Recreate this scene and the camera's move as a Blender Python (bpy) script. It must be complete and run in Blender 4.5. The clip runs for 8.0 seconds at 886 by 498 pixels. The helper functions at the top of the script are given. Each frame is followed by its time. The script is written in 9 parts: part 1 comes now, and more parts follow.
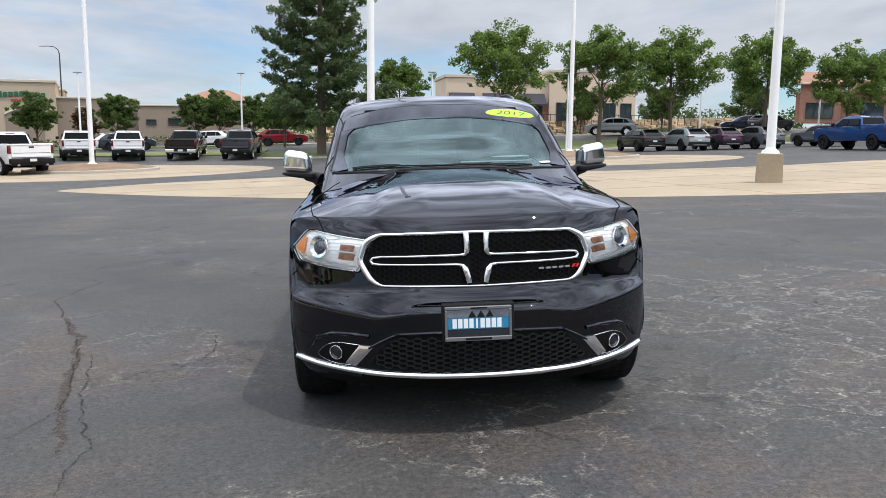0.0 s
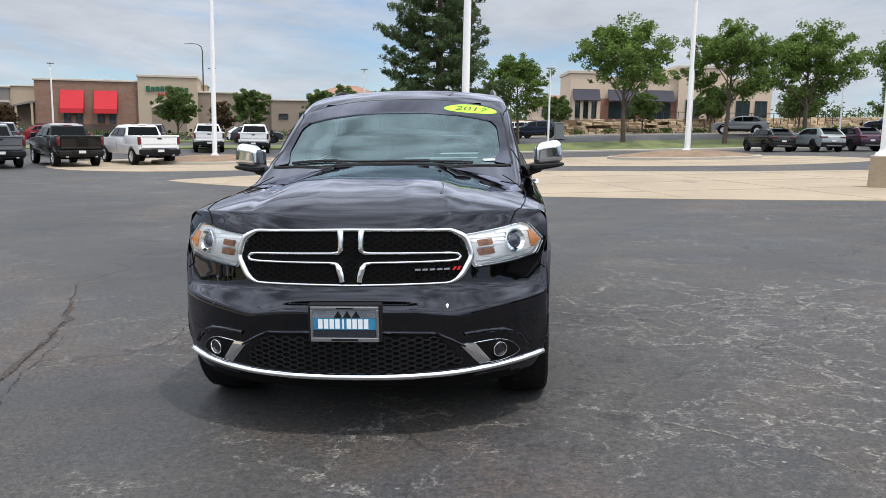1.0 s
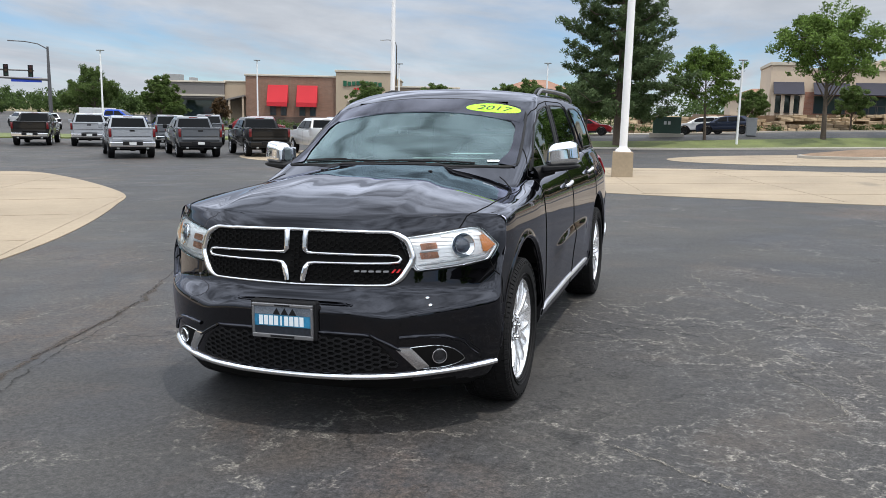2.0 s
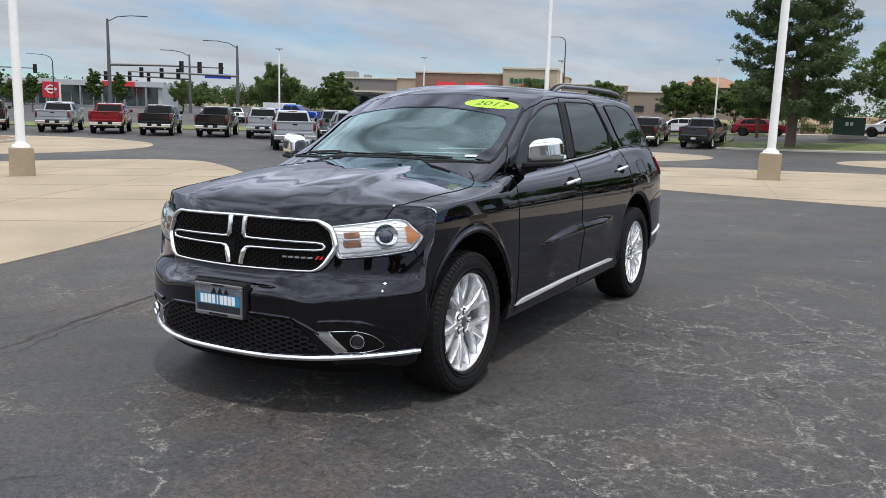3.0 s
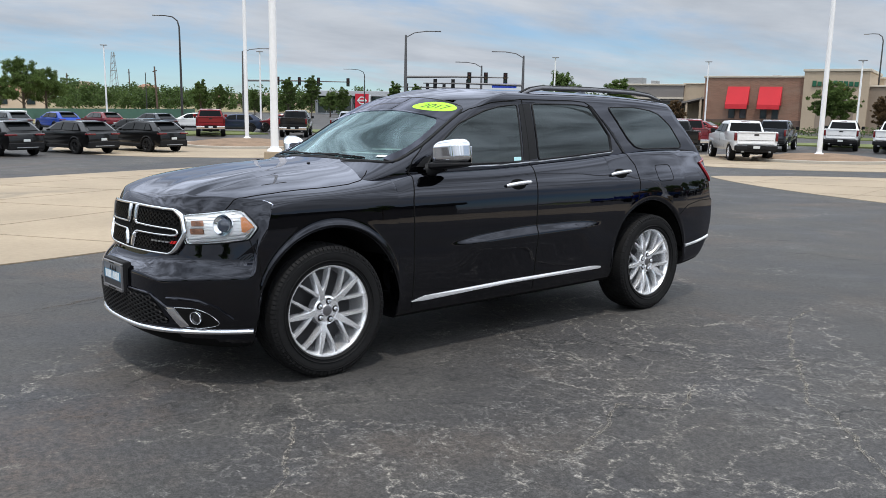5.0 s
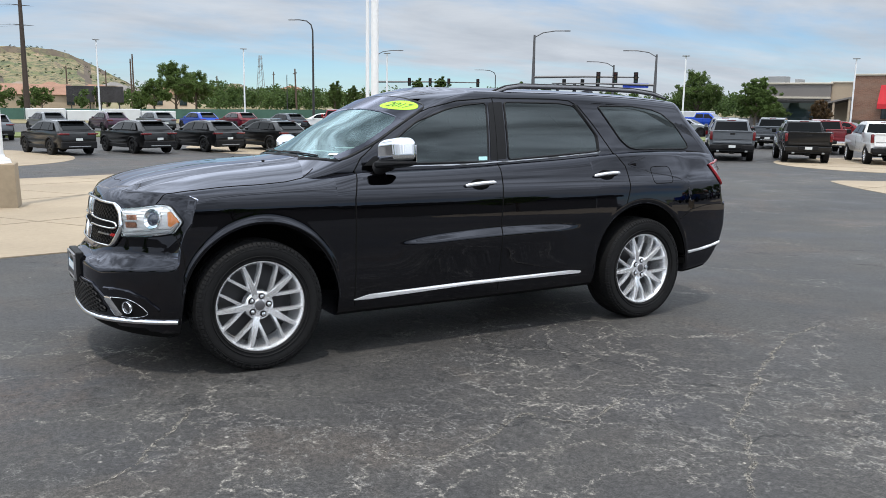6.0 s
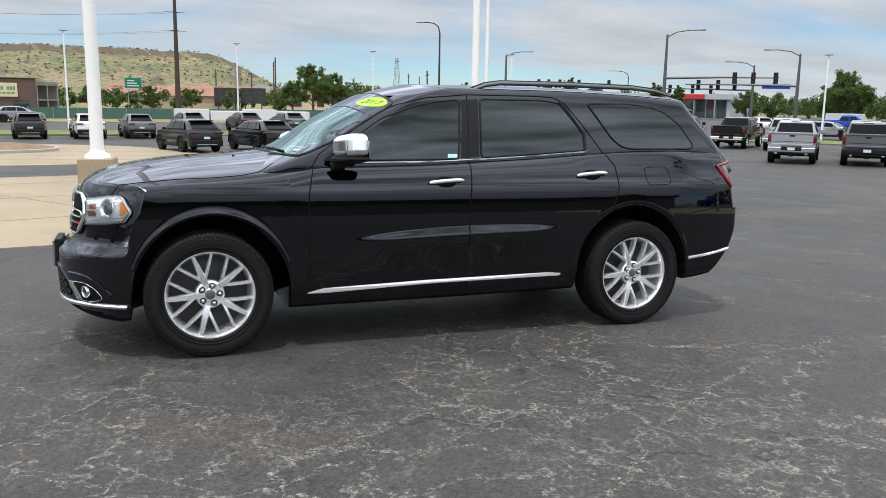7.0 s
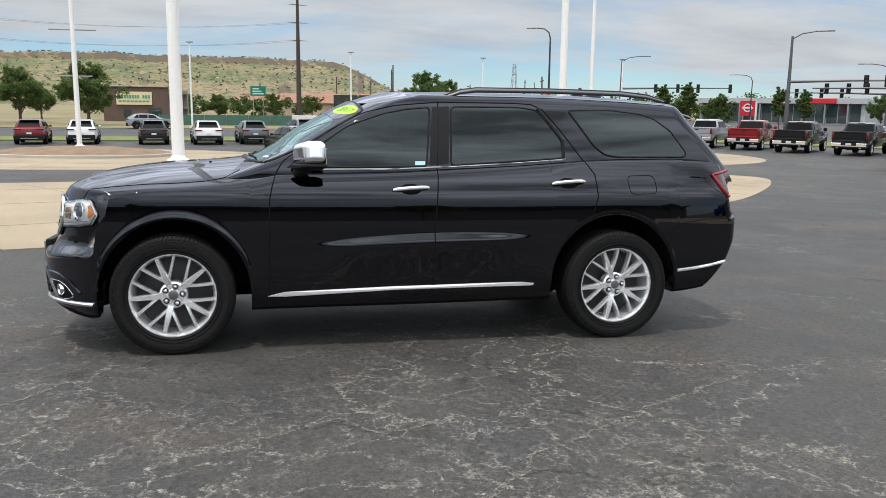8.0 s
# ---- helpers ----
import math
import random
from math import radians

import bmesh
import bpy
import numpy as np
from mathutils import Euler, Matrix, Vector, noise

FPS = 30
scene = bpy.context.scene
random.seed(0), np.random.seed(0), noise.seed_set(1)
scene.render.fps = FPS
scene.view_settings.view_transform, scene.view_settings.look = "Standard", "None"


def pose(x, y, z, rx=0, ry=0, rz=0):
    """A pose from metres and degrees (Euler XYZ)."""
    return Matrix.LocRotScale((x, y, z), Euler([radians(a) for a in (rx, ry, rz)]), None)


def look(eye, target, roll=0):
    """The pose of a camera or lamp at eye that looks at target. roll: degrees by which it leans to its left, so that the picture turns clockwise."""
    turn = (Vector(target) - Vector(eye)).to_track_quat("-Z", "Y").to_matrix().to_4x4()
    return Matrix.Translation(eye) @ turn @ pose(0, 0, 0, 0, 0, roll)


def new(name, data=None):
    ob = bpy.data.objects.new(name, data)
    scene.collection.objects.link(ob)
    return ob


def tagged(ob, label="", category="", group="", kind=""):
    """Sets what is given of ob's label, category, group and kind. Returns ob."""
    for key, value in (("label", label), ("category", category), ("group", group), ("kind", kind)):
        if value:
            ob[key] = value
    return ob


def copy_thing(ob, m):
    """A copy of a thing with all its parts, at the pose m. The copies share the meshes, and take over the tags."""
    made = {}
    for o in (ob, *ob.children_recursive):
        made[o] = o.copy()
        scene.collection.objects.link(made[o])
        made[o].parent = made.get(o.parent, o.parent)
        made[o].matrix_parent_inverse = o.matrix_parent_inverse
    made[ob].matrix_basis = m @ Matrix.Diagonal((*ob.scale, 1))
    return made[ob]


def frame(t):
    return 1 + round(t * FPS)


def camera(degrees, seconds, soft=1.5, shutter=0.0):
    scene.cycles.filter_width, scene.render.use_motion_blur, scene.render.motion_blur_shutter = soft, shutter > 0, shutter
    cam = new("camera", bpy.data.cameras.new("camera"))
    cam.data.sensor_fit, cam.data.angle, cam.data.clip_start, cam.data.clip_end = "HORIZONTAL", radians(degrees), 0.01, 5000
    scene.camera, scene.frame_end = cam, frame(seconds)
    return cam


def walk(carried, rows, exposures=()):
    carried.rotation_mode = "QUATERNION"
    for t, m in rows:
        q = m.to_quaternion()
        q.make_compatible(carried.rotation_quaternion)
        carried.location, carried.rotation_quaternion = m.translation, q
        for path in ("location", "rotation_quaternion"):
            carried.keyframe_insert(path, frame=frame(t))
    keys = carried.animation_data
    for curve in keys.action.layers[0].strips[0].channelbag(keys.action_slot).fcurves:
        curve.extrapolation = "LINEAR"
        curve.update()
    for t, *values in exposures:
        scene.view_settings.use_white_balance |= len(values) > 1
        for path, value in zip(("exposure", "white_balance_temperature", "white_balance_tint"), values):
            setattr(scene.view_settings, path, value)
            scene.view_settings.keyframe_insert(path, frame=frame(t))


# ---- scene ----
from mathutils.bvhtree import BVHTree
from mathutils.interpolate import poly_3d_calc

cam = camera(56.5, 8.0, soft=0.75)
# The lot falls away gently: its normal, told in the axes of the parked car, against true up.
UP = Vector((0.0315, -0.0148, 0.0))
UP.z = math.sqrt(1 - UP.x ** 2 - UP.y ** 2)
LOT = UP.rotation_difference(Vector((0, 0, 1))).to_matrix().to_4x4()
PATH = [
    (0, (-0.458, -4.703, 1.448), (-0.309, -2.727, 1.176), -1.4),
    (0.5, (0.143, -4.645, 1.425), (0.129, -2.664, 1.152), -1.1),
    (1, (0.743, -4.568, 1.424), (0.582, -2.594, 1.149), -0.7),
    (1.5, (1.322, -4.474, 1.434), (0.926, -2.534, 1.153), -0.3),
    (2, (1.867, -4.28, 1.452), (1.259, -2.396, 1.166), -0.2),
    (2.2, (2.106, -4.222, 1.425), (1.404, -2.371, 1.137), -0.2),
    (3.3, (3.321, -3.735, 1.44), (2.264, -2.062, 1.151), 0.8),
    (3.5, (3.561, -3.631, 1.429), (2.455, -1.989, 1.146), 0.8),
    (4, (4.039, -3.3, 1.41), (2.811, -1.746, 1.13), 0.6),
    (4.5, (4.476, -2.907, 1.42), (3.089, -1.494, 1.14), 0.5),
    (4.7, (4.669, -2.754, 1.422), (3.224, -1.399, 1.141), 0.5),
    (6, (5.571, -1.507, 1.424), (3.867, -0.499, 1.14), 0.7),
    (6.5, (5.794, -0.994, 1.407), (4.016, -0.123, 1.121), 1.0),
    (7, (6.032, -0.486, 1.41), (4.189, 0.236, 1.125), 1.1),
    (7.5, (6.228, 0.011, 1.42), (4.331, 0.579, 1.139), 1.1),
    (8, (6.328, 0.488, 1.438), (4.4, 0.941, 1.162), 1.1),
]
EXPOSURES = [(0, 0.0, 6250, 12), (1, -0.06, 6250, 12), (2.2, -0.13, 6250, 11), (3.5, -0.3, 6250, 11), (4.5, -0.28, 6200, 11), (6, -0.08, 6150, 10), (7, -0.08, 6350, 10), (8, -0.12, 6450, 10)]
walk(cam, [(t, LOT @ look(eye, target, roll)) for t, eye, target, roll in PATH], EXPOSURES)

# ---- sky and sun ----
SUN = Vector((0.31, -0.23, 1.0)).normalized()
world = bpy.data.worlds.new("sky")
scene.world = world
world.use_nodes = True
wn, wl = world.node_tree.nodes, world.node_tree.links
wn.clear()
w_out = wn.new("ShaderNodeOutputWorld")
w_bg = wn.new("ShaderNodeBackground")
w_bg.inputs[1].default_value = 0.12
w_sky = wn.new("ShaderNodeTexSky")
w_sky.sky_type = "NISHITA"
w_sky.sun_disc = False
w_sky.sun_elevation = math.asin(SUN.z)
w_sky.sun_rotation = math.atan2(SUN.x, SUN.y)
w_sky.altitude = 1700
w_sky.air_density, w_sky.dust_density = 1.0, 0.35
w_co, w_sep = wn.new("ShaderNodeTexCoord"), wn.new("ShaderNodeSeparateXYZ")
wl.new(w_co.outputs["Generated"], w_sep.inputs[0])


def w_math(kind, a, b, c=None):
    m = wn.new("ShaderNodeMath")
    m.operation = kind
    for k, v in enumerate((a, b, c)):
        if isinstance(v, (int, float)):
            m.inputs[k].default_value = v
        elif v is not None:
            wl.new(v, m.inputs[k])
    return m.outputs[0]


# the cloud sheet lies flat overhead: a direction is carried to the point where it meets the sheet
w_rise = w_math("ADD", w_math("MAXIMUM", w_sep.outputs["Z"], 0.0), 0.13)
w_flat = wn.new("ShaderNodeCombineXYZ")
wl.new(w_math("DIVIDE", w_sep.outputs["X"], w_rise), w_flat.inputs[0])
wl.new(w_math("DIVIDE", w_sep.outputs["Y"], w_rise), w_flat.inputs[1])


def w_noise(scale, detail, rough, twist, shift):
    m = wn.new("ShaderNodeMapping")
    m.inputs["Location"].default_value = shift
    m.inputs["Rotation"].default_value = (0, 0, 0.7)
    m.inputs["Scale"].default_value = (1.0, 0.6, 1.0)
    wl.new(w_flat.outputs[0], m.inputs["Vector"])
    t = wn.new("ShaderNodeTexNoise")
    t.inputs["Scale"].default_value, t.inputs["Detail"].default_value = scale, detail
    t.inputs["Roughness"].default_value, t.inputs["Distortion"].default_value = rough, twist
    wl.new(m.outputs[0], t.inputs["Vector"])
    return t.outputs["Fac"]


w_veil, w_body = w_noise(0.62, 8, 0.58, 0.5, (3.1, 1.7, 0)), w_noise(1.5, 7, 0.6, 0.3, (7.3, 2.2, 0))
w_cover = wn.new("ShaderNodeMapRange")
w_cover.interpolation_type = "SMOOTHSTEP"
w_cover.inputs["From Min"].default_value, w_cover.inputs["From Max"].default_value = 0.38, 0.64
wl.new(w_math("MULTIPLY_ADD", w_sep.outputs["Z"], 0.75, w_veil), w_cover.inputs["Value"])
w_tone = wn.new("ShaderNodeValToRGB")
w_tone.color_ramp.elements[0].position, w_tone.color_ramp.elements[1].position = 0.34, 0.66
w_tone.color_ramp.elements[0].color = (4.55, 4.85, 5.2, 1)
w_tone.color_ramp.elements[1].color = (5.9, 6.15, 6.4, 1)
wl.new(w_body, w_tone.inputs[0])
# thicker and brighter overhead, where the sun stands behind the sheet
w_lumps = wn.new("ShaderNodeMapRange")
w_lumps.inputs["From Min"].default_value, w_lumps.inputs["From Max"].default_value = 0.36, 0.64
w_lumps.inputs["To Min"].default_value, w_lumps.inputs["To Max"].default_value = 1.2, 3.9
wl.new(w_noise(3.2, 6, 0.55, 0.4, (1.3, 5.2, 0)), w_lumps.inputs["Value"])
w_high, w_gain = wn.new("ShaderNodeMapRange"), wn.new("ShaderNodeVectorMath")
w_high.interpolation_type = "SMOOTHSTEP"
w_high.inputs["From Min"].default_value, w_high.inputs["From Max"].default_value = 0.13, 0.36
w_high.inputs["To Min"].default_value = 1.0
wl.new(w_sep.outputs["Z"], w_high.inputs["Value"])
wl.new(w_lumps.outputs[0], w_high.inputs["To Max"])
w_gain.operation = "SCALE"
wl.new(w_tone.outputs[0], w_gain.inputs[0])
wl.new(w_high.outputs[0], w_gain.inputs["Scale"])
w_blue = wn.new("ShaderNodeVectorMath")
w_blue.operation = "MULTIPLY"
w_blue.inputs[1].default_value = (0.66, 0.88, 1.04)
wl.new(w_sky.outputs[0], w_blue.inputs[0])
w_mix = wn.new("ShaderNodeMix")
w_mix.data_type = "RGBA"
wl.new(w_math("MULTIPLY_ADD", w_cover.outputs[0], 0.82, 0.18), w_mix.inputs[0])
wl.new(w_blue.outputs[0], w_mix.inputs[6])
wl.new(w_gain.outputs[0], w_mix.inputs[7])
wl.new(w_mix.outputs[2], w_bg.inputs[0])
wl.new(w_bg.outputs[0], w_out.inputs[0])

sun = new("sun", bpy.data.lights.new("sun", "SUN"))
sun.data.energy, sun.data.angle, sun.data.color = 2.7, radians(1.0), (1.0, 0.92, 0.80)
sun.matrix_world = look(SUN * 50, (0, 0, 0))

# ---- tools ----
def curve(*pairs):
    """A smooth curve through (position, value) pairs."""
    xs, ys = [p[0] for p in pairs], [p[1] for p in pairs]
    n = len(xs)
    d = [(ys[i + 1] - ys[i]) / (xs[i + 1] - xs[i]) for i in range(n - 1)]
    m = [d[0]] + [0.0 if d[i - 1] * d[i] <= 0 else 2 * d[i - 1] * d[i] / (d[i - 1] + d[i]) for i in range(1, n - 1)] + [d[-1]]

    def at(x):
        if x <= xs[0]:
            return ys[0]
        if x >= xs[-1]:
            return ys[-1]
        i = max(k for k in range(n - 1) if xs[k] <= x)
        h = xs[i + 1] - xs[i]
        s = (x - xs[i]) / h
        return ((1 + 2 * s) * (1 - s) ** 2 * ys[i] + s * (1 - s) ** 2 * h * m[i] + s * s * (3 - 2 * s) * ys[i + 1] + s * s * (s - 1) * h * m[i + 1])

    return at


def clamp(v, a=0.0, b=1.0):
    return max(a, min(b, v))


def ease(v):
    v = clamp(v)
    return v * v * (3 - 2 * v)


def mesh_of(name, verts, faces, mat=None, smooth=True, sharp=35):
    me = bpy.data.meshes.new(name)
    me.from_pydata([tuple(v) for v in verts], [], faces)
    me.update()
    if smooth:
        me.polygons.foreach_set("use_smooth", [True] * len(me.polygons))
        me.set_sharp_from_angle(angle=radians(sharp))
    if mat:
        me.materials.append(mat)
    return me


def bm_mesh(name, bm, mat=None, smooth=False, sharp=35):
    bmesh.ops.recalc_face_normals(bm, faces=bm.faces)
    me = bpy.data.meshes.new(name)
    bm.to_mesh(me)
    bm.free()
    if smooth:
        me.polygons.foreach_set("use_smooth", [True] * len(me.polygons))
        me.set_sharp_from_angle(angle=radians(sharp))
    if mat:
        me.materials.append(mat)
    return me


def thing(name, label, category, m=None, group="", kind="", data=None):
    ob = tagged(new(name, data), label, category, group, kind)
    if m is not None:
        ob.matrix_world = m
    return ob


def part(name, me, parent, label="", m=None):
    """Links a mesh (or a bmesh turned into one) as one part under a thing or a part."""
    ob = new(name, me)
    ob.parent = parent
    if m is not None:
        ob.matrix_basis = m
    if label:
        ob["label"] = label
    return ob


def box(bm, x0, x1, y0, y1, z0, z1, bevel=0.0, m=None):
    made = bmesh.ops.create_cube(bm, size=1.0)["verts"]
    for v in made:
        v.co = Vector((x0 + (v.co.x + 0.5) * (x1 - x0), y0 + (v.co.y + 0.5) * (y1 - y0), z0 + (v.co.z + 0.5) * (z1 - z0)))
    if bevel:
        edges = list({e for v in made for e in v.link_edges})
        r = bmesh.ops.bevel(bm, geom=edges, offset=bevel, segments=2, affect="EDGES", profile=0.5)
        made = list({v for f in r["faces"] for v in f.verts} | {v for v in made if v.is_valid})
    if m is not None:
        for v in made:
            v.co = m @ v.co
    return made


def rod(bm, path, radius, sides=8, cap=True):
    """A tube along points; radius: one number or one for each point."""
    pts = [Vector(p) for p in path]
    rs = radius if isinstance(radius, (list, tuple)) else [radius] * len(pts)
    rings = []
    ref = None
    for i, p in enumerate(pts):
        d = (pts[min(i + 1, len(pts) - 1)] - pts[max(i - 1, 0)]).normalized()
        if ref is None:
            ref = Vector((0, 0, 1)) if abs(d.z) < 0.9 else Vector((1, 0, 0))
        a = (ref - d * ref.dot(d)).normalized()
        ref = a
        b = d.cross(a)
        rings.append([bm.verts.new(p + rs[i] * (math.cos(2 * math.pi * k / sides) * a + math.sin(2 * math.pi * k / sides) * b)) for k in range(sides)])
    for r0, r1 in zip(rings, rings[1:]):
        for k in range(sides):
            bm.faces.new((r0[k], r0[(k + 1) % sides], r1[(k + 1) % sides], r1[k]))
    if cap:
        bm.faces.new(rings[0][::-1])
        bm.faces.new(rings[-1])


def spin(bm, profile, sides, axis="x", centre=(0, 0, 0)):
    """Turns a profile of (along, radius) round an axis through centre."""
    c = Vector(centre)
    rings = []
    for k in range(sides):
        a = 2 * math.pi * k / sides
        ca, sa = math.cos(a), math.sin(a)
        rings.append([bm.verts.new(c + (Vector((s, r * ca, r * sa)) if axis == "x" else Vector((r * ca, r * sa, s)) if axis == "z" else Vector((r * sa, s, r * ca)))) for s, r in profile])
    for k in range(sides):
        r0, r1 = rings[k], rings[(k + 1) % sides]
        for i in range(len(profile) - 1):
            bm.faces.new((r0[i], r1[i], r1[i + 1], r0[i + 1]))


def rounded(poly, r=0.03, n=4):
    """A closed outline with its corners rounded."""
    out = []
    k = len(poly)
    for i in range(k):
        p, a, b = Vector(poly[i]), Vector(poly[i - 1]), Vector(poly[(i + 1) % k])
        da, db = (a - p), (b - p)
        ra, rb = min(r, da.length * 0.45), min(r, db.length * 0.45)
        s, e = p + da.normalized() * ra, p + db.normalized() * rb
        for j in range(n + 1):
            t = j / n
            out.append((1 - t) ** 2 * s + 2 * t * (1 - t) * p + t * t * e)
    return out


def resample(poly, step):
    out = []
    for i, p in enumerate(poly):
        p, q = Vector(p), Vector(poly[(i + 1) % len(poly)])
        n = max(1, int((q - p).length / step))
        out += [p.lerp(q, j / n) for j in range(n)]
    return out


def inside(p, poly):
    odd = False
    x, y = p[0], p[1]
    for i in range(len(poly)):
        a, b = poly[i - 1], poly[i]
        if (a[1] > y) != (b[1] > y) and x < (b[0] - a[0]) * (y - a[1]) / (b[1] - a[1]) + a[0]:
            odd = not odd
    return odd


def smooth_loop(poly, n=8):
    """A closed smooth line through a few control points."""
    k = len(poly)
    out = []
    for i in range(k):
        p0, p1, p2, p3 = (Vector(poly[(i + j - 1) % k]) for j in range(4))
        for s in range(n):
            t = s / n
            out.append(0.5 * ((2 * p1) + (p2 - p0) * t + (2 * p0 - 5 * p1 + 4 * p2 - p3) * t * t + (3 * p1 - p0 - 3 * p2 + p3) * t ** 3))
    return out


def flip_x(me, name):
    """A mirror image of a mesh across the plane x = 0."""
    other = me.copy()
    other.name = name
    other.transform(Matrix.Diagonal((-1, 1, 1, 1)))
    other.flip_normals()
    return other


# ---- materials ----
def material(name, colour=(0.5, 0.5, 0.5), rough=0.6, metal=0.0, coat=0.0, spec=0.5, emit=None, vary=0.0, scale=8.0, bump=0.0, bump_scale=60.0, transmission=0.0):
    m = bpy.data.materials.new(name)
    m.use_nodes = True
    nt = m.node_tree
    b = nt.nodes["Principled BSDF"]
    b.inputs["Base Color"].default_value = (*colour, 1)
    b.inputs["Roughness"].default_value = rough
    b.inputs["Metallic"].default_value = metal
    b.inputs["Coat Weight"].default_value = coat
    b.inputs["Coat Roughness"].default_value = 0.03
    b.inputs["Specular IOR Level"].default_value = spec
    b.inputs["Transmission Weight"].default_value = transmission
    if emit:
        b.inputs["Emission Color"].default_value = (*emit[:3], 1)
        b.inputs["Emission Strength"].default_value = emit[3]
    if vary or bump:
        co = nt.nodes.new("ShaderNodeTexCoord")
    if vary:
        big, fine = nt.nodes.new("ShaderNodeTexNoise"), nt.nodes.new("ShaderNodeTexNoise")
        big.inputs["Scale"].default_value, big.inputs["Detail"].default_value = scale * 0.15, 5
        fine.inputs["Scale"].default_value, fine.inputs["Detail"].default_value = scale * 2.5, 6
        add = nt.nodes.new("ShaderNodeMath")
        add.operation = "ADD"
        for n, k in ((big, 0), (fine, 1)):
            nt.links.new(co.outputs["Object"], n.inputs["Vector"])
            nt.links.new(n.outputs["Fac"], add.inputs[k])
        ramp = nt.nodes.new("ShaderNodeMapRange")
        ramp.inputs["From Min"].default_value, ramp.inputs["From Max"].default_value = 0.65, 1.35
        ramp.inputs["To Min"].default_value, ramp.inputs["To Max"].default_value = 1 - vary, 1 + vary
        nt.links.new(add.outputs[0], ramp.inputs["Value"])
        mul = nt.nodes.new("ShaderNodeVectorMath")
        mul.operation = "SCALE"
        mul.inputs[0].default_value = colour
        nt.links.new(ramp.outputs[0], mul.inputs["Scale"])
        nt.links.new(mul.outputs[0], b.inputs["Base Color"])
    if bump:
        n = nt.nodes.new("ShaderNodeTexNoise")
        n.inputs["Scale"].default_value, n.inputs["Detail"].default_value = bump_scale, 4
        nt.links.new(co.outputs["Object"], n.inputs["Vector"])
        bp = nt.nodes.new("ShaderNodeBump")
        bp.inputs["Strength"].default_value, bp.inputs["Distance"].default_value = bump, 0.01
        nt.links.new(n.outputs["Fac"], bp.inputs["Height"])
        nt.links.new(bp.outputs[0], b.inputs["Normal"])
    return m


def clear_glass(name, tint, gloss=0.9, ior=1.5, cast=(0.86, 0.98, 1.0)):
    """A thin pane: tinted see-through with a sharp reflection that grows at a slant."""
    m = bpy.data.materials.new(name)
    m.use_nodes = True
    nt = m.node_tree
    nt.nodes.clear()
    out = nt.nodes.new("ShaderNodeOutputMaterial")
    tr, gl, mix, fr = (nt.nodes.new(k) for k in ("ShaderNodeBsdfTransparent", "ShaderNodeBsdfGlossy", "ShaderNodeMixShader", "ShaderNodeFresnel"))
    tr.inputs[0].default_value = (*tint, 1)
    gl.inputs["Color"].default_value = (gloss * cast[0], gloss * cast[1], gloss * cast[2], 1)
    gl.inputs["Roughness"].default_value = 0.01
    fr.inputs["IOR"].default_value = ior
    nt.links.new(fr.outputs[0], mix.inputs[0])
    nt.links.new(tr.outputs[0], mix.inputs[1])
    nt.links.new(gl.outputs[0], mix.inputs[2])
    nt.links.new(mix.outputs[0], out.inputs[0])
    return m


def lacquer(name, colour, gloss, ior):
    """Deep paint below a clear, sharply mirroring coat."""
    m = bpy.data.materials.new(name)
    m.use_nodes = True
    nt = m.node_tree
    nt.nodes.clear()
    out, df, gl, mix, fr = (nt.nodes.new(k) for k in ("ShaderNodeOutputMaterial", "ShaderNodeBsdfDiffuse", "ShaderNodeBsdfGlossy", "ShaderNodeMixShader", "ShaderNodeFresnel"))
    df.inputs["Color"].default_value = (*colour, 1)
    gl.inputs["Color"].default_value = (*gloss, 1)
    gl.inputs["Roughness"].default_value = 0.02
    fr.inputs["IOR"].default_value = ior
    # faint unevenness of the lacquer
    co, n, bp = nt.nodes.new("ShaderNodeTexCoord"), nt.nodes.new("ShaderNodeTexNoise"), nt.nodes.new("ShaderNodeBump")
    n.inputs["Scale"].default_value, n.inputs["Detail"].default_value = 9.0, 2
    bp.inputs["Strength"].default_value, bp.inputs["Distance"].default_value = 0.018, 0.01
    nt.links.new(co.outputs["Object"], n.inputs["Vector"])
    nt.links.new(n.outputs["Fac"], bp.inputs["Height"])
    nt.links.new(bp.outputs[0], gl.inputs["Normal"])
    nt.links.new(fr.outputs[0], mix.inputs[0])
    nt.links.new(df.outputs[0], mix.inputs[1])
    nt.links.new(gl.outputs[0], mix.inputs[2])
    nt.links.new(mix.outputs[0], out.inputs[0])
    return m


PAINT = lacquer("black_car_paint", (0.0007, 0.0007, 0.001), (0.90, 0.92, 1.03), 1.57)
TRIM = material("black_plastic", (0.007, 0.007, 0.008), 0.55, spec=0.25, vary=0.15, bump=0.1, bump_scale=300)
LINER = material("wheel_well_liner", (0.004, 0.004, 0.004), 0.95, spec=0.15)
CABIN = material("dark_cabin_plastic", (0.006, 0.006, 0.007), 0.8, spec=0.1)
GRILLE_BLACK = material("gloss_grille_black", (0.003, 0.003, 0.003), 0.45, spec=0.12)
CHROME = material("chrome", (0.82, 0.83, 0.85), 0.06, 1.0)
BELT = material("dull_belt_trim", (0.42, 0.43, 0.46), 0.3, 0.9)
SATIN = material("bright_trim", (0.86, 0.87, 0.89), 0.28, 0.55)
ALLOY = material("polished_alloy", (0.92, 0.93, 0.95), 0.24, 0.74, vary=0.06, scale=30)
RUBBER = material("tyre_rubber", (0.009, 0.009, 0.0095), 0.7, spec=0.2, vary=0.25, scale=20, bump=0.15, bump_scale=150)
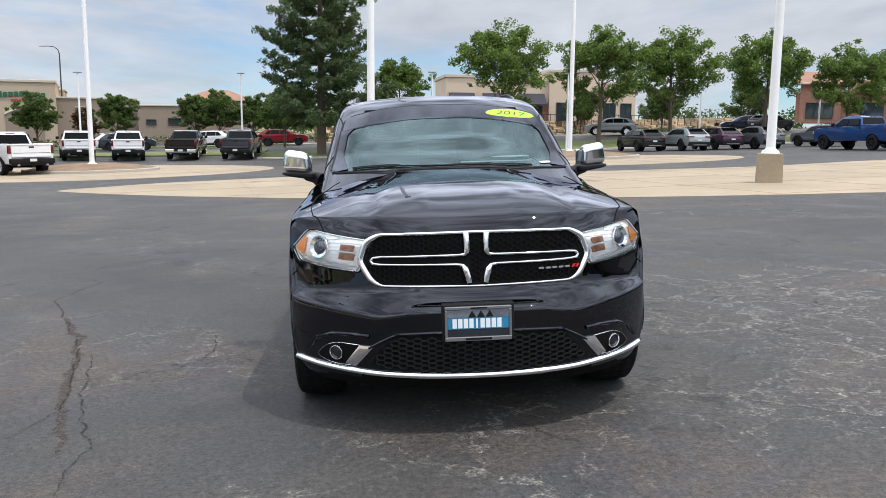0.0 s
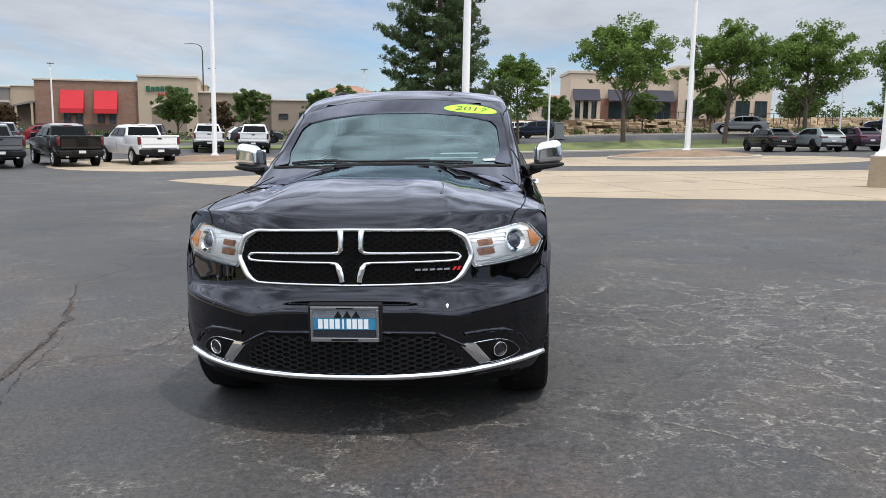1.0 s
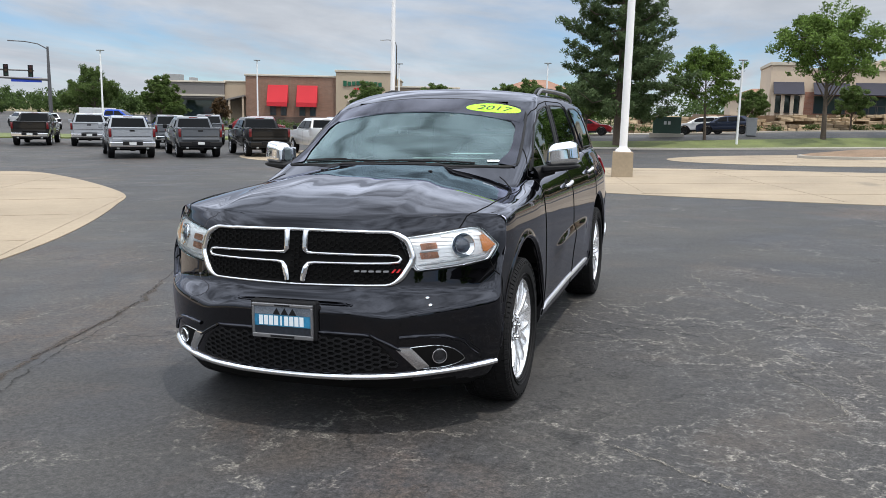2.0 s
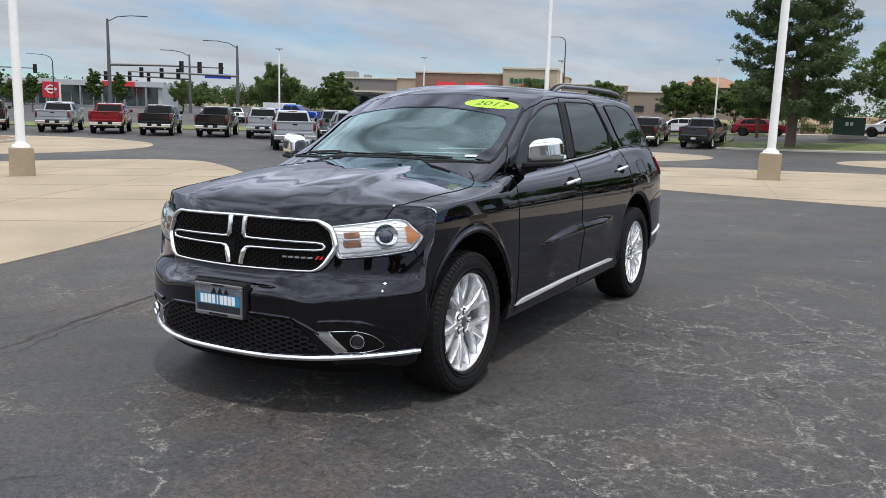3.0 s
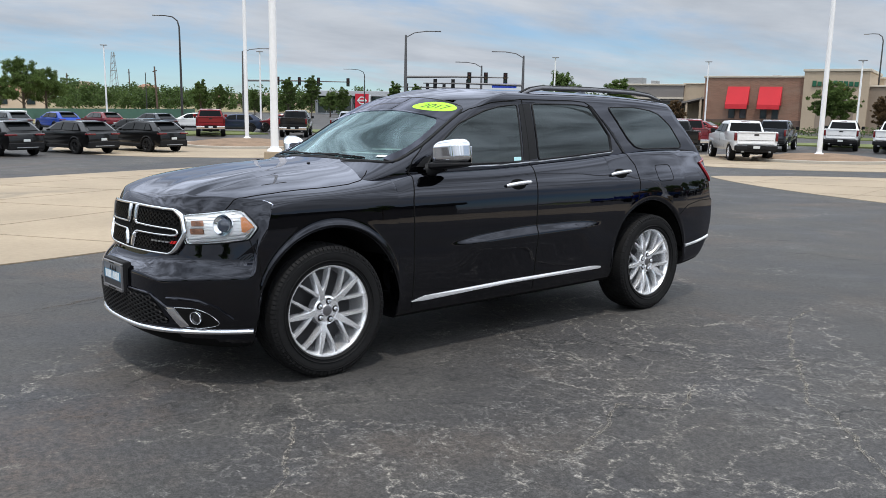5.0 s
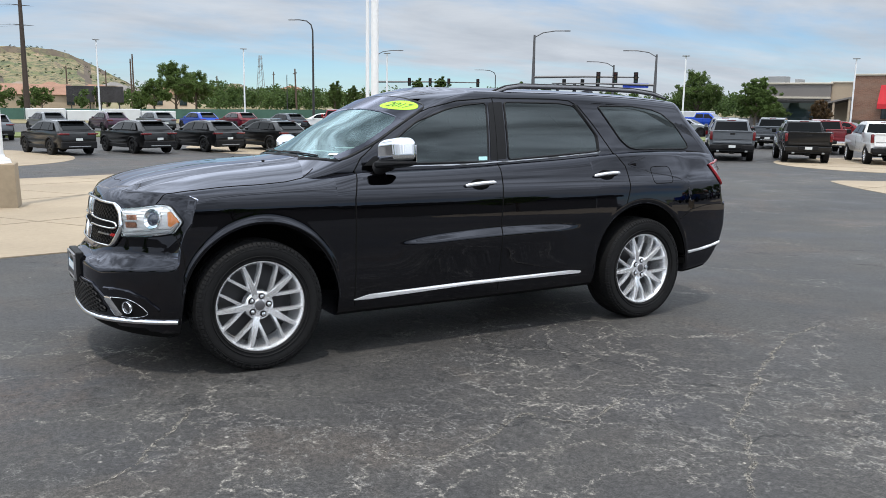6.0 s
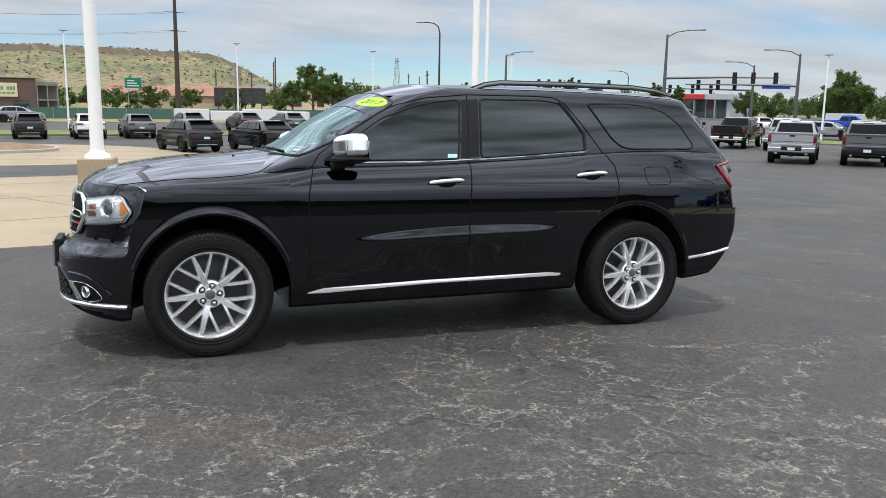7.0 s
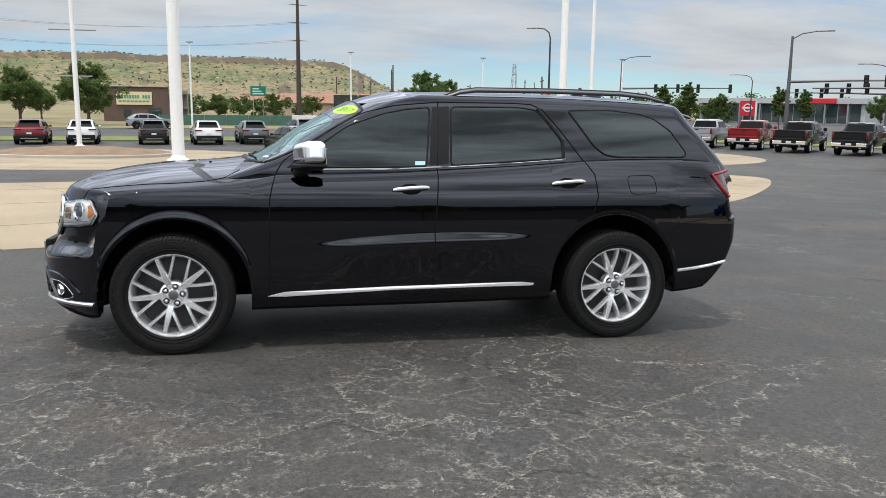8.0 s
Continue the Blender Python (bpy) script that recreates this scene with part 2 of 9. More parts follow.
TINT = clear_glass("privacy_glass", (0.04, 0.043, 0.048), 0.95, 1.62)
SCREEN = clear_glass("windscreen_glass", (0.62, 0.80, 0.77), 0.95, 2.05, (0.74, 0.97, 1.0))
LENS = clear_glass("lamp_cover", (0.98, 0.98, 0.98), 1.0, 1.4)
REFLECTOR = material("lamp_reflector", (0.96, 0.96, 0.96), 0.27, 0.28, vary=0.05, scale=40, bump=0.12, bump_scale=40)
AMBER = material("amber_lens", (0.95, 0.33, 0.06), 0.15, coat=0.8, vary=0.2, scale=90)
RED_LENS = material("red_lens", (0.12, 0.004, 0.006), 0.15, coat=0.5, vary=0.2, scale=60)
RED_EDGE = material("bright_red_lens", (0.24, 0.008, 0.014), 0.25, coat=0.4)
MARKER = material("mottled_amber_reflector", (0.42, 0.20, 0.12), 0.25, 0.35, vary=0.9, scale=110)
DARK_LENS = material("projector_lens", (0.045, 0.052, 0.085), 0.03, coat=1.0)
WHITE_PAINT = material("white_pole_paint", (0.78, 0.79, 0.8), 0.45, vary=0.05, scale=4)
STEEL = material("galvanised_steel", (0.3, 0.31, 0.32), 0.5, 0.6, vary=0.12, scale=6)
DARK_STEEL = material("dark_bronze_steel", (0.045, 0.043, 0.042), 0.5, 0.3, vary=0.12, scale=6)

# ---- ground ----
def lot(x, y):
    """Height of the ground: a gentle slope that levels out, and a bank up to the street behind."""
    p = 0.0315 * x - 0.0148 * y
    if p < -0.65:
        p = -0.65 - 0.5 * math.tanh((-0.65 - p) / 0.5)
    elif p > 0.5:
        p = 0.5 + 0.6 * math.tanh((p - 0.5) / 0.6)
    return p + 1.15 * clamp((x + 30) / 40) * ease((y - 54 - 0.3 * max(0.0, x)) / 9)


def on_lot(x, y, turn=0.0, dz=0.0):
    return pose(x, y, lot(x, y) + dz, 0, 0, turn)


def nodes_of(m):
    return m.node_tree.nodes, m.node_tree.links, m.node_tree.nodes["Principled BSDF"]


def asphalt_material():
    m = material("worn_sealed_asphalt", (0.05, 0.05, 0.052), 0.72)
    n, l, b = nodes_of(m)
    co = n.new("ShaderNodeTexCoord")

    def noise_at(scale, detail=6, rough=0.6, dist=0.0):
        t = n.new("ShaderNodeTexNoise")
        t.inputs["Scale"].default_value, t.inputs["Detail"].default_value = scale, detail
        t.inputs["Roughness"].default_value, t.inputs["Distortion"].default_value = rough, dist
        l.new(co.outputs["Object"], t.inputs["Vector"])
        return t

    def ramp(src, a, b_, ca, cb):
        r = n.new("ShaderNodeMapRange")
        r.inputs["From Min"].default_value, r.inputs["From Max"].default_value = a, b_
        r.inputs["To Min"].default_value, r.inputs["To Max"].default_value = ca, cb
        l.new(src, r.inputs["Value"])
        return r.outputs[0]

    def times(a, c):
        t = n.new("ShaderNodeMath")
        t.operation = "MULTIPLY"
        for k, v in enumerate((a, c)):
            if isinstance(v, float):
                t.inputs[k].default_value = v
            else:
                l.new(v, t.inputs[k])
        return t.outputs[0]

    def blend(f, c0, c1):
        t = n.new("ShaderNodeMix")
        t.data_type = "RGBA"
        l.new(f, t.inputs[0])
        for k, v in ((6, c0), (7, c1)):
            if isinstance(v, tuple):
                t.inputs[k].default_value = (*v, 1)
            else:
                l.new(v, t.inputs[k])
        return t.outputs[2]

    stains, cloud, grain = noise_at(0.16, 5, 0.6, 0.6), noise_at(1.1, 6), noise_at(130, 3, 0.7)
    base = blend(ramp(stains.outputs["Fac"], 0.40, 0.60, 0, 1), (0.022, 0.022, 0.024), (0.052, 0.049, 0.045))
    base = blend(ramp(cloud.outputs["Fac"], 0.44, 0.68, 0, 0.6), base, (0.074, 0.070, 0.064))
    base = blend(ramp(noise_at(0.45, 4, 0.55, 0.8).outputs["Fac"], 0.48, 0.66, 0, 0.6), base, (0.040, 0.042, 0.050))
    base = blend(ramp(noise_at(0.7, 5, 0.6, 0.5).outputs["Fac"], 0.54, 0.7, 0, 0.6), base, (0.076, 0.062, 0.050))
    # pale scuffs where the sealer has worn off along fine crazing
    warp = noise_at(0.9, 4)
    shift = n.new("ShaderNodeVectorMath")
    shift.operation = "MULTIPLY_ADD"
    shift.inputs[1].default_value = (1.1, 1.1, 1.1)
    ragged = n.new("ShaderNodeVectorMath")
    ragged.operation = "MULTIPLY_ADD"
    ragged.inputs[1].default_value = (0.34, 0.34, 0.34)
    l.new(noise_at(7.0, 5, 0.7).outputs["Color"], ragged.inputs[0])
    l.new(warp.outputs["Color"], shift.inputs[0])
    l.new(co.outputs["Object"], ragged.inputs[2])
    l.new(ragged.outputs[0], shift.inputs[2])
    far = n.new("ShaderNodeVectorMath")
    far.operation = "DISTANCE"
    far.inputs[1].default_value = (2.7, 1.6, 0.05)
    l.new(co.outputs["Object"], far.inputs[0])
    worn = ramp(far.outputs["Value"], 0.6, 3.4, 0.14, -0.04)
    base = blend(ramp(far.outputs["Value"], 0.6, 3.2, 0.32, 0.0), base, (0.088, 0.080, 0.070))
    for scale, wide, where, lo, hi, pale in ((0.8, 0.017, 0.33, 0.49, 0.59, (0.31, 0.29, 0.25)), (2.1, 0.034, 0.5, 0.50, 0.60, (0.30, 0.28, 0.245)), (5.0, 0.06, 0.7, 0.55, 0.63, (0.17, 0.165, 0.156))):
        v = n.new("ShaderNodeTexVoronoi")
        v.feature = "DISTANCE_TO_EDGE"
        v.inputs["Scale"].default_value = scale
        l.new(shift.outputs[0], v.inputs["Vector"])
        patch = n.new("ShaderNodeMath")
        patch.operation = "ADD"
        l.new(noise_at(where, 4).outputs["Fac"], patch.inputs[0])
        l.new(worn, patch.inputs[1])
        spots = noise_at(11, 7, 0.85)
        f = times(ramp(v.outputs["Distance"], 0.0, wide, 1, 0), ramp(patch.outputs[0], lo, hi, 0, 1))
        f = times(f, ramp(spots.outputs["Fac"], 0.43, 0.55, 0, 1))
        f = times(f, ramp(noise_at(52, 3, 0.7).outputs["Fac"], 0.40, 0.56, 0.12, 1.0))
        base = blend(f, base, pale)
    # long open cracks, dark
    v = n.new("ShaderNodeTexVoronoi")
    v.feature = "DISTANCE_TO_EDGE"
    v.inputs["Scale"].default_value = 0.23
    l.new(shift.outputs[0], v.inputs["Vector"])
    crack = times(ramp(v.outputs["Distance"], 0.0, 0.006, 1, 0), ramp(noise_at(3.0, 4).outputs["Fac"], 0.42, 0.6, 0, 0.9))
    base = blend(crack, base, (0.016, 0.016, 0.016))
    # bare stones and flecks
    fleck = n.new("ShaderNodeTexVoronoi")
    fleck.inputs["Scale"].default_value = 5.0
    l.new(co.outputs["Object"], fleck.inputs["Vector"])
    f = times(ramp(fleck.outputs["Distance"], 0.03, 0.07, 1, 0), ramp(noise_at(0.8, 3).outputs["Fac"], 0.5, 0.6, 0, 0.8))
    base = blend(f, base, (0.34, 0.32, 0.29))
    warm = times(ramp(noise_at(0.28, 5, 0.65, 0.7).outputs["Fac"], 0.52, 0.66, 0, 1), ramp(noise_at(9, 4, 0.8).outputs["Fac"], 0.40, 0.62, 0.15, 0.7))
    base = blend(warm, base, (0.095, 0.066, 0.048))
    pit = n.new("ShaderNodeTexVoronoi")
    pit.inputs["Scale"].default_value = 26.0
    l.new(co.outputs["Object"], pit.inputs["Vector"])
    f = times(ramp(pit.outputs["Distance"], 0.10, 0.22, 1, 0), ramp(noise_at(2.2, 4, 0.7).outputs["Fac"], 0.50, 0.62, 0, 0.85))
    base = blend(f, base, (0.014, 0.014, 0.014))
    # stone grain
    speck = n.new("ShaderNodeMath")
    speck.operation = "MULTIPLY"
    l.new(ramp(grain.outputs["Fac"], 0.30, 0.70, 0.30, 1.52), speck.inputs[0])
    l.new(ramp(noise_at(36, 5, 0.75).outputs["Fac"], 0.34, 0.66, 0.45, 1.55), speck.inputs[1])
    tone = n.new("ShaderNodeVectorMath")
    tone.operation = "SCALE"
    l.new(base, tone.inputs[0])
    l.new(speck.outputs[0], tone.inputs["Scale"])
    base = tone.outputs[0]
    l.new(base, b.inputs["Base Color"])
    l.new(ramp(cloud.outputs["Fac"], 0.3, 0.7, 0.62, 0.82), b.inputs["Roughness"])
    bump = n.new("ShaderNodeBump")
    bump.inputs["Strength"].default_value, bump.inputs["Distance"].default_value = 0.55, 0.006
    l.new(grain.outputs["Fac"], bump.inputs["Height"])
    b2 = n.new("ShaderNodeBump")
    b2.inputs["Strength"].default_value, b2.inputs["Distance"].default_value = 0.6, 0.01
    l.new(times(crack, -1.0), b2.inputs["Height"])
    l.new(bump.outputs[0], b2.inputs["Normal"])
    l.new(b2.outputs[0], b.inputs["Normal"])
    return m


def concrete_material():
    m = material("tan_broomed_concrete", (0.325, 0.262, 0.182), 0.85, vary=0.12, scale=5, bump=0.2, bump_scale=90)
    n, l, b = nodes_of(m)
    co = n.new("ShaderNodeTexCoord")
    stain = n.new("ShaderNodeTexNoise")
    stain.inputs["Scale"].default_value, stain.inputs["Detail"].default_value = 0.35, 6
    l.new(co.outputs["Object"], stain.inputs["Vector"])
    tone = n.new("ShaderNodeMapRange")
    tone.inputs["From Min"].default_value, tone.inputs["From Max"].default_value = 0.35, 0.7
    tone.inputs["To Min"].default_value, tone.inputs["To Max"].default_value = 0.86, 1.08
    l.new(stain.outputs["Fac"], tone.inputs["Value"])
    mul = n.new("ShaderNodeVectorMath")
    mul.operation = "SCALE"
    l.new(b.inputs["Base Color"].links[0].from_socket, mul.inputs[0])
    l.new(tone.outputs[0], mul.inputs["Scale"])
    l.new(mul.outputs[0], b.inputs["Base Color"])
    return m


ASPHALT = asphalt_material()
CONCRETE = concrete_material()
KERB = material("grey_kerb_concrete", (0.40, 0.37, 0.32), 0.85, vary=0.12, scale=6, bump=0.2)
DIRT = material("dry_brown_mulch", (0.20, 0.135, 0.085), 0.95, vary=0.35, scale=10, bump=0.8, bump_scale=25)
TURF = material("mown_grass", (0.125, 0.15, 0.045), 0.9, vary=0.35, scale=6, bump=0.6, bump_scale=50)
PRAIRIE = material("dry_prairie_ground", (0.20, 0.17, 0.085), 0.95, vary=0.3, scale=0.05)
STEP = 2.0


def sheet(name, outline, rise, mat, label, kind="structure", category="", skirt=0.12, height=lot):
    """A slab that follows the lot: its outline in plan, standing rise above the ground."""
    bm = bmesh.new()
    vs = [bm.verts.new((p[0], p[1], 0)) for p in outline]
    es = [bm.edges.new((vs[i - 1], vs[i])) for i in range(len(vs))]
    bmesh.ops.triangle_fill(bm, use_beauty=True, edges=es)
    xs, ys = [p[0] for p in outline], [p[1] for p in outline]
    for axis, lo, hi in ((0, min(xs), max(xs)), (1, min(ys), max(ys))):
        step = STEP if hi - lo < 70 else 2 * STEP
        for k in range(int(lo // step) + 1, int(hi // step) + 1):
            co, no = [0, 0, 0], [0, 0, 0]
            co[axis], no[axis] = k * step, 1
            bmesh.ops.bisect_plane(bm, geom=bm.verts[:] + bm.edges[:] + bm.faces[:], plane_co=co, plane_no=no)
    for v in bm.verts:
        v.co.z = height(v.co.x, v.co.y) + rise
    for f in bm.faces:
        if f.normal.z < 0:
            f.normal_flip()
    edge = [e for e in bm.edges if len(e.link_faces) == 1]
    r = bmesh.ops.extrude_edge_only(bm, edges=edge)["geom"]
    for v in r:
        if isinstance(v, bmesh.types.BMVert):
            v.co.z -= skirt
    return tagged(new(name, bm_mesh(name, bm, mat)), label, category, kind=kind)


JOINT = material("joint_filler", (0.285, 0.232, 0.164), 0.9, vary=0.2, scale=8)


def joints(parent, outline, step, turn):
    """Sealed joints across a concrete slab, a strip for each run."""
    c, s = math.cos(radians(turn)), math.sin(radians(turn))
    pts = [(p[0] * c + p[1] * s, p[1] * c - p[0] * s) for p in outline]
    for axis in (0, 1):
        lo, hi = min(p[axis] for p in pts), max(p[axis] for p in pts)
        along = [p[1 - axis] for p in pts]
        for k in range(int(lo // step) + 1, int(hi // step) + 1):
            runs, run = [], []
            for j in range(int((max(along) - min(along)) / 0.5) + 2):
                v = min(along) + 0.5 * j
                q = (k * step, v) if axis == 0 else (v, k * step)
                if inside(q, pts):
                    run.append(q)
                elif run:
                    runs, run = runs + [run], []
            for r in runs:
                if len(r) < 3:
                    continue
                verts, faces = [], []
                for q in r:
                    for w in (-0.012, 0.012):
                        u = (q[0] + w, q[1]) if axis == 0 else (q[0], q[1] + w)
                        x, y = u[0] * c - u[1] * s, u[1] * c + u[0] * s
                        verts += [(x, y, lot(x, y) + 0.0165), (x, y, lot(x, y) + 0.005)]
                for i in range(len(r) - 1):
                    n = 4 * i
                    faces += [(n, n + 4, n + 6, n + 2), (n, n + 1, n + 5, n + 4), (n + 2, n + 6, n + 7, n + 3)]
                part("joint", mesh_of("joint", verts, faces, JOINT, False), parent)


def ground_sheet():
    near = [STEP * k for k in range(-45, 46)]
    far = [96, 104, 116, 135, 165, 210, 280, 400, 600, 900, 1400, 2200, 3400]
    line = [-v for v in far[::-1]] + near + far
    n = len(line)
    verts = [(x, y, lot(x, y)) for y in line for x in line]
    faces, mats = [], []
    for j in range(n - 1):
        for i in range(n - 1):
            faces.append((j * n + i, j * n + i + 1, (j + 1) * n + i + 1, (j + 1) * n + i))
            mats.append(1 if max(abs(line[i]), abs(line[i + 1])) > 170 or max(abs(line[j]), abs(line[j + 1])) > 170 else 0)
    me = mesh_of("ground", verts, faces, ASPHALT)
    me.materials.append(PRAIRIE)
    me.polygons.foreach_set("material_index", mats)
    return tagged(new("ground", me), "dark worn asphalt lot with pale scuffs and cracks", "ground", kind="structure")


ground_sheet()
A_FRONT = [(11.9 + 30.7 * math.cos(a), 43.0 + 30.7 * math.sin(a)) for a in [radians(d) for d in range(-138, -39, 3)]]
A_BACK = [(30.5, 27.0), (25.0, 29.0), (19.5, 28.0), (14.0, 25.6), (8.0, 25.4), (2.0, 27.2), (-4.0, 27.8), (-8.5, 25.6)]
joints(sheet("pavement_back", rounded(A_FRONT + A_BACK, 1.0), 0.012, CONCRETE, "smooth tan concrete apron curving round the asphalt", category="pavement"), A_FRONT + A_BACK, 3.6, 12)
L_EDGE = smooth_loop([(-2.6, -13.0), (-3.7, -4.0), (-4.3, -1.6), (-4.97, 0.9), (-6.6, 4.8), (-9.2, 9.1), (-11.6, 12.2), (-18.0, 17.4), (-21.8, 19.2), (-24.4, 16.6), (-25.0, 11.3), (-20.0, 1.2), (-16.6, -5.0), (-13.0, -13.0)], 6)
joints(sheet("pavement_side", L_EDGE, 0.012, CONCRETE, "wide tan concrete apron beside the parked car", category="pavement"), L_EDGE, 3.6, 30)


def ellipse(cx, cy, rx, ry, turn=0.0, n=48):
    c, s = math.cos(radians(turn)), math.sin(radians(turn))
    return [(cx + rx * math.cos(a) * c - ry * math.sin(a) * s, cy + rx * math.cos(a) * s + ry * math.sin(a) * c) for a in [2 * math.pi * k / n for k in range(n)]]


def island(cx, cy, rx, ry, turn, high=0.42):
    """A raised island: a concrete kerb round a low mound of mulch."""
    root = thing("traffic_island", "low mound of brown mulch inside a concrete kerb", "traffic island", group="mulched traffic islands")
    bm = bmesh.new()
    outer = ellipse(cx, cy, rx, ry, turn)
    rings = []
    for grow, dz in ((0.0, -0.05), (0.0, 0.13), (0.02, 0.15), (0.15, 0.15), (0.17, 0.05)):
        rings.append([bm.verts.new((cx + (p[0] - cx) * (1 - grow / rx), cy + (p[1] - cy) * (1 - grow / rx), lot(*p) + dz)) for p in outer])
    for a, b in zip(rings, rings[1:]):
        for k in range(len(a)):
            bm.faces.new((a[k - 1], a[k], b[k], b[k - 1]))
    part("kerb", bm_mesh("kerb", bm, KERB), root, "pale concrete kerb")
    verts, faces = [(cx, cy, lot(cx, cy) + high)], []
    n = len(outer)
    for r in range(1, 9):
        s = r / 8 * 0.955
        for p in outer:
            x, y = cx + (p[0] - cx) * s, cy + (p[1] - cy) * s
            h = 0.11 + (high - 0.11) * (1 - s ** 2.2) + 0.05 * noise.noise((x * 1.3, y * 1.3, 0))
            verts.append((x, y, lot(x, y) + h))
    for k in range(n):
        faces.append((0, 1 + k, 1 + (k + 1) % n))
    for r in range(7):
        for k in range(n):
            a, b = 1 + r * n + k, 1 + r * n + (k + 1) % n
            faces.append((a, a + n, b + n, b))
    part("mulch", mesh_of("mulch", verts, faces, DIRT), root, "dry brown mulch")


DISCS = [("right", 9.2, 38.0, 9.4, 7.6, 10, 10.1, 41.0, 4.1, 3.2), ("middle", -14.2, 37.8, 8.4, 8.6, 20, -15.2, 39.4, 3.3, 3.2), ("left", -38.6, 19.2, 9.2, 10.0, -20, -41.4, 20.6, 4.3, 3.8), ("near", -34.0, -7.4, 10.6, 10.4, 0, -37.6, -7.7, 4.4, 4.5)]
for word, x, y, rx, ry, turn, ix, iy, irx, iry in DISCS:
    pad = ellipse(x, y, rx, ry, turn)
    joints(sheet("pavement_" + word, pad, 0.012, CONCRETE, "round tan concrete pad about a planted island", category="pavement"), pad, 3.6, turn)
    island(ix, iy, irx, iry, turn)



def crack_material(name, colour, gaps, rough=0.9):
    """Broken, ragged paint for a crack: holes let the asphalt show."""
    m = material(name, colour, rough, vary=0.35, scale=30)
    n, l, b = nodes_of(m)
    co, t, r = n.new("ShaderNodeTexCoord"), n.new("ShaderNodeTexNoise"), n.new("ShaderNodeMapRange")
    t.inputs["Scale"].default_value, t.inputs["Detail"].default_value, t.inputs["Roughness"].default_value = 26, 7, 0.9
    l.new(co.outputs["Object"], t.inputs["Vector"])
    l.new(t.outputs["Fac"], r.inputs["Value"])
    r.inputs["From Min"].default_value, r.inputs["From Max"].default_value = gaps, gaps + 0.10
    l.new(r.outputs[0], b.inputs["Alpha"])
    return m


def crack(path, wide, mat, label, lift, seed):
    """A long wandering crack in the asphalt, as a ragged strip that follows the lot."""
    rng = random.Random(seed)
    pts = [Vector(p) for p in path]
    fine = []
    for a, b in zip(pts, pts[1:]):
        k = max(2, int((b - a).length / 0.035))
        fine += [a.lerp(b, j / k) for j in range(k)]
    fine.append(pts[-1])
    verts, faces = [], []
    for i, p in enumerate(fine):
        d = (fine[min(i + 1, len(fine) - 1)] - fine[max(i - 1, 0)]).normalized()
        side = Vector((-d.y, d.x))
        sway = 0.035 * noise.noise((p.x * 6, p.y * 6, seed)) + 0.014 * noise.noise((p.x * 25, p.y * 25, seed))
        taper = min(1.0, 0.25 + 6 * min(i, len(fine) - 1 - i) / len(fine))
        for s in (-1, 1):
            q = p + side * (sway + s * wide * taper * rng.uniform(0.45, 1.0))
            verts.append((q.x, q.y, lot(q.x, q.y) + lift))
    for i in range(len(fine) - 1):
        faces.append((2 * i, 2 * i + 1, 2 * i + 3, 2 * i + 2))
    tagged(new("crack", mesh_of("crack", verts, faces, mat)), label, "crack", kind="structure")


OPEN_CRACK = crack_material("open_crack_shadow", (0.016, 0.015, 0.014), 0.46)
PALE_CRACK = crack_material("pale_worn_crack", (0.25, 0.23, 0.195), 0.48)
FINE_CRACK = crack_material("fine_crack_shadow", (0.014, 0.013, 0.012), 0.52)
RUST_STAIN = crack_material("brown_rust_stain", (0.062, 0.047, 0.036), 0.45)
for k, path in enumerate((
        [(-2.38, -0.6), (-2.3, -0.45), (-2.26, -0.18), (-2.32, 0.17), (-2.63, 1.22), (-3.03, 2.1), (-3.33, 2.76), (-3.53, 3.12), (-3.48, 3.61), (-3.4, 4.12), (-3.69, 4.4), (-4.19, 4.7)],
        [(-1.86, -1.33), (-1.92, -1.02), (-1.89, -0.8), (-2.0, -0.52), (-2.22, 0.08), (-2.36, 0.63), (-2.48, 1.07)],
        [(-1.98, 1.79), (-1.75, 1.51), (-1.64, 1.1), (-1.67, 0.82), (-1.78, 0.68), (-2.13, 0.67)],
        [(-1.44, 0.79), (-1.24, 0.6), (-1.08, 0.47)])):
    crack(path, (0.010, 0.008, 0.006, 0.005)[k], OPEN_CRACK, "dark open crack in the worn asphalt", 0.005, k)
crack([(-2.0, -0.9), (-2.33, 0.09), (-2.54, 0.86), (-2.75, 1.55), (-3.19, 2.46)], 0.035, RUST_STAIN, "brown rusty stain along a crack", 0.004, 9)
for k, path in enumerate((
        [(3.9, 0.7), (3.43, 1.26), (3.14, 1.61), (2.96, 1.72), (2.7, 2.13), (2.23, 2.87), (1.87, 3.62), (1.73, 4.37)],
        [(2.19, -1.15), (2.09, -0.96), (1.89, -0.84), (1.54, -0.59), (1.4, -0.52)],
        [(2.38, 0.04), (2.59, 0.2), (2.54, 0.48), (2.32, 0.9), (2.57, 1.1), (2.3, 1.67)])):
    crack(path, (0.019, 0.015, 0.014)[k], PALE_CRACK, "pale crumbling crack in the worn asphalt", 0.005, 20 + k)
    crack(path, 0.004, FINE_CRACK, "dark open crack in the worn asphalt", 0.007, 20 + k)

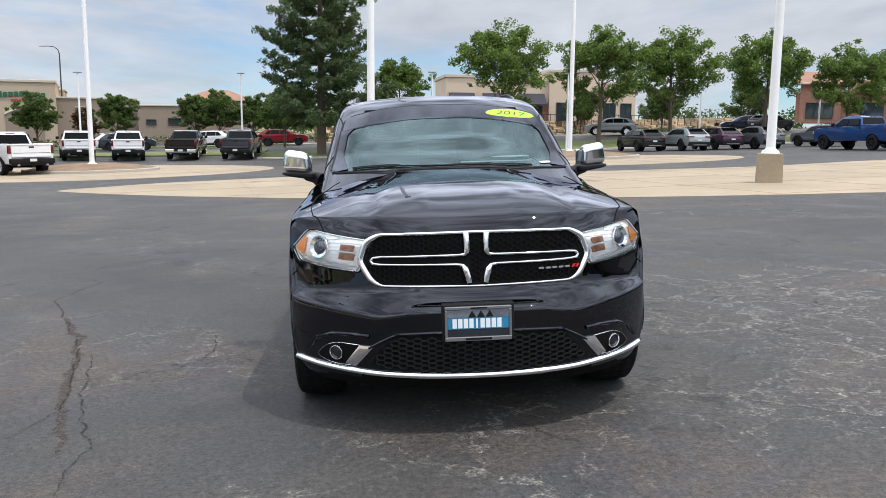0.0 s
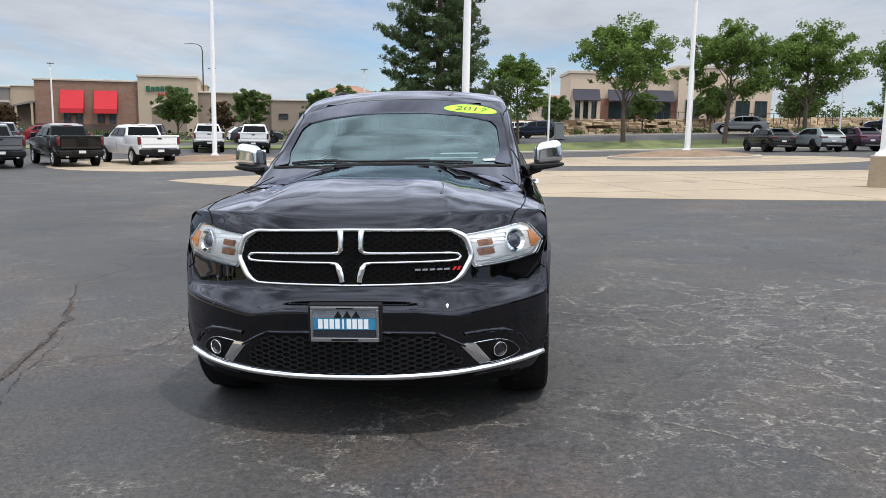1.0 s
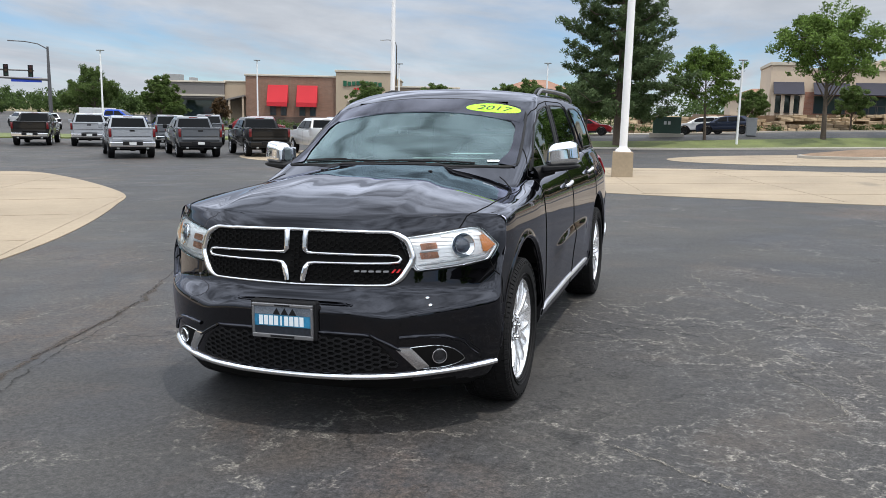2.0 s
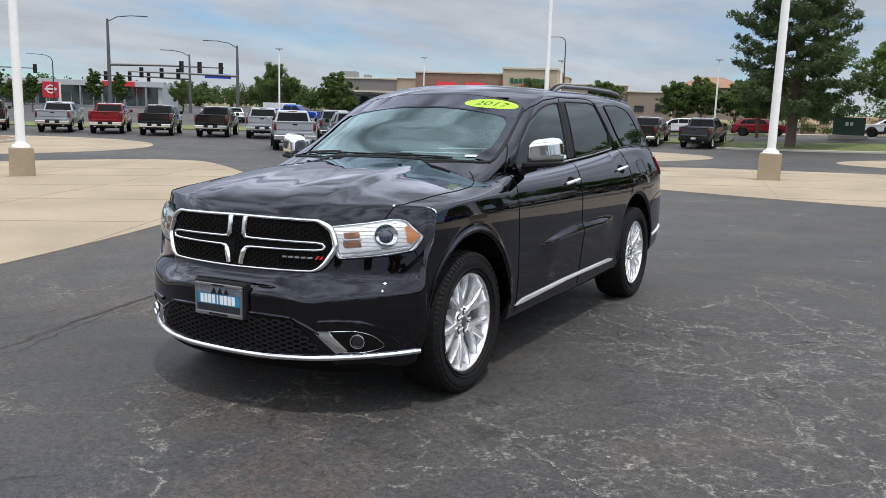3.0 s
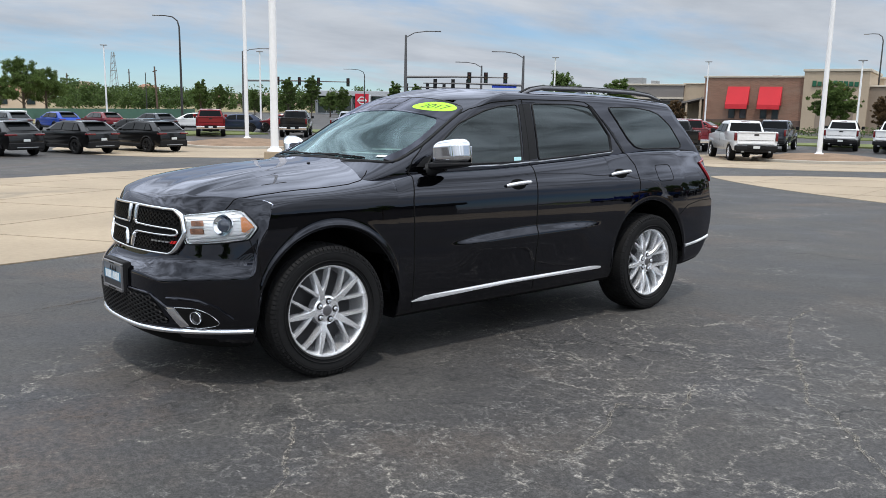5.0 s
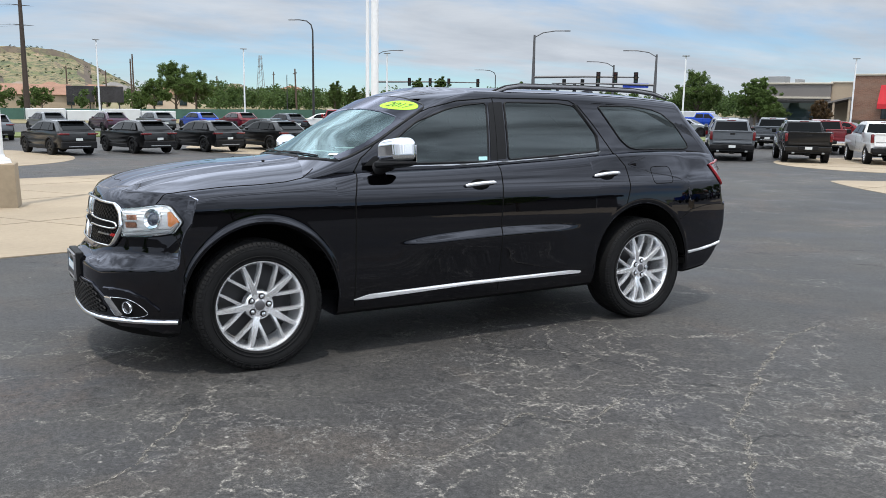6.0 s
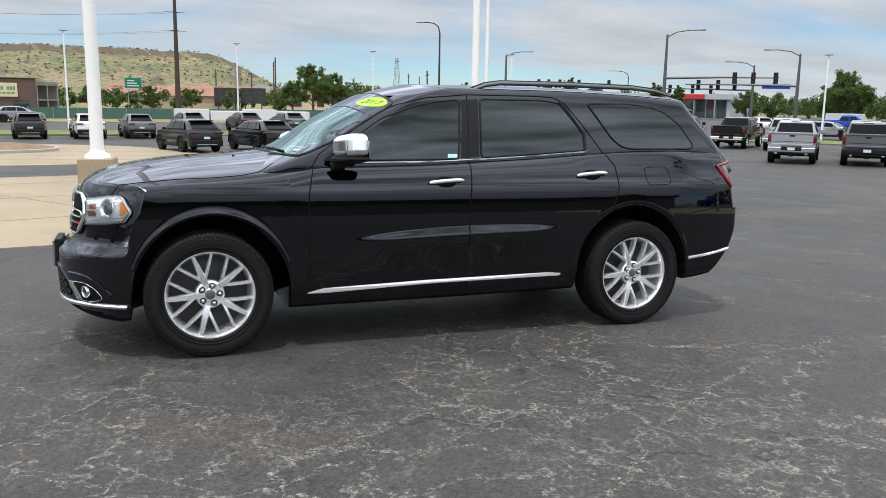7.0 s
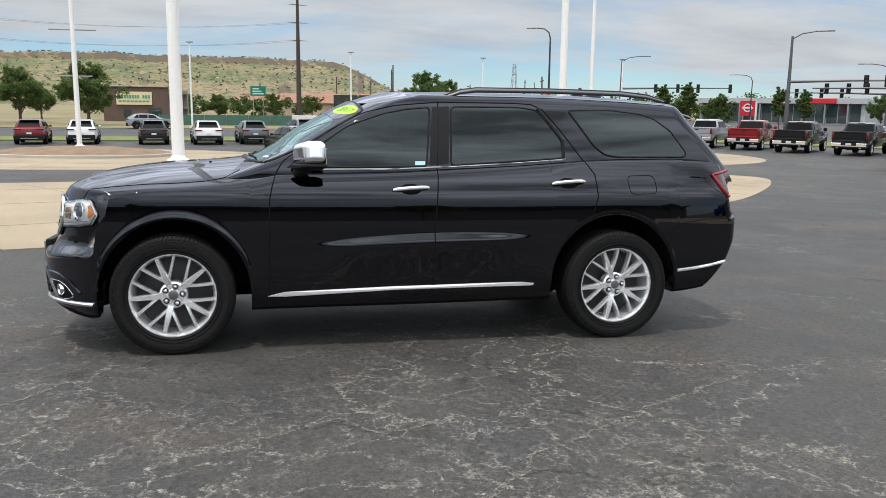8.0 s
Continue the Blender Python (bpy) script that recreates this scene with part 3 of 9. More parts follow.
# ---- the parked car ----
# Its own axes: x to its left side, y to its tail, z up from the ground; the front axle is at y = 0.
AXLES, TYRE_R = (0.0, 3.043), 0.388
hood_line = curve((-0.82, 0.94), (-0.78, 0.99), (-0.72, 1.045), (-0.62, 1.098), (-0.5, 1.135), (-0.35, 1.165), (-0.1, 1.2), (0.1, 1.215), (0.35, 1.235), (0.6, 1.262), (0.75, 1.262))
belt_line = curve((0.55, 1.165), (0.94, 1.175), (1.43, 1.19), (1.8, 1.212), (2.2, 1.236), (2.64, 1.268), (3.0, 1.288), (3.6, 1.298), (4.1, 1.26))
plan_width = curve((-0.9, 0.85), (-0.6, 0.905), (-0.42, 0.938), (-0.2, 0.955), (0.3, 0.958), (0.8, 0.948), (1.5, 0.945), (2.4, 0.95), (3.0, 0.96), (3.4, 0.955), (3.7, 0.93), (3.95, 0.885), (4.1, 0.86))
side_lean = curve((0.2, -0.055), (0.3, -0.03), (0.42, -0.01), (0.6, 0.0), (0.8, 0.0), (0.95, -0.006), (1.04, -0.018), (1.09, -0.034), (1.15, -0.06), (1.22, -0.095), (1.3, -0.13))
nose = curve((0.2, 0.11), (0.27, 0.05), (0.33, 0.012), (0.40, 0.008), (0.55, 0.0), (0.66, 0.0), (0.682, 0.006), (0.70, 0.03), (0.716, 0.06), (0.732, 0.08), (0.76, 0.09), (0.85, 0.105), (0.97, 0.125), (1.06, 0.15))
tail = curve((0.3, 0.22), (0.38, 0.14), (0.455, 0.075), (0.52, 0.035), (0.63, 0.0), (0.8, 0.0), (0.83, 0.03), (1.0, 0.06), (1.2, 0.085), (1.3, 0.1))
floor_line = curve((-0.9, 0.215), (-0.5, 0.225), (-0.44, 0.24), (0.5, 0.27), (1.5, 0.275), (2.5, 0.29), (3.5, 0.315), (3.87, 0.38), (3.98, 0.455), (4.1, 0.52))


def arch(y):
    """Height of the wheel opening's edge at y, or nothing outside the wheel openings."""
    for c, a, b in ((0.018, 0.47, 0.48), (3.012, 0.478, 0.50)):
        t = (y - c) / a
        if abs(t) < 1:
            return 0.395 + b * math.sqrt(1 - t * t)
    return 0.0


def sill(y):
    return max(floor_line(y), arch(y))


def blade(y, z):
    """The scooped crease along the doors."""
    w = clamp((y - 0.86) / 0.35) * clamp((2.42 - y) / 0.3)
    if w <= 0:
        return 0.0
    ridge = 0.698 + (y - 0.89) * 0.0285
    top = ridge + 0.052 * math.sin(math.pi * clamp((y - 0.86) / 1.56)) ** 0.7 + 0.004
    if z >= top:
        return 0.0
    if z >= ridge:
        return 0.020 * ease(w) * (top - z) / (top - ridge)
    return 0.020 * ease(w) * math.exp(-((ridge - z) / 0.12) ** 2)


def side_x(y, z):
    flare = 0.0
    for c in (0.018, 3.012):
        d = math.hypot((y - c) / 0.475, (z - 0.395) / 0.49)
        flare += 0.011 * math.exp(-((d - 1.0) / 0.045) ** 2) * clamp((z - 0.25) / 0.2)
    return plan_width(y) + side_lean(z) + flare + blade(y, z) - 0.004


def top_z(x, y):
    r = abs(x) / 0.9
    crease = 0.014 * ease((0.60 - 0.12 * (y + 0.8) - abs(x)) / 0.07) - 0.006 * ease((0.26 - abs(x)) / 0.12) * clamp((0.4 - y) / 0.6)
    front = hood_line(y) - (0.085 + 0.03 * ease((y + 0.7) / 0.8)) * r ** 2.6 + crease * clamp((y + 0.8) / 0.25) - 0.01
    return front + (belt_line(y) - 0.005 - front) * ease((y - 0.50) / 0.2)


def lattice(xs, ys, zs):
    """The points and faces of a box's skin, gridded."""
    nx, ny, nz = len(xs), len(ys), len(zs)
    ids, pts = {}, []
    for i in range(nx):
        for j in range(ny):
            for k in range(nz):
                if i in (0, nx - 1) or j in (0, ny - 1) or k in (0, nz - 1):
                    ids[i, j, k] = len(pts)
                    pts.append((xs[i], ys[j], zs[k]))
    faces = []
    for i in range(nx - 1):
        for j in range(ny - 1):
            faces.append((ids[i, j, 0], ids[i, j + 1, 0], ids[i + 1, j + 1, 0], ids[i + 1, j, 0]))
            faces.append((ids[i, j, nz - 1], ids[i + 1, j, nz - 1], ids[i + 1, j + 1, nz - 1], ids[i, j + 1, nz - 1]))
        for k in range(nz - 1):
            faces.append((ids[i, 0, k], ids[i + 1, 0, k], ids[i + 1, 0, k + 1], ids[i, 0, k + 1]))
            faces.append((ids[i, ny - 1, k], ids[i, ny - 1, k + 1], ids[i + 1, ny - 1, k + 1], ids[i + 1, ny - 1, k]))
    for j in range(ny - 1):
        for k in range(nz - 1):
            faces.append((ids[0, j, k], ids[0, j, k + 1], ids[0, j + 1, k + 1], ids[0, j + 1, k]))
            faces.append((ids[nx - 1, j, k], ids[nx - 1, j + 1, k], ids[nx - 1, j + 1, k + 1], ids[nx - 1, j, k + 1]))
    return pts, faces


def round_off(p, lo, hi, r):
    """Moves a point of a box's skin onto the box with rounded edges."""
    c = [clamp(p[n], lo[n] + r[n], hi[n] - r[n]) for n in range(3)]
    d = [(p[n] - c[n]) / r[n] for n in range(3)]
    s = math.sqrt(sum(v * v for v in d))
    return [c[n] + r[n] * d[n] / s for n in range(3)] if s > 1 else list(p)


def spread(a, b, n, ends=0.0):
    out = [a + (b - a) * k / n for k in range(n + 1)]
    if ends:
        k = [0.2, 0.45, 0.7]
        out = [a] + [a + ends * s for s in k] + [v for v in out[1:-1] if a + ends < v < b - ends] + [b - ends * s for s in k[::-1]] + [b]
    return out


def lower_body():
    lo, hi, r = (-0.955, -0.885, 0.0), (0.955, 4.10, 1.0), (0.05, 0.05, 0.075)
    front = [-0.885, -0.876, -0.862, -0.848, -0.835, -0.81, -0.78, -0.75]
    arches = []
    for c, a in ((0.018, 0.47), (3.012, 0.478)):
        arches += [c - a * math.cos(math.pi * k / 34) for k in range(35)] + [c - a - 0.0015, c + a + 0.0015]
    rest = [0.52 + 0.045 * k for k in range(45)] + [3.53, 3.57, 3.61, 3.66, 3.71, 3.76, 3.81, 3.86, 3.91, 3.96, 4.0, 4.03, 4.05, 4.064, 4.078, 4.09, 4.1]
    shift = lambda v: (v + 0.2617) / 0.252 if -0.485 < v < -0.35 else v
    ys = sorted({round(v, 5) for v in front + [shift(v) for v in arches] + rest if -0.886 < v < 4.101})
    zs = spread(0, 1, 26, 0.075)
    zs = sorted(set(zs + [0.44, 0.46, 0.475, 0.49, 0.505, 0.515, 0.525, 0.535, 0.545, 0.555, 0.565, 0.575, 0.59, 0.60, 0.61, 0.62, 0.63, 0.645]))
    xs = spread(-0.955, 0.955, 44, 0.05)
    pts, faces = lattice(xs, ys, zs)
    out = []
    for p in pts:
        x, yb, c = round_off(p, lo, hi, r)
        gx = 0.40 * (0.87 * (abs(x) / 0.955) ** 3 + 0.13 * (abs(x) / 0.955) ** 14)
        gf, gr = clamp((-0.35 - yb) / 0.535), clamp((yb - 3.45) / 0.65) ** 1.3
        zn = 0.22 + 0.8 * c
        if gf > 0:
            yg = yb + gf * (gx + 0.05)
            zn = 0.22 + 0.8 * c * (1 + 0.75 * ((top_z(x, yg) - 0.22) / (top_z(0, yg - gf * gx) - 0.22) - 1))
        y = yb + gf * (gx + nose(zn)) - gr * (0.16 * (abs(x) / 0.955) ** 4 + tail(0.30 + 0.98 * c))
        zb = sill(y) if abs(x) > 0.5 else floor_line(y) + (sill(y) - floor_line(y)) * clamp((abs(x) - 0.35) / 0.15)
        z = zb + c * (top_z(x, y) - zb)
        out.append((x / 0.955 * side_x(y, z), y + 0.05 * ease((y - 3.45) / 0.5), z))
    return out, faces


glass_front = curve((1.10, 0.12), (1.22, 0.37), (1.26, 0.45), (1.32, 0.565), (1.40, 0.705), (1.5, 0.85), (1.59, 1.0), (1.65, 1.135), (1.70, 1.29), (1.74, 1.5))
glass_rear = curve((1.10, 4.10), (1.2, 4.045), (1.3, 3.985), (1.4, 3.915), (1.5, 3.84), (1.6, 3.76), (1.70, 3.70), (1.76, 3.68))
cabin_x = curve((1.1, 0.842), (1.2, 0.826), (1.3, 0.806), (1.4, 0.782), (1.5, 0.755), (1.6, 0.724), (1.66, 0.703), (1.75, 0.68))
roof_line = curve((0.9, 1.62), (1.14, 1.662), (1.315, 1.705), (1.574, 1.738), (1.95, 1.752), (2.5, 1.757), (3.1, 1.748), (3.5, 1.728), (3.8, 1.70))


def greenhouse():
    xs, bs, cs = spread(-0.80, 0.80, 34, 0.06), spread(0, 1, 60, 0.03), spread(0, 1, 26, 0.12)
    pts, faces = lattice(xs, bs, cs)
    out = []
    for p in pts:
        x, b, c = round_off(p, (-0.80, 0, 0), (0.80, 1, 1), (0.055, 0.022, 0.10))
        z = 1.10 + 0.645 * c
        q = abs(x) / 0.80
        yf = glass_front(z) - 0.075 * ease((z - 1.27) / 0.3) * (1 - q ** 2.6) + 0.13 * q ** 2.6
        yr = glass_rear(z) - 0.10 * q ** 3
        y = yf + b * (yr - yf)
        roof = roof_line(y) - (0.055 - 0.02 * ease((2.0 - y) / 0.7)) * q ** 2.4 + 0.026 * ease((1.75 - y) / 0.6) * (1 - q * q)
        z = 1.10 + c * (roof - 1.10)
        taper = 1 - 0.045 * ease((y - 2.6) / 1.5) - 0.02 * ease((1.4 - y) / 0.9)
        out.append((x / 0.80 * cabin_x(z) * taper, y + 0.035 * ease((y - 3.45) / 0.4), z))
    return out, faces


LOW_V, LOW_F = lower_body()
TOP_V, TOP_F = greenhouse()

def skin_normals(verts, faces):
    me = mesh_of("skin", verts, faces)
    out = [v.normal.copy() for v in me.vertices]
    bpy.data.meshes.remove(me)
    return out


SKIN_V = [Vector(v) for v in LOW_V] + [Vector(v) for v in TOP_V]
SKIN_F = LOW_F + [tuple(i + len(LOW_V) for i in f) for f in TOP_F]
SKIN_N = skin_normals(LOW_V, LOW_F) + skin_normals(TOP_V, TOP_F)
SKIN = BVHTree.FromPolygons(SKIN_V, SKIN_F)


def onto(origin, way, off=0.0):
    """The point of the car's skin that a line meets, raised by off along the skin's normal."""
    hit, normal, _, _ = SKIN.ray_cast(Vector(origin), Vector(way))
    if hit is None:
        hit, normal, _, _ = SKIN.find_nearest(Vector(origin) + Vector(way) * 0.6)
    if normal.dot(Vector(way)) > 0:
        normal = -normal
    return hit + normal * off


VIEWS = {
    "side": (lambda u, v: Vector((2.0, u, v)), Vector((-1, 0, 0))),
    "front": (lambda u, v: Vector((u, -2.5, v)), Vector((0, 1, 0))),
    "top": (lambda u, v: Vector((u, v, 3.0)), Vector((0, 0, -1))),
    "rear": (lambda u, v: Vector((u, 6.0, v)), Vector((0, -1, 0))),
    "corner": (lambda u, v: Vector((0.62, -0.62, 0)) + Vector((0.8, -0.6, 0)) * 1.5 + Vector((0.6, 0.8, 0)) * u + Vector((0, 0, v)), Vector((-0.8, 0.6, 0))),
}


def around(u, v):
    """Outside the car at the bearing u (degrees from straight ahead, to its left) and the height v."""
    a = radians(u)
    return Vector((0, 0.1, v)) + 3 * Vector((math.sin(a), -math.cos(a), 0))


def inward(u, v):
    a = radians(u)
    return Vector((-math.sin(a), math.cos(a), 0))


VIEWS["around"] = (around, inward)


def laid(view, p, off):
    to3, way = VIEWS[view]
    return onto(to3(*p), way(*p) if callable(way) else way, off)


def drape(name, outline, view, mat, off=0.004, bulge=0.0, rim=0.006, step=0.03, rings=7, flow=False):
    """A panel that lies on the car's skin inside an outline given in one of the views."""
    edge = resample(outline, step)
    c = sum((Vector(p) for p in edge), Vector((0, 0))) / len(edge)
    n = len(edge)
    verts, faces = [], []
    for k in range(rings + 1):
        s = 1 - k / rings
        for p in edge:
            q = c + (Vector(p) - c) * s if k < rings else c + (Vector(p) - c) * 0.02
            verts.append(laid(view, q, off + bulge * (1 - s * s)))
    for k in range(rings):
        for i in range(n):
            a, b = k * n + i, k * n + (i + 1) % n
            faces.append((a, b, b + n, a + n))
    faces.append(tuple(range(rings * n, rings * n + n)))
    base = len(verts)
    for p in edge:
        verts.append(laid(view, p, -rim))
    for i in range(n):
        faces.append((i, base + i, base + (i + 1) % n, (i + 1) % n))
    bm = bmesh.new()
    bv = [bm.verts.new(v) for v in verts]
    for f in faces:
        try:
            bm.faces.new([bv[i] for i in f])
        except ValueError:
            pass
    me = bm_mesh(name, bm, mat, True, 40)
    if flow:
        me.normals_split_custom_set_from_vertices([smooth_normal(v.co) for v in me.vertices])
    return me


def smooth_normal(p):
    """The skin's smooth normal beside a point."""
    hit, _, face, _ = SKIN.find_nearest(p)
    ids = SKIN_F[face]
    w = poly_3d_calc([SKIN_V[i] for i in ids], hit)
    return sum((SKIN_N[i] * k for i, k in zip(ids, w)), Vector((0, 0, 0))).normalized()


def seam(name, line, view, mat, radius=0.004, off=-0.001, closed=False, step=0.025, sides=6):
    """A bead or groove that runs along the skin."""
    pts = [Vector(p) for p in line]
    if closed:
        pts.append(pts[0])
    fine = []
    for p, q in zip(pts, pts[1:]):
        n = max(1, int((q - p).length / step))
        fine += [p.lerp(q, j / n) for j in range(n)]
    fine.append(pts[-1])
    bm = bmesh.new()
    rod(bm, [laid(view, p, off) for p in fine], radius, sides)
    return bm_mesh(name, bm, mat, True, 60)


def split_skin(verts, faces, label_of):
    """Cuts the skin into panels that keep the whole skin's smooth normals."""
    me = mesh_of("skin", verts, faces)
    normals = [v.normal.copy() for v in me.vertices]
    groups = {}
    for poly in me.polygons:
        groups.setdefault(label_of(poly.center, poly.normal), []).append(tuple(poly.vertices))
    bpy.data.meshes.remove(me)
    out = {}
    for key, fs in groups.items():
        if key is None:
            continue
        used = sorted({i for f in fs for i in f})
        at = {i: n for n, i in enumerate(used)}
        m = mesh_of(key, [verts[i] for i in used], [tuple(at[i] for i in f) for f in fs])
        m.set_sharp_from_angle(angle=radians(48))
        if key not in ("underbody",):
            m.normals_split_custom_set_from_vertices([normals[i] for i in used])
        out[key] = m
    return out

WINDSCREEN = [(-0.765, 0.572), (-0.4, 0.47), (0.0, 0.44), (0.4, 0.47), (0.765, 0.572), (0.728, 0.9), (0.680, 1.245), (0.4, 1.222), (0.0, 1.21), (-0.4, 1.222), (-0.680, 1.245), (-0.728, 0.9)]
GLASS_F = [(0.80, 1.205), (0.93, 1.345), (1.12, 1.478), (1.36, 1.566), (1.52, 1.600), (1.690, 1.618), (1.655, 1.218)]
GLASS_R = [(1.825, 1.228), (1.845, 1.626), (2.335, 1.632), (2.465, 1.616), (2.635, 1.41), (2.642, 1.285)]
GLASS_Q = [(2.70, 1.620), (2.885, 1.37), (2.965, 1.312), (3.05, 1.298), (3.60, 1.302), (3.62, 1.332), (3.50, 1.490), (3.37, 1.577), (3.26, 1.608), (3.03, 1.630)]


def shrink(poly, k):
    c = sum((Vector(p) for p in poly), Vector((0, 0))) / len(poly)
    return [c + (Vector(p) - c) * (1 - k / max(1e-6, (Vector(p) - c).length)) for p in poly]


def low_label(c, n):
    ax = abs(c.x)
    if n.z < -0.6 and c.z < 0.95 and ax < 0.93:
        return "underbody"
    if n.z > 0.75 and ax < 0.80 and (c.y > 0.75 or inside((c.x, c.y), SCREEN_HOLE)):
        return "dashboard" if c.y < 1.2 else "cabin_floor"
    if n.z > 0.5 and c.y < 0.60 and ax < 0.86 - 0.12 * clamp((c.y - 0.25) / 0.3):
        return "hood"
    if c.y < -0.42 and (c.z < 0.74 or ax < 0.52):
        return "front_bumper"
    if c.y > 3.55 and c.z < 0.82:
        return "rear_bumper"
    if c.y > 3.72 and ax < 0.80:
        return "tailgate"
    side = "_l" if c.x > 0 else "_r"
    if c.y < 0.61:
        return "front_fender" + side
    if c.y < 1.72 and c.z > 0.45:
        return "front_door" + side
    if c.y < 2.86 - 0.32 * clamp((0.95 - c.z) / 0.5) and c.z > 0.45:
        return "rear_door" + side
    return ("rear_quarter_panel" if c.y > 2.4 else "sill_panel") + side


WIN_HOLES = [shrink(GLASS_F, 0.035), shrink(GLASS_R, 0.035), shrink(GLASS_Q, 0.035)]
SCREEN_HOLE = shrink(WINDSCREEN, 0.05)


def top_label(c, n):
    if c.z < 1.125:
        return None
    if abs(n.x) > 0.5 and any(inside((c.y, c.z), w) for w in WIN_HOLES):
        return None
    if n.y < -0.2 and n.z > 0.3 and inside((c.x, c.y), SCREEN_HOLE):
        return None
    if n.y > 0.5 and abs(c.x) < 0.60 and 1.27 < c.z < 1.62:
        return None
    return "roof" if n.z > 0.75 else "pillar_frame"


def wheel_meshes():
    """Tyre, rim and its pieces for a wheel on the car's left side, centred on the hub, facing +x."""
    out = {}
    bm = bmesh.new()
    prof = [(-0.115, 0.262), (-0.128, 0.30), (-0.132, 0.335), (-0.124, 0.366), (-0.106, 0.381), (-0.07, 0.386), (0.0, 0.388), (0.07, 0.386), (0.106, 0.381), (0.124, 0.366), (0.131, 0.345), (0.132, 0.335), (0.129, 0.31), (0.120, 0.285), (0.112, 0.268), (0.104, 0.264)]
    spin(bm, prof, 72)
    out["tyre"] = bm_mesh("tyre", bm, RUBBER, True, 40)
    # shoulder blocks and rings on the sidewall
    bm = bmesh.new()
    for k in range(88):
        a = 2 * math.pi * k / 88
        r0 = 0.352 if k % 2 else 0.360
        vs = []
        for rr, xx in ((r0, 0.1275), (0.366, 0.1265), (0.3815, 0.111)):
            for aa in (a, a + 0.050):
                for lift in (-0.004, 0.0035):
                    vs.append(bm.verts.new((xx + lift, (rr + lift * 0.4) * math.cos(aa), (rr + lift * 0.4) * math.sin(aa))))
        for f in ((1, 5, 7, 3), (5, 9, 11, 7), (0, 1, 3, 2), (8, 10, 11, 9), (0, 4, 5, 1), (4, 8, 9, 5), (2, 3, 7, 6), (6, 7, 11, 10)):
            bm.faces.new([vs[i] for i in f])
    for r0 in (0.347, 0.300, 0.281):
        spin(bm, [(0.126 - 0.06 * max(0, 0.3 - r0) * 5, r0 - 0.003), (0.1335 - 0.06 * max(0, 0.3 - r0) * 5, r0 - 0.001), (0.1335 - 0.06 * max(0, 0.3 - r0) * 5, r0 + 0.001), (0.126, r0 + 0.003)], 72)
    out["sidewall"] = bm_mesh("sidewall", bm, RUBBER)
    bm = bmesh.new()
    # tread blocks across the tread and shoulder
    for k in range(64):
        a = 2 * math.pi * k / 64
        for x0, x1, s in ((-0.118, -0.066, 0.0), (-0.058, -0.006, 0.5), (0.006, 0.058, 0.0), (0.066, 0.118, 0.5)):
            a0, a1 = a + s * 0.098 + 0.008, a + s * 0.098 + 0.086
            vs = []
            for rr in (0.376, 0.3905):
                for aa in (a0, a1):
                    for xx in (x0, x1):
                        edge = 0.010 * clamp((abs(xx) - 0.085) / 0.03)
                        vs.append(bm.verts.new((xx, (rr - edge) * math.cos(aa + xx * 0.6), (rr - edge) * math.sin(aa + xx * 0.6))))
            for f in ((0, 1, 3, 2), (4, 6, 7, 5), (0, 4, 5, 1), (2, 3, 7, 6), (0, 2, 6, 4), (1, 5, 7, 3)):
                bm.faces.new([vs[i] for i in f])
    out["tread"] = bm_mesh("tread", bm, RUBBER)
    bm = bmesh.new()
    spin(bm, [(0.098, 0.267), (0.108, 0.275), (0.113, 0.273), (0.112, 0.262), (0.100, 0.254), (0.085, 0.248), (0.02, 0.240), (-0.10, 0.236), (-0.11, 0.262)], 72)
    out["rim"] = bm_mesh("rim", bm, ALLOY, True, 40)
    bm = bmesh.new()
    spin(bm, [(-0.03, 0.0001), (-0.03, 0.19), (-0.045, 0.235), (-0.05, 0.0001)], 40)
    out["brake_disc"] = bm_mesh("brake_disc", bm, material("brake_disc_shade", (0.06, 0.06, 0.062), 0.5, 0.7), True)

    def arm(bm, a0, r0, a1, r1, w0, w1, x0, x1, deep):
        p0, p1 = Vector((x0, r0 * math.cos(a0), r0 * math.sin(a0))), Vector((x1, r1 * math.cos(a1), r1 * math.sin(a1)))
        d = (p1 - p0).normalized()
        s = Vector((1, 0, 0)).cross(d).normalized()
        pts = []
        for t in (0, 0.33, 0.66, 1.0):
            p, w = p0.lerp(p1, t), w0 + (w1 - w0) * t
            p = p + Vector((0.010 * math.sin(math.pi * t), 0, 0))
            pts.append([bm.verts.new(p + s * w * u + Vector((dx, 0, 0))) for u, dx in ((-1, -deep), (-1, -0.010), (-0.72, 0), (0.72, 0), (1, -0.010), (1, -deep))])
        for q0, q1 in zip(pts, pts[1:]):
            for i in range(6):
                bm.faces.new((q0[i], q0[(i + 1) % 6], q1[(i + 1) % 6], q1[i]))
        bm.faces.new(pts[0][::-1])
        bm.faces.new(pts[-1])

    bm = bmesh.new()
    arm(bm, 0, 0.070, 0, 0.262, 0.024, 0.0125, 0.086, 0.104, 0.05)
    for s in (-1, 1):
        arm(bm, s * 0.12, 0.100, s * radians(25), 0.262, 0.0105, 0.0095, 0.088, 0.103, 0.045)
    out["spoke"] = bm_mesh("spoke", bm, ALLOY, True, 30)
    bm = bmesh.new()
    spin(bm, [(0.02, 0.001), (0.088, 0.001), (0.090, 0.034), (0.083, 0.038), (0.083, 0.074), (0.076, 0.086), (0.02, 0.09)], 36)
    out["hub"] = bm_mesh("hub", bm, ALLOY, True, 30)
    bm = bmesh.new()
    spin(bm, [(0.082, 0.0005), (0.092, 0.0005), (0.0935, 0.022), (0.089, 0.033), (0.082, 0.034)], 28)
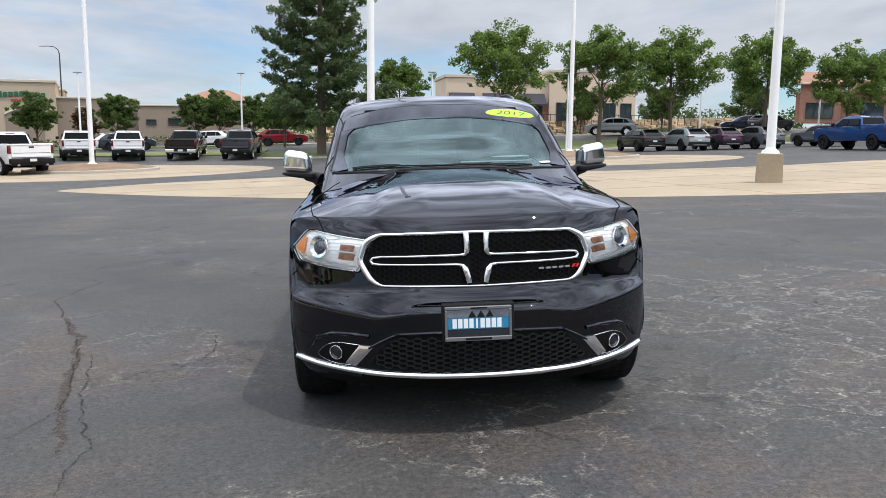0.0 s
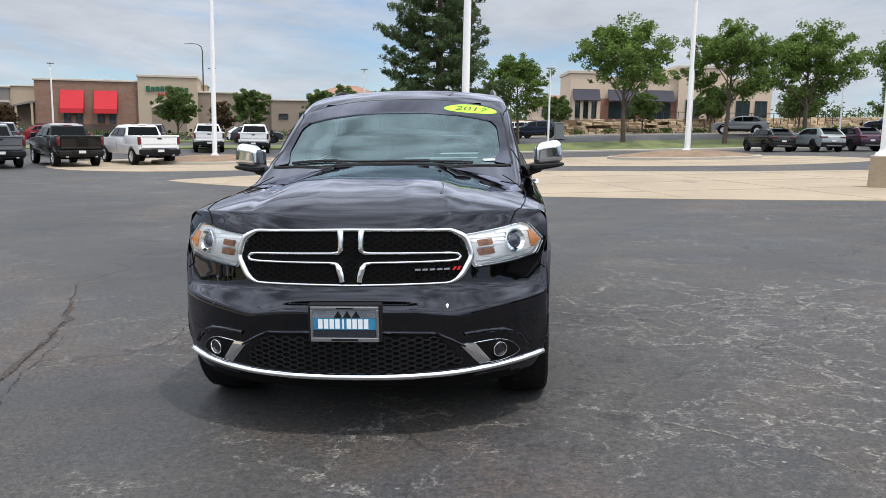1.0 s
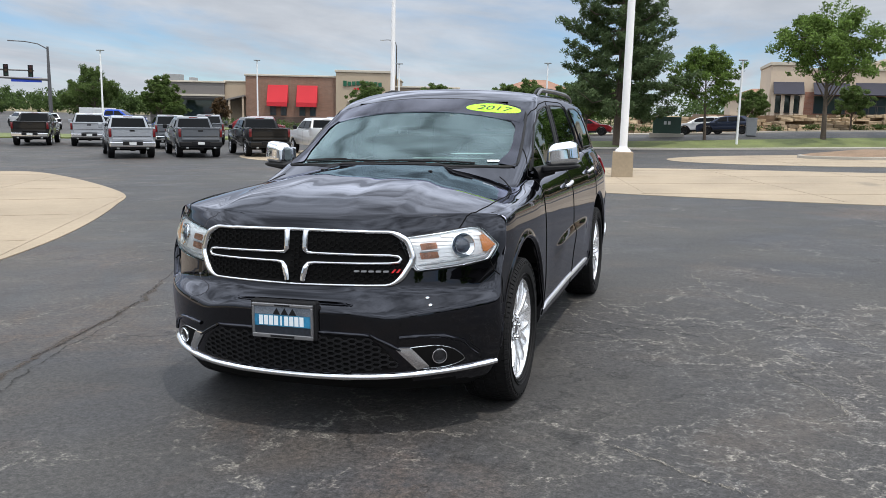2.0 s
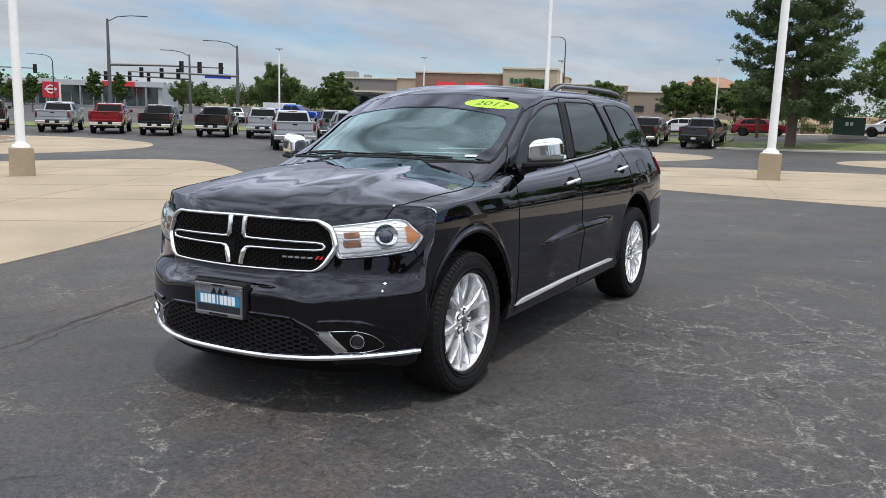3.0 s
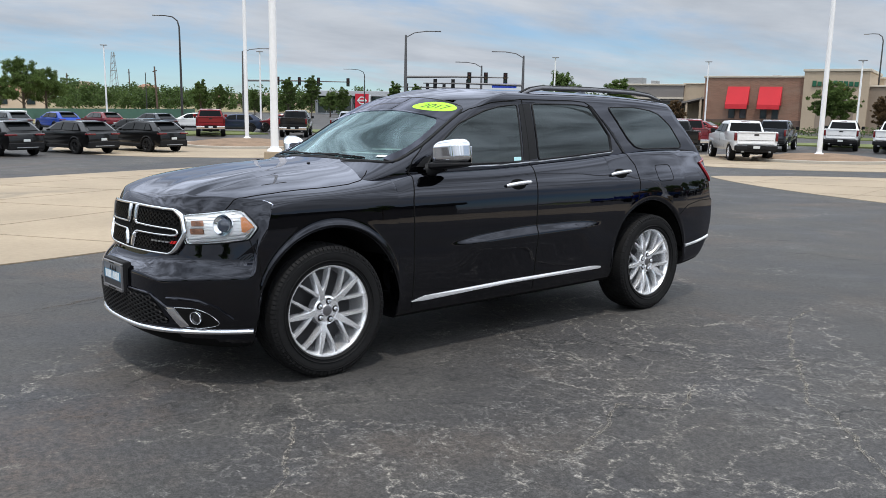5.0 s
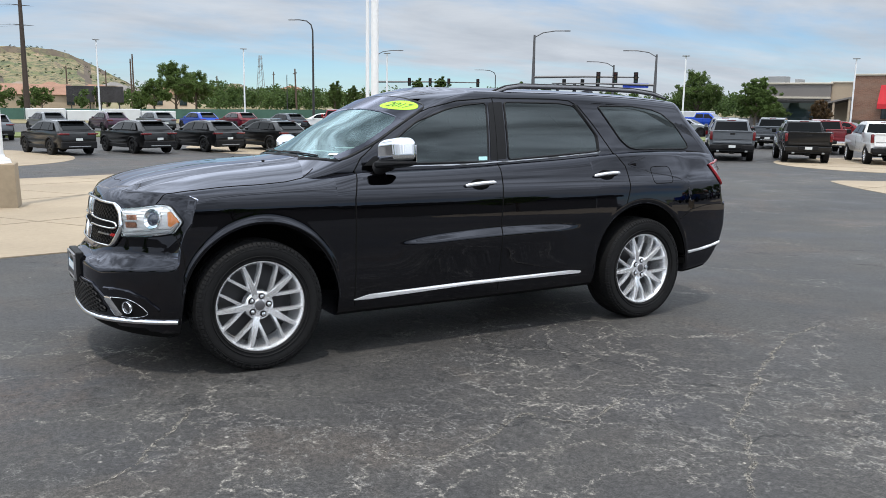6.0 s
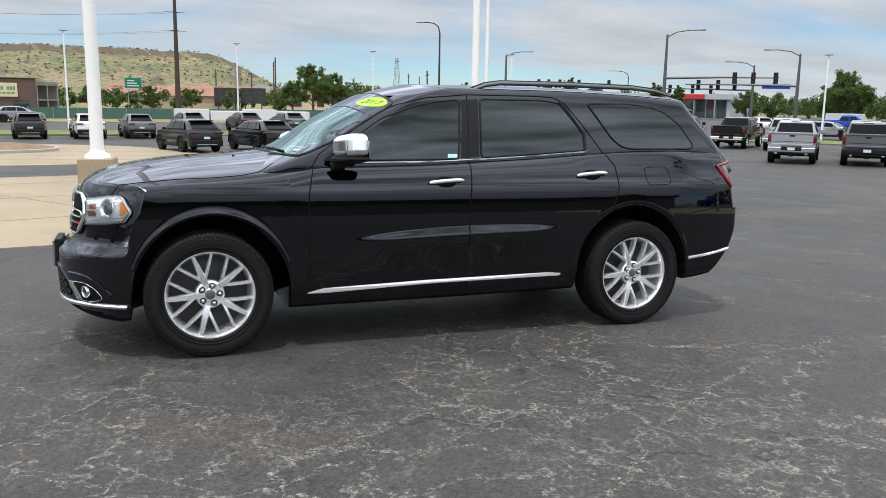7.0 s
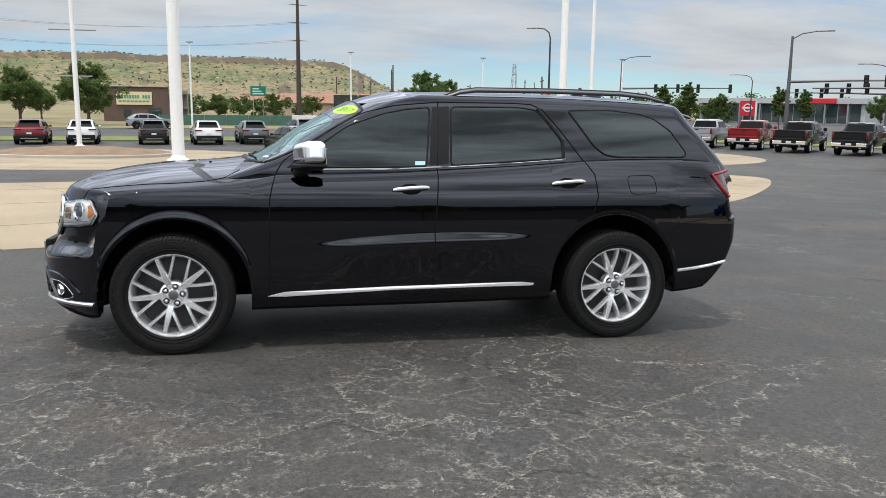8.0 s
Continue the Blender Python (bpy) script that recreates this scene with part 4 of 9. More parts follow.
    out["centre_cap"] = bm_mesh("centre_cap", bm, material("grey_cap", (0.2, 0.2, 0.21), 0.35, 0.8), True, 30)
    bm = bmesh.new()
    spin(bm, [(0.06, 0.0125), (0.094, 0.0125), (0.101, 0.009), (0.103, 0.0005)], 12)
    out["lug_nut"] = bm_mesh("lug_nut", bm, CHROME, True, 30)
    bm = bmesh.new()
    spin(bm, [(0.08, 0.019), (0.0845, 0.019), (0.0855, 0.017), (0.0855, 0.010)], 16)
    out["lug_socket"] = bm_mesh("lug_socket", bm, LINER, True, 30)
    return out


def honeycomb(name, outline, view, cell, bar, depth, mat, off=0.006, squash=1.0):
    """A mesh of six-sided cells inside an outline, laid on the skin."""
    to3, way = VIEWS[view]
    us, vs = [p[0] for p in outline], [p[1] for p in outline]
    h = cell * math.sqrt(3) / 2 * squash
    bm = bmesh.new()
    done = set()
    j = 0
    v = min(vs) - h
    while v < max(vs) + h:
        u = min(us) - cell + (cell * 0.75 if j % 2 else 0)
        while u < max(us) + cell:
            ring = [(u + cell / 2 * math.cos(math.pi / 3 * k), v + cell / 2 * math.sin(math.pi / 3 * k) * squash) for k in range(6)]
            for k in range(6):
                a, b = ring[k], ring[(k + 1) % 6]
                key = (round((a[0] + b[0]) * 200), round((a[1] + b[1]) * 200))
                if key in done or not (inside(a, outline) and inside(b, outline)):
                    continue
                done.add(key)
                pa, pb = onto(to3(*a), way, off), onto(to3(*b), way, off)
                side = (pb - pa).cross(way).normalized() * bar / 2
                back = way * depth
                q = [bm.verts.new(p) for p in (pa - side, pa + side, pb + side, pb - side)]
                w = [bm.verts.new(p + back) for p in (pa - side * 1.4, pa + side * 1.4, pb + side * 1.4, pb - side * 1.4)]
                bm.faces.new(q)
                bm.faces.new((q[1], w[1], w[2], q[2]))
                bm.faces.new((q[3], w[3], w[0], q[0]))
            u += cell * 1.5
        v += h / 2
        j += 1
    return bm_mesh(name, bm, mat)


def build_car():
    root = thing("parked_suv", "glossy black three-row family SUV with chrome trim on dark asphalt", "car", LOT.copy())
    pieces = split_skin(LOW_V, LOW_F, low_label)
    pieces.update(split_skin(TOP_V, TOP_F, top_label))
    made = {}
    labels = {"hood": "black hood with two raised creases", "dashboard": "dark dashboard top", "underbody": "black underbody"}
    for key, me in pieces.items():
        name = key[:-2] if key[-2:] in ("_l", "_r") else key
        me.materials.append({"underbody": LINER, "dashboard": CABIN, "cabin_floor": CABIN}.get(name, PAINT))
        made[key] = part(name, me, root, labels.get(name, ""))
    # wheel well liners
    for yc, a in ((0.018, 0.475), (3.012, 0.483)):
        for s in (1, -1):
            bm = bmesh.new()
            rows = []
            for x in (0.93, 0.55):
                rows.append([bm.verts.new((s * x, yc + a * 0.995 * math.cos(t), 0.39 + 0.488 * math.sin(t))) for t in [math.pi * k / 20 for k in range(21)]])
            for k in range(20):
                bm.faces.new((rows[0][k], rows[0][k + 1], rows[1][k + 1], rows[1][k]))
            c = bm.verts.new((s * 0.55, yc, 0.39))
            for k in range(20):
                bm.faces.new((rows[1][k], rows[1][k + 1], c))
            part("wheel_well", bm_mesh("wheel_well", bm, LINER), root)
    # wheels
    wm = wheel_meshes()
    for yc in AXLES:
        for s in (1, -1):
            w = part("wheel", None, root, m=pose(s * 0.812, yc, 0.386, 0, 0, 0 if s > 0 else 180))
            part("tyre", wm["tyre"], w, "black tyre with grooved tread")
            part("tread", wm["tread"], w)
            part("sidewall", wm["sidewall"], w)
            part("rim", wm["rim"], w, "polished silver alloy rim")
            part("hub", wm["hub"], w)
            part("brake_disc", wm["brake_disc"], w)
            part("centre_cap", wm["centre_cap"], w)
            for k in range(5):
                t = 112.5 + 72 * k
                part("spoke", wm["spoke"], w, m=pose(0, 0, 0, t))
                a = radians(t + 36)
                part("lug_socket", wm["lug_socket"], w, m=Matrix.Translation((0, 0.057 * math.cos(a), 0.057 * math.sin(a))))
                part("lug_nut", wm["lug_nut"], w, m=Matrix.Translation((0, 0.057 * math.cos(a), 0.057 * math.sin(a))))
    # glass
    part("windscreen", drape("windscreen", rounded(WINDSCREEN, 0.08), "top", SCREEN, 0.002, rim=0.004, step=0.05, rings=12, flow=True), root, "raked windscreen with a dark band along the top")
    for s in (1, -1):
        for nm, g, owner in (("window", GLASS_F, "front_door"), ("window", GLASS_R, "rear_door"), ("quarter_window", GLASS_Q, "rear_quarter_panel")):
            o = made[owner + ("_l" if s > 0 else "_r")]
            me = drape(nm, rounded(g, 0.03), "side", TINT, 0.003, rim=0.003, step=0.04, rings=8, flow=True)
            part(nm, me if s > 0 else flip_x(me, nm), o, "dark tinted window glass")
            me = seam("window_seal", rounded(g, 0.03), "side", TRIM, 0.007, 0.001, True)
            part("window_seal", me if s > 0 else flip_x(me, "window_seal"), o)
    me = drape("rear_window", rounded([(-0.64, 1.24), (0.64, 1.24), (0.58, 1.63), (-0.58, 1.63)], 0.06), "rear", TINT, 0.003, step=0.05)
    part("rear_window", me, made["tailgate"])
    return root, made


CAR, PANELS = build_car()


def mirrored(outline):
    return [(-p[0], p[1]) for p in outline][::-1]


def both(name, make, parent_l, parent_r, label=""):
    """The same part on the car's two sides, made for its left side."""
    me = make()
    part(name, me, parent_l, label)
    part(name, flip_x(me, name), parent_r, label)


def text_on_skin(words, size, place, view, off, mat):
    cu = bpy.data.curves.new("words", "FONT")
    cu.body, cu.size, cu.align_x, cu.align_y, cu.shear = words, size, "CENTER", "CENTER", 0.18
    ob = new("words", cu)
    me = bpy.data.meshes.new_from_object(ob.evaluated_get(bpy.context.evaluated_depsgraph_get()))
    bpy.data.objects.remove(ob)
    bpy.data.curves.remove(cu)
    for v in me.vertices:
        v.co = laid(view, place(v.co.x, v.co.y), off)
    me.materials.append(mat)
    me.name = "year_figures"
    return me


def car_front():
    bumper, hood = PANELS["front_bumper"], PANELS["hood"]
    half = [(0.0, 0.980), (0.466, 0.976), (0.530, 0.940), (0.561, 0.850), (0.508, 0.758), (0.466, 0.732), (0.0, 0.724)]
    full = half + [(-p[0], p[1]) for p in half[-2:0:-1]]
    grille = part("grille", drape("grille", rounded(full, 0.03), "front", LINER, 0.006, rim=0.01, step=0.05), CAR, "black crosshair grille in a chrome surround")
    ring = [Vector(p) for p in resample(rounded(full, 0.026, 5), 0.02)]
    ring.append(ring[0])
    bm = bmesh.new()
    rod(bm, [laid("front", p, 0.012) for p in ring], [0.0085 + 0.0085 * ease((abs(p.x) - 0.44) / 0.08) - 0.002 * ease((0.76 - p.y) / 0.02) for p in ring], 10)
    part("surround", bm_mesh("surround", bm, CHROME, True, 60), grille, "thick chrome surround")
    cells = [
        [(0.058, 0.968), (0.45, 0.964), (0.508, 0.935), (0.526, 0.880), (0.058, 0.880)],
        [(0.066, 0.824), (0.536, 0.832), (0.496, 0.768), (0.46, 0.746), (0.046, 0.738)],
    ]
    for c in cells:
        for s in (1, -1):
            o = c if s > 0 else mirrored(c)
            part("cell_mesh", honeycomb("cell_mesh", o, "front", 0.030, 0.004, 0.006, GRILLE_BLACK, 0.011), grille, "black honeycomb mesh")
    # chrome crosshair: an upright, out along the bar, round its end and back to the lower upright
    path = [(0.050, 0.974, 0.018), (0.048, 0.935, 0.017), (0.048, 0.892, 0.016), (0.058, 0.877, 0.010), (0.09, 0.8745, 0.0062), (0.28, 0.8735, 0.0058), (0.46, 0.871, 0.006), (0.495, 0.866, 0.007), (0.508, 0.852, 0.007), (0.498, 0.838, 0.007), (0.46, 0.834, 0.006), (0.28, 0.832, 0.0058), (0.10, 0.830, 0.0065), (0.068, 0.824, 0.011), (0.056, 0.805, 0.018), (0.046, 0.770, 0.017), (0.038, 0.730, 0.013)]
    for s in (1, -1):
        bm = bmesh.new()
        pts, rs = [], []
        for p, q in zip(path, path[1:]):
            for j in range(4):
                t = j / 4
                pts.append(laid("front", (s * (p[0] + (q[0] - p[0]) * t), p[1] + (q[1] - p[1]) * t), 0.012))
                rs.append(p[2] + (q[2] - p[2]) * t)
        rod(bm, pts, rs, 8)
        part("crosshair_bar", bm_mesh("crosshair_bar", bm, CHROME, True, 60), grille, "chrome crosshair trim")
    part("centre_mesh", honeycomb("centre_mesh", [(-0.036, 0.965), (0.036, 0.965), (0.03, 0.74), (-0.03, 0.74)], "front", 0.030, 0.004, 0.006, GRILLE_BLACK, 0.011), grille)
    badge = part("badge", None, grille, "small silver and red badge")
    for k in range(5):
        u = 0.30 + 0.033 * k
        part("badge_block", drape("badge_block", rounded([(u, 0.792), (u + 0.025, 0.7925), (u + 0.025, 0.8015), (u, 0.801)], 0.004), "front", material("badge_metal", (0.35, 0.35, 0.36), 0.3, 0.9) if k == 0 else bpy.data.materials["badge_metal"], 0.022, rim=-0.012, step=0.01, rings=2), badge)
    red = material("badge_red", (0.55, 0.01, 0.012), 0.3, coat=0.5)
    for k in range(2):
        u = 0.468 + 0.020 * k
        part("badge_stripe", drape("badge_stripe", [(u, 0.790), (u + 0.010, 0.790), (u + 0.021, 0.806), (u + 0.011, 0.806)], "front", red, 0.022, rim=-0.012, step=0.01, rings=2), badge)
    # headlamps
    lamp_line = rounded([(-0.140, 0.951), (0.05, 0.974), (0.19, 0.994), (0.238, 0.988), (0.325, 0.902), (0.272, 0.833), (0.14, 0.812), (-0.088, 0.792)], 0.02)
    for s in (1, -1):
        fl = (lambda me, n: me) if s > 0 else (lambda me, n: flip_x(me, n))
        lamp = part("headlight", fl(drape("headlight", lamp_line, "corner", REFLECTOR, 0.004, rim=0.01), "headlight"), CAR, "clear headlight with projector and amber corner")
        part("lamp_rim", fl(seam("lamp_rim", lamp_line, "corner", TRIM, 0.004, 0.003, True), "lamp_rim"), lamp)
        inner = [Vector((0.08, 0.895)) + (Vector(p) - Vector((0.08, 0.895))) * 0.93 for p in lamp_line]
        part("bezel", fl(seam("bezel", inner, "corner", CHROME, 0.0045, 0.008, True), "bezel"), lamp, "thin chrome bezel")
        for k in range(10):
            v0, v1 = 0.806 + 0.018 * k, 0.806 + 0.018 * (k + 1) - 0.001
            span = [u for u in [-0.14 + 0.006 * q for q in range(74)] if inside((u, v0), inner) and inside((u, v1), inner)]
            if len(span) < 4:
                continue
            bm = bmesh.new()
            rows = [[bm.verts.new(laid("corner", (u, v), off)) for v, off in ((v0, 0.003), (v0, 0.010), (v1, 0.005))] for u in span]
            for a, b in zip(rows, rows[1:]):
                for q in range(2):
                    bm.faces.new((a[q], b[q], b[q + 1], a[q + 1]))
            part("reflector_tier", fl(bm_mesh("reflector_tier", bm, REFLECTOR), "reflector_tier"), lamp, "bright stepped reflector")
        part("turn_signal", fl(drape("turn_signal", rounded([(0.228, 0.952), (0.248, 0.954), (0.303, 0.903), (0.276, 0.870), (0.236, 0.874)], 0.008), "corner", AMBER, 0.015, rim=-0.004), "turn_signal"), lamp, "amber turn signal")
        c = laid("corner", (0.135, 0.908), 0.016)
        n = (c - laid("corner", (0.135, 0.908), 0.0)).normalized()
        turn = n.to_track_quat("X", "Z").to_matrix().to_4x4()
        m = Matrix.Translation(c) @ turn
        bm = bmesh.new()
        spin(bm, [(-0.010, 0.060), (0.005, 0.059), (0.007, 0.056), (0.004, 0.048), (0.001, 0.039), (0.000, 0.036)], 32)
        bm.transform(m)
        part("projector_ring", fl(bm_mesh("projector_ring", bm, CHROME, True, 50), "projector_ring"), lamp)
        bm = bmesh.new()
        spin(bm, [(-0.001, 0.037), (0.004, 0.033), (0.008, 0.022), (0.010, 0.011), (0.0105, 0.0004)], 28)
        bm.transform(m)
        part("projector", fl(bm_mesh("projector", bm, DARK_LENS, True, 60), "projector"), lamp, "dark grey projector lens")
        for k, v in enumerate((0.850, 0.893)):
            o = rounded([(-0.055 + 0.004 * k, v), (0.022 - 0.004 * k, v + 0.006), (0.016 - 0.002 * k, v + 0.034), (-0.062 + 0.006 * k, v + 0.030)], 0.004)
            part("marker", fl(drape("marker", o, "corner", MARKER, 0.015, rim=-0.006, rings=3), "marker"), lamp, "mottled amber reflector")
        part("marker_bar", fl(seam("marker_bar", [(-0.058, 0.887), (0.022, 0.892)], "corner", SATIN, 0.005, 0.017), "marker_bar"), lamp)
        for k in range(2):
            dz = 0.018 * k
            part("light_bar", fl(seam("light_bar", [(-0.068, 0.806 + dz), (0.13, 0.828 + dz), (0.252, 0.848 + dz), (0.296, 0.892 + dz * 0.3)], "corner", SATIN, 0.0045, 0.013), "light_bar"), lamp)
        part("cover", fl(drape("cover", lamp_line, "corner", LENS, 0.016, bulge=0.019, rim=0.004), "cover"), lamp, "clear plastic cover")
    # lower bumper: intake, fog lamps, chrome strip, lip
    intake = [(-0.53, 0.352), (-0.475, 0.44), (-0.40, 0.500), (-0.2, 0.508), (0.2, 0.508), (0.40, 0.500), (0.475, 0.44), (0.53, 0.352), (0.3, 0.335), (-0.3, 0.335)]
    lower = part("lower_intake", drape("lower_intake", rounded(intake, 0.03), "front", LINER, 0.003, step=0.05), bumper, "black lower intake")
    part("intake_mesh", honeycomb("intake_mesh", intake, "front", 0.046, 0.008, 0.008, TRIM, 0.010, 0.62), lower, "black diamond mesh")
    part("intake_brow", seam("intake_brow", [(-0.60, 0.40), (-0.48, 0.47), (-0.40, 0.512), (-0.19, 0.520), (0.19, 0.520), (0.40, 0.512), (0.48, 0.47), (0.60, 0.40)], "front", PAINT, 0.009, 0.002), bumper)
    pod = [(0.80, 0.372), (0.755, 0.43), (0.69, 0.456), (0.515, 0.447), (0.60, 0.345), (0.72, 0.345)]
    for s in (1, -1):
        fl = (lambda me, n: me) if s > 0 else (lambda me, n: flip_x(me, n))
        p = part("fog_lamp_pod", fl(drape("fog_lamp_pod", rounded(pod, 0.03), "front", LINER, 0.003), "fog_lamp_pod"), bumper, "black pod with a round fog lamp")
        part("pod_brow", fl(seam("pod_brow", [(0.845, 0.40), (0.79, 0.465), (0.71, 0.50), (0.60, 0.505), (0.53, 0.498)], "front", PAINT, 0.010, 0.003), "pod_brow"), bumper)
        part("chrome_blade", fl(drape("chrome_blade", rounded([(0.506, 0.452), (0.578, 0.452), (0.650, 0.354), (0.600, 0.340)], 0.006), "front", CHROME, 0.007, 0.006, 0.002, 0.02, 4), "chrome_blade"), p, "broad chrome blade")
        part("pod_edge", fl(seam("pod_edge", rounded(pod, 0.03), "front", CHROME, 0.0025, 0.001, True), "pod_edge"), p, "thin chrome edge")
        c = laid("front", (0.690, 0.405), 0.012)
        n = (laid("front", (0.690, 0.405), 0.05) - c).normalized() + Vector((0, -0.3, 0))
        m = Matrix.Translation(c) @ n.normalized().to_track_quat("X", "Z").to_matrix().to_4x4()
        bm = bmesh.new()
        spin(bm, [(-0.02, 0.037), (0.004, 0.037), (0.006, 0.0355), (0.006, 0.032), (0.002, 0.030), (-0.004, 0.029)], 28)
        bm.transform(m)
        part("fog_ring", fl(bm_mesh("fog_ring", bm, CHROME, True, 50), "fog_ring"), p)
        bm = bmesh.new()
        spin(bm, [(-0.004, 0.030), (-0.001, 0.022), (0.001, 0.012), (0.0015, 0.0004)], 24)
        bm.transform(m)
        part("fog_lens", fl(bm_mesh("fog_lens", bm, material("fog_glass", (0.02, 0.02, 0.022), 0.1) if s > 0 else bpy.data.materials["fog_glass"], True, 60), "fog_lens"), p)
    strip = [(-77, 0.345), (-64, 0.340), (-45, 0.328), (-25, 0.314), (0, 0.306), (25, 0.314), (45, 0.328), (64, 0.340), (77, 0.345)]
    k = curve(*strip)
    fine = [(-77 + 154 * j / 80, 0) for j in range(81)]
    bm = bmesh.new()
    rows = []
    for u, _ in fine:
        w = 0.0145 * min(1, (78 - abs(u)) / 10 + 0.25)
        rows.append([bm.verts.new(laid("around", (u, k(u) + dz * w), off)) for dz, off in ((-1, -0.004), (-0.9, 0.012), (-0.3, 0.022), (0.4, 0.020), (0.95, 0.010), (1, -0.004))])
    for a, b in zip(rows, rows[1:]):
        for i in range(5):
            bm.faces.new((a[i], b[i], b[i + 1], a[i + 1]))
    part("chrome_strip", bm_mesh("chrome_strip", bm, CHROME, True, 70), bumper, "bright chrome strip along the lower bumper")
    # licence plate on its bracket
    plate = part("licence_plate", None, CAR, "dealer plate in a grey frame on a black bracket")
    bm = bmesh.new()
    box(bm, -0.185, 0.16, -0.905, -0.86, 0.478, 0.662, 0.008)
    part("bracket", bm_mesh("bracket", bm, TRIM), plate, "black plastic bracket")
    bm = bmesh.new()
    for x0, x1, z0, z1 in ((-0.172, 0.146, 0.634, 0.649), (-0.172, 0.146, 0.483, 0.503), (-0.172, -0.160, 0.503, 0.634), (0.134, 0.146, 0.503, 0.634)):
        box(bm, x0, x1, -0.918, -0.904, z0, z1, 0.003)
    part("frame", bm_mesh("frame", bm, material("grey_plate_frame", (0.30, 0.30, 0.31), 0.35, 0.8)), plate, "brushed grey frame")
    bm = bmesh.new()
    box(bm, -0.160, 0.134, -0.911, -0.904, 0.503, 0.634)
    part("plate_face", bm_mesh("plate_face", bm, material("dark_plate_print", (0.02, 0.024, 0.032), 0.3, vary=0.6, scale=25)), plate)
    bm = bmesh.new()
    box(bm, -0.160, 0.134, -0.9125, -0.9112, 0.540, 0.594)
    part("blue_band", bm_mesh("blue_band", bm, material("plate_blue", (0.03, 0.20, 0.36), 0.35, vary=0.3, scale=20)), plate)
    bm = bmesh.new()
    box(bm, -0.160, 0.134, -0.9125, -0.9112, 0.5955, 0.634)
    part("grey_band", bm_mesh("grey_band", bm, material("plate_grey", (0.16, 0.18, 0.21), 0.35, vary=0.5, scale=60)), plate)
    white = material("plate_white", (0.8, 0.84, 0.86), 0.4)
    for j in range(9):
        x = -0.136 + 0.0266 * j
        bm = bmesh.new()
        box(bm, x + (0.006 if j == 4 else 0), x + (0.014 if j == 4 else 0.0205), -0.9142, -0.9128, 0.545, 0.590)
        part("white_bar", bm_mesh("white_bar", bm, white), plate)
    for j in range(3):
        bm = bmesh.new()
        v = [bm.verts.new(c) for c in ((-0.062 + 0.042 * j, -0.9146, 0.597), (-0.023 + 0.042 * j, -0.9146, 0.597), (-0.042 + 0.042 * j, -0.9146, 0.630))]
        bm.faces.new(v)
        part("peak_print", bm_mesh("peak_print", bm, TRIM), plate)
    bm = bmesh.new()
    box(bm, -0.075, 0.05, -0.9195, -0.9182, 0.488, 0.498)
    part("frame_bar", bm_mesh("frame_bar", bm, TRIM), plate)
    bm = bmesh.new()
    box(bm, -0.05, 0.03, -0.9195, -0.9182, 0.638, 0.645)
    part("frame_bar", bm_mesh("frame_bar", bm, TRIM), plate)
    # hood seam, nozzles
    both("hood_seam", lambda: seam("hood_seam", [(0.0, -0.785), (0.3, -0.765), (0.50, -0.70), (0.62, -0.64), (0.74, -0.55), (0.80, -0.46), (0.822, -0.3), (0.832, 0.0), (0.825, 0.2), (0.79, 0.31), (0.74, 0.38), (0.70, 0.42)], "top", LINER, 0.0035, -0.0005), hood, hood)
    for x in (-0.34, 0.34):
        p = laid("top", (x, 0.22), 0.0)
        bm = bmesh.new()
        box(bm, p.x - 0.011, p.x + 0.011, p.y - 0.008, p.y + 0.008, p.z - 0.004, p.z + 0.007, 0.003)
        part("washer_nozzle", bm_mesh("washer_nozzle", bm, TRIM), hood)


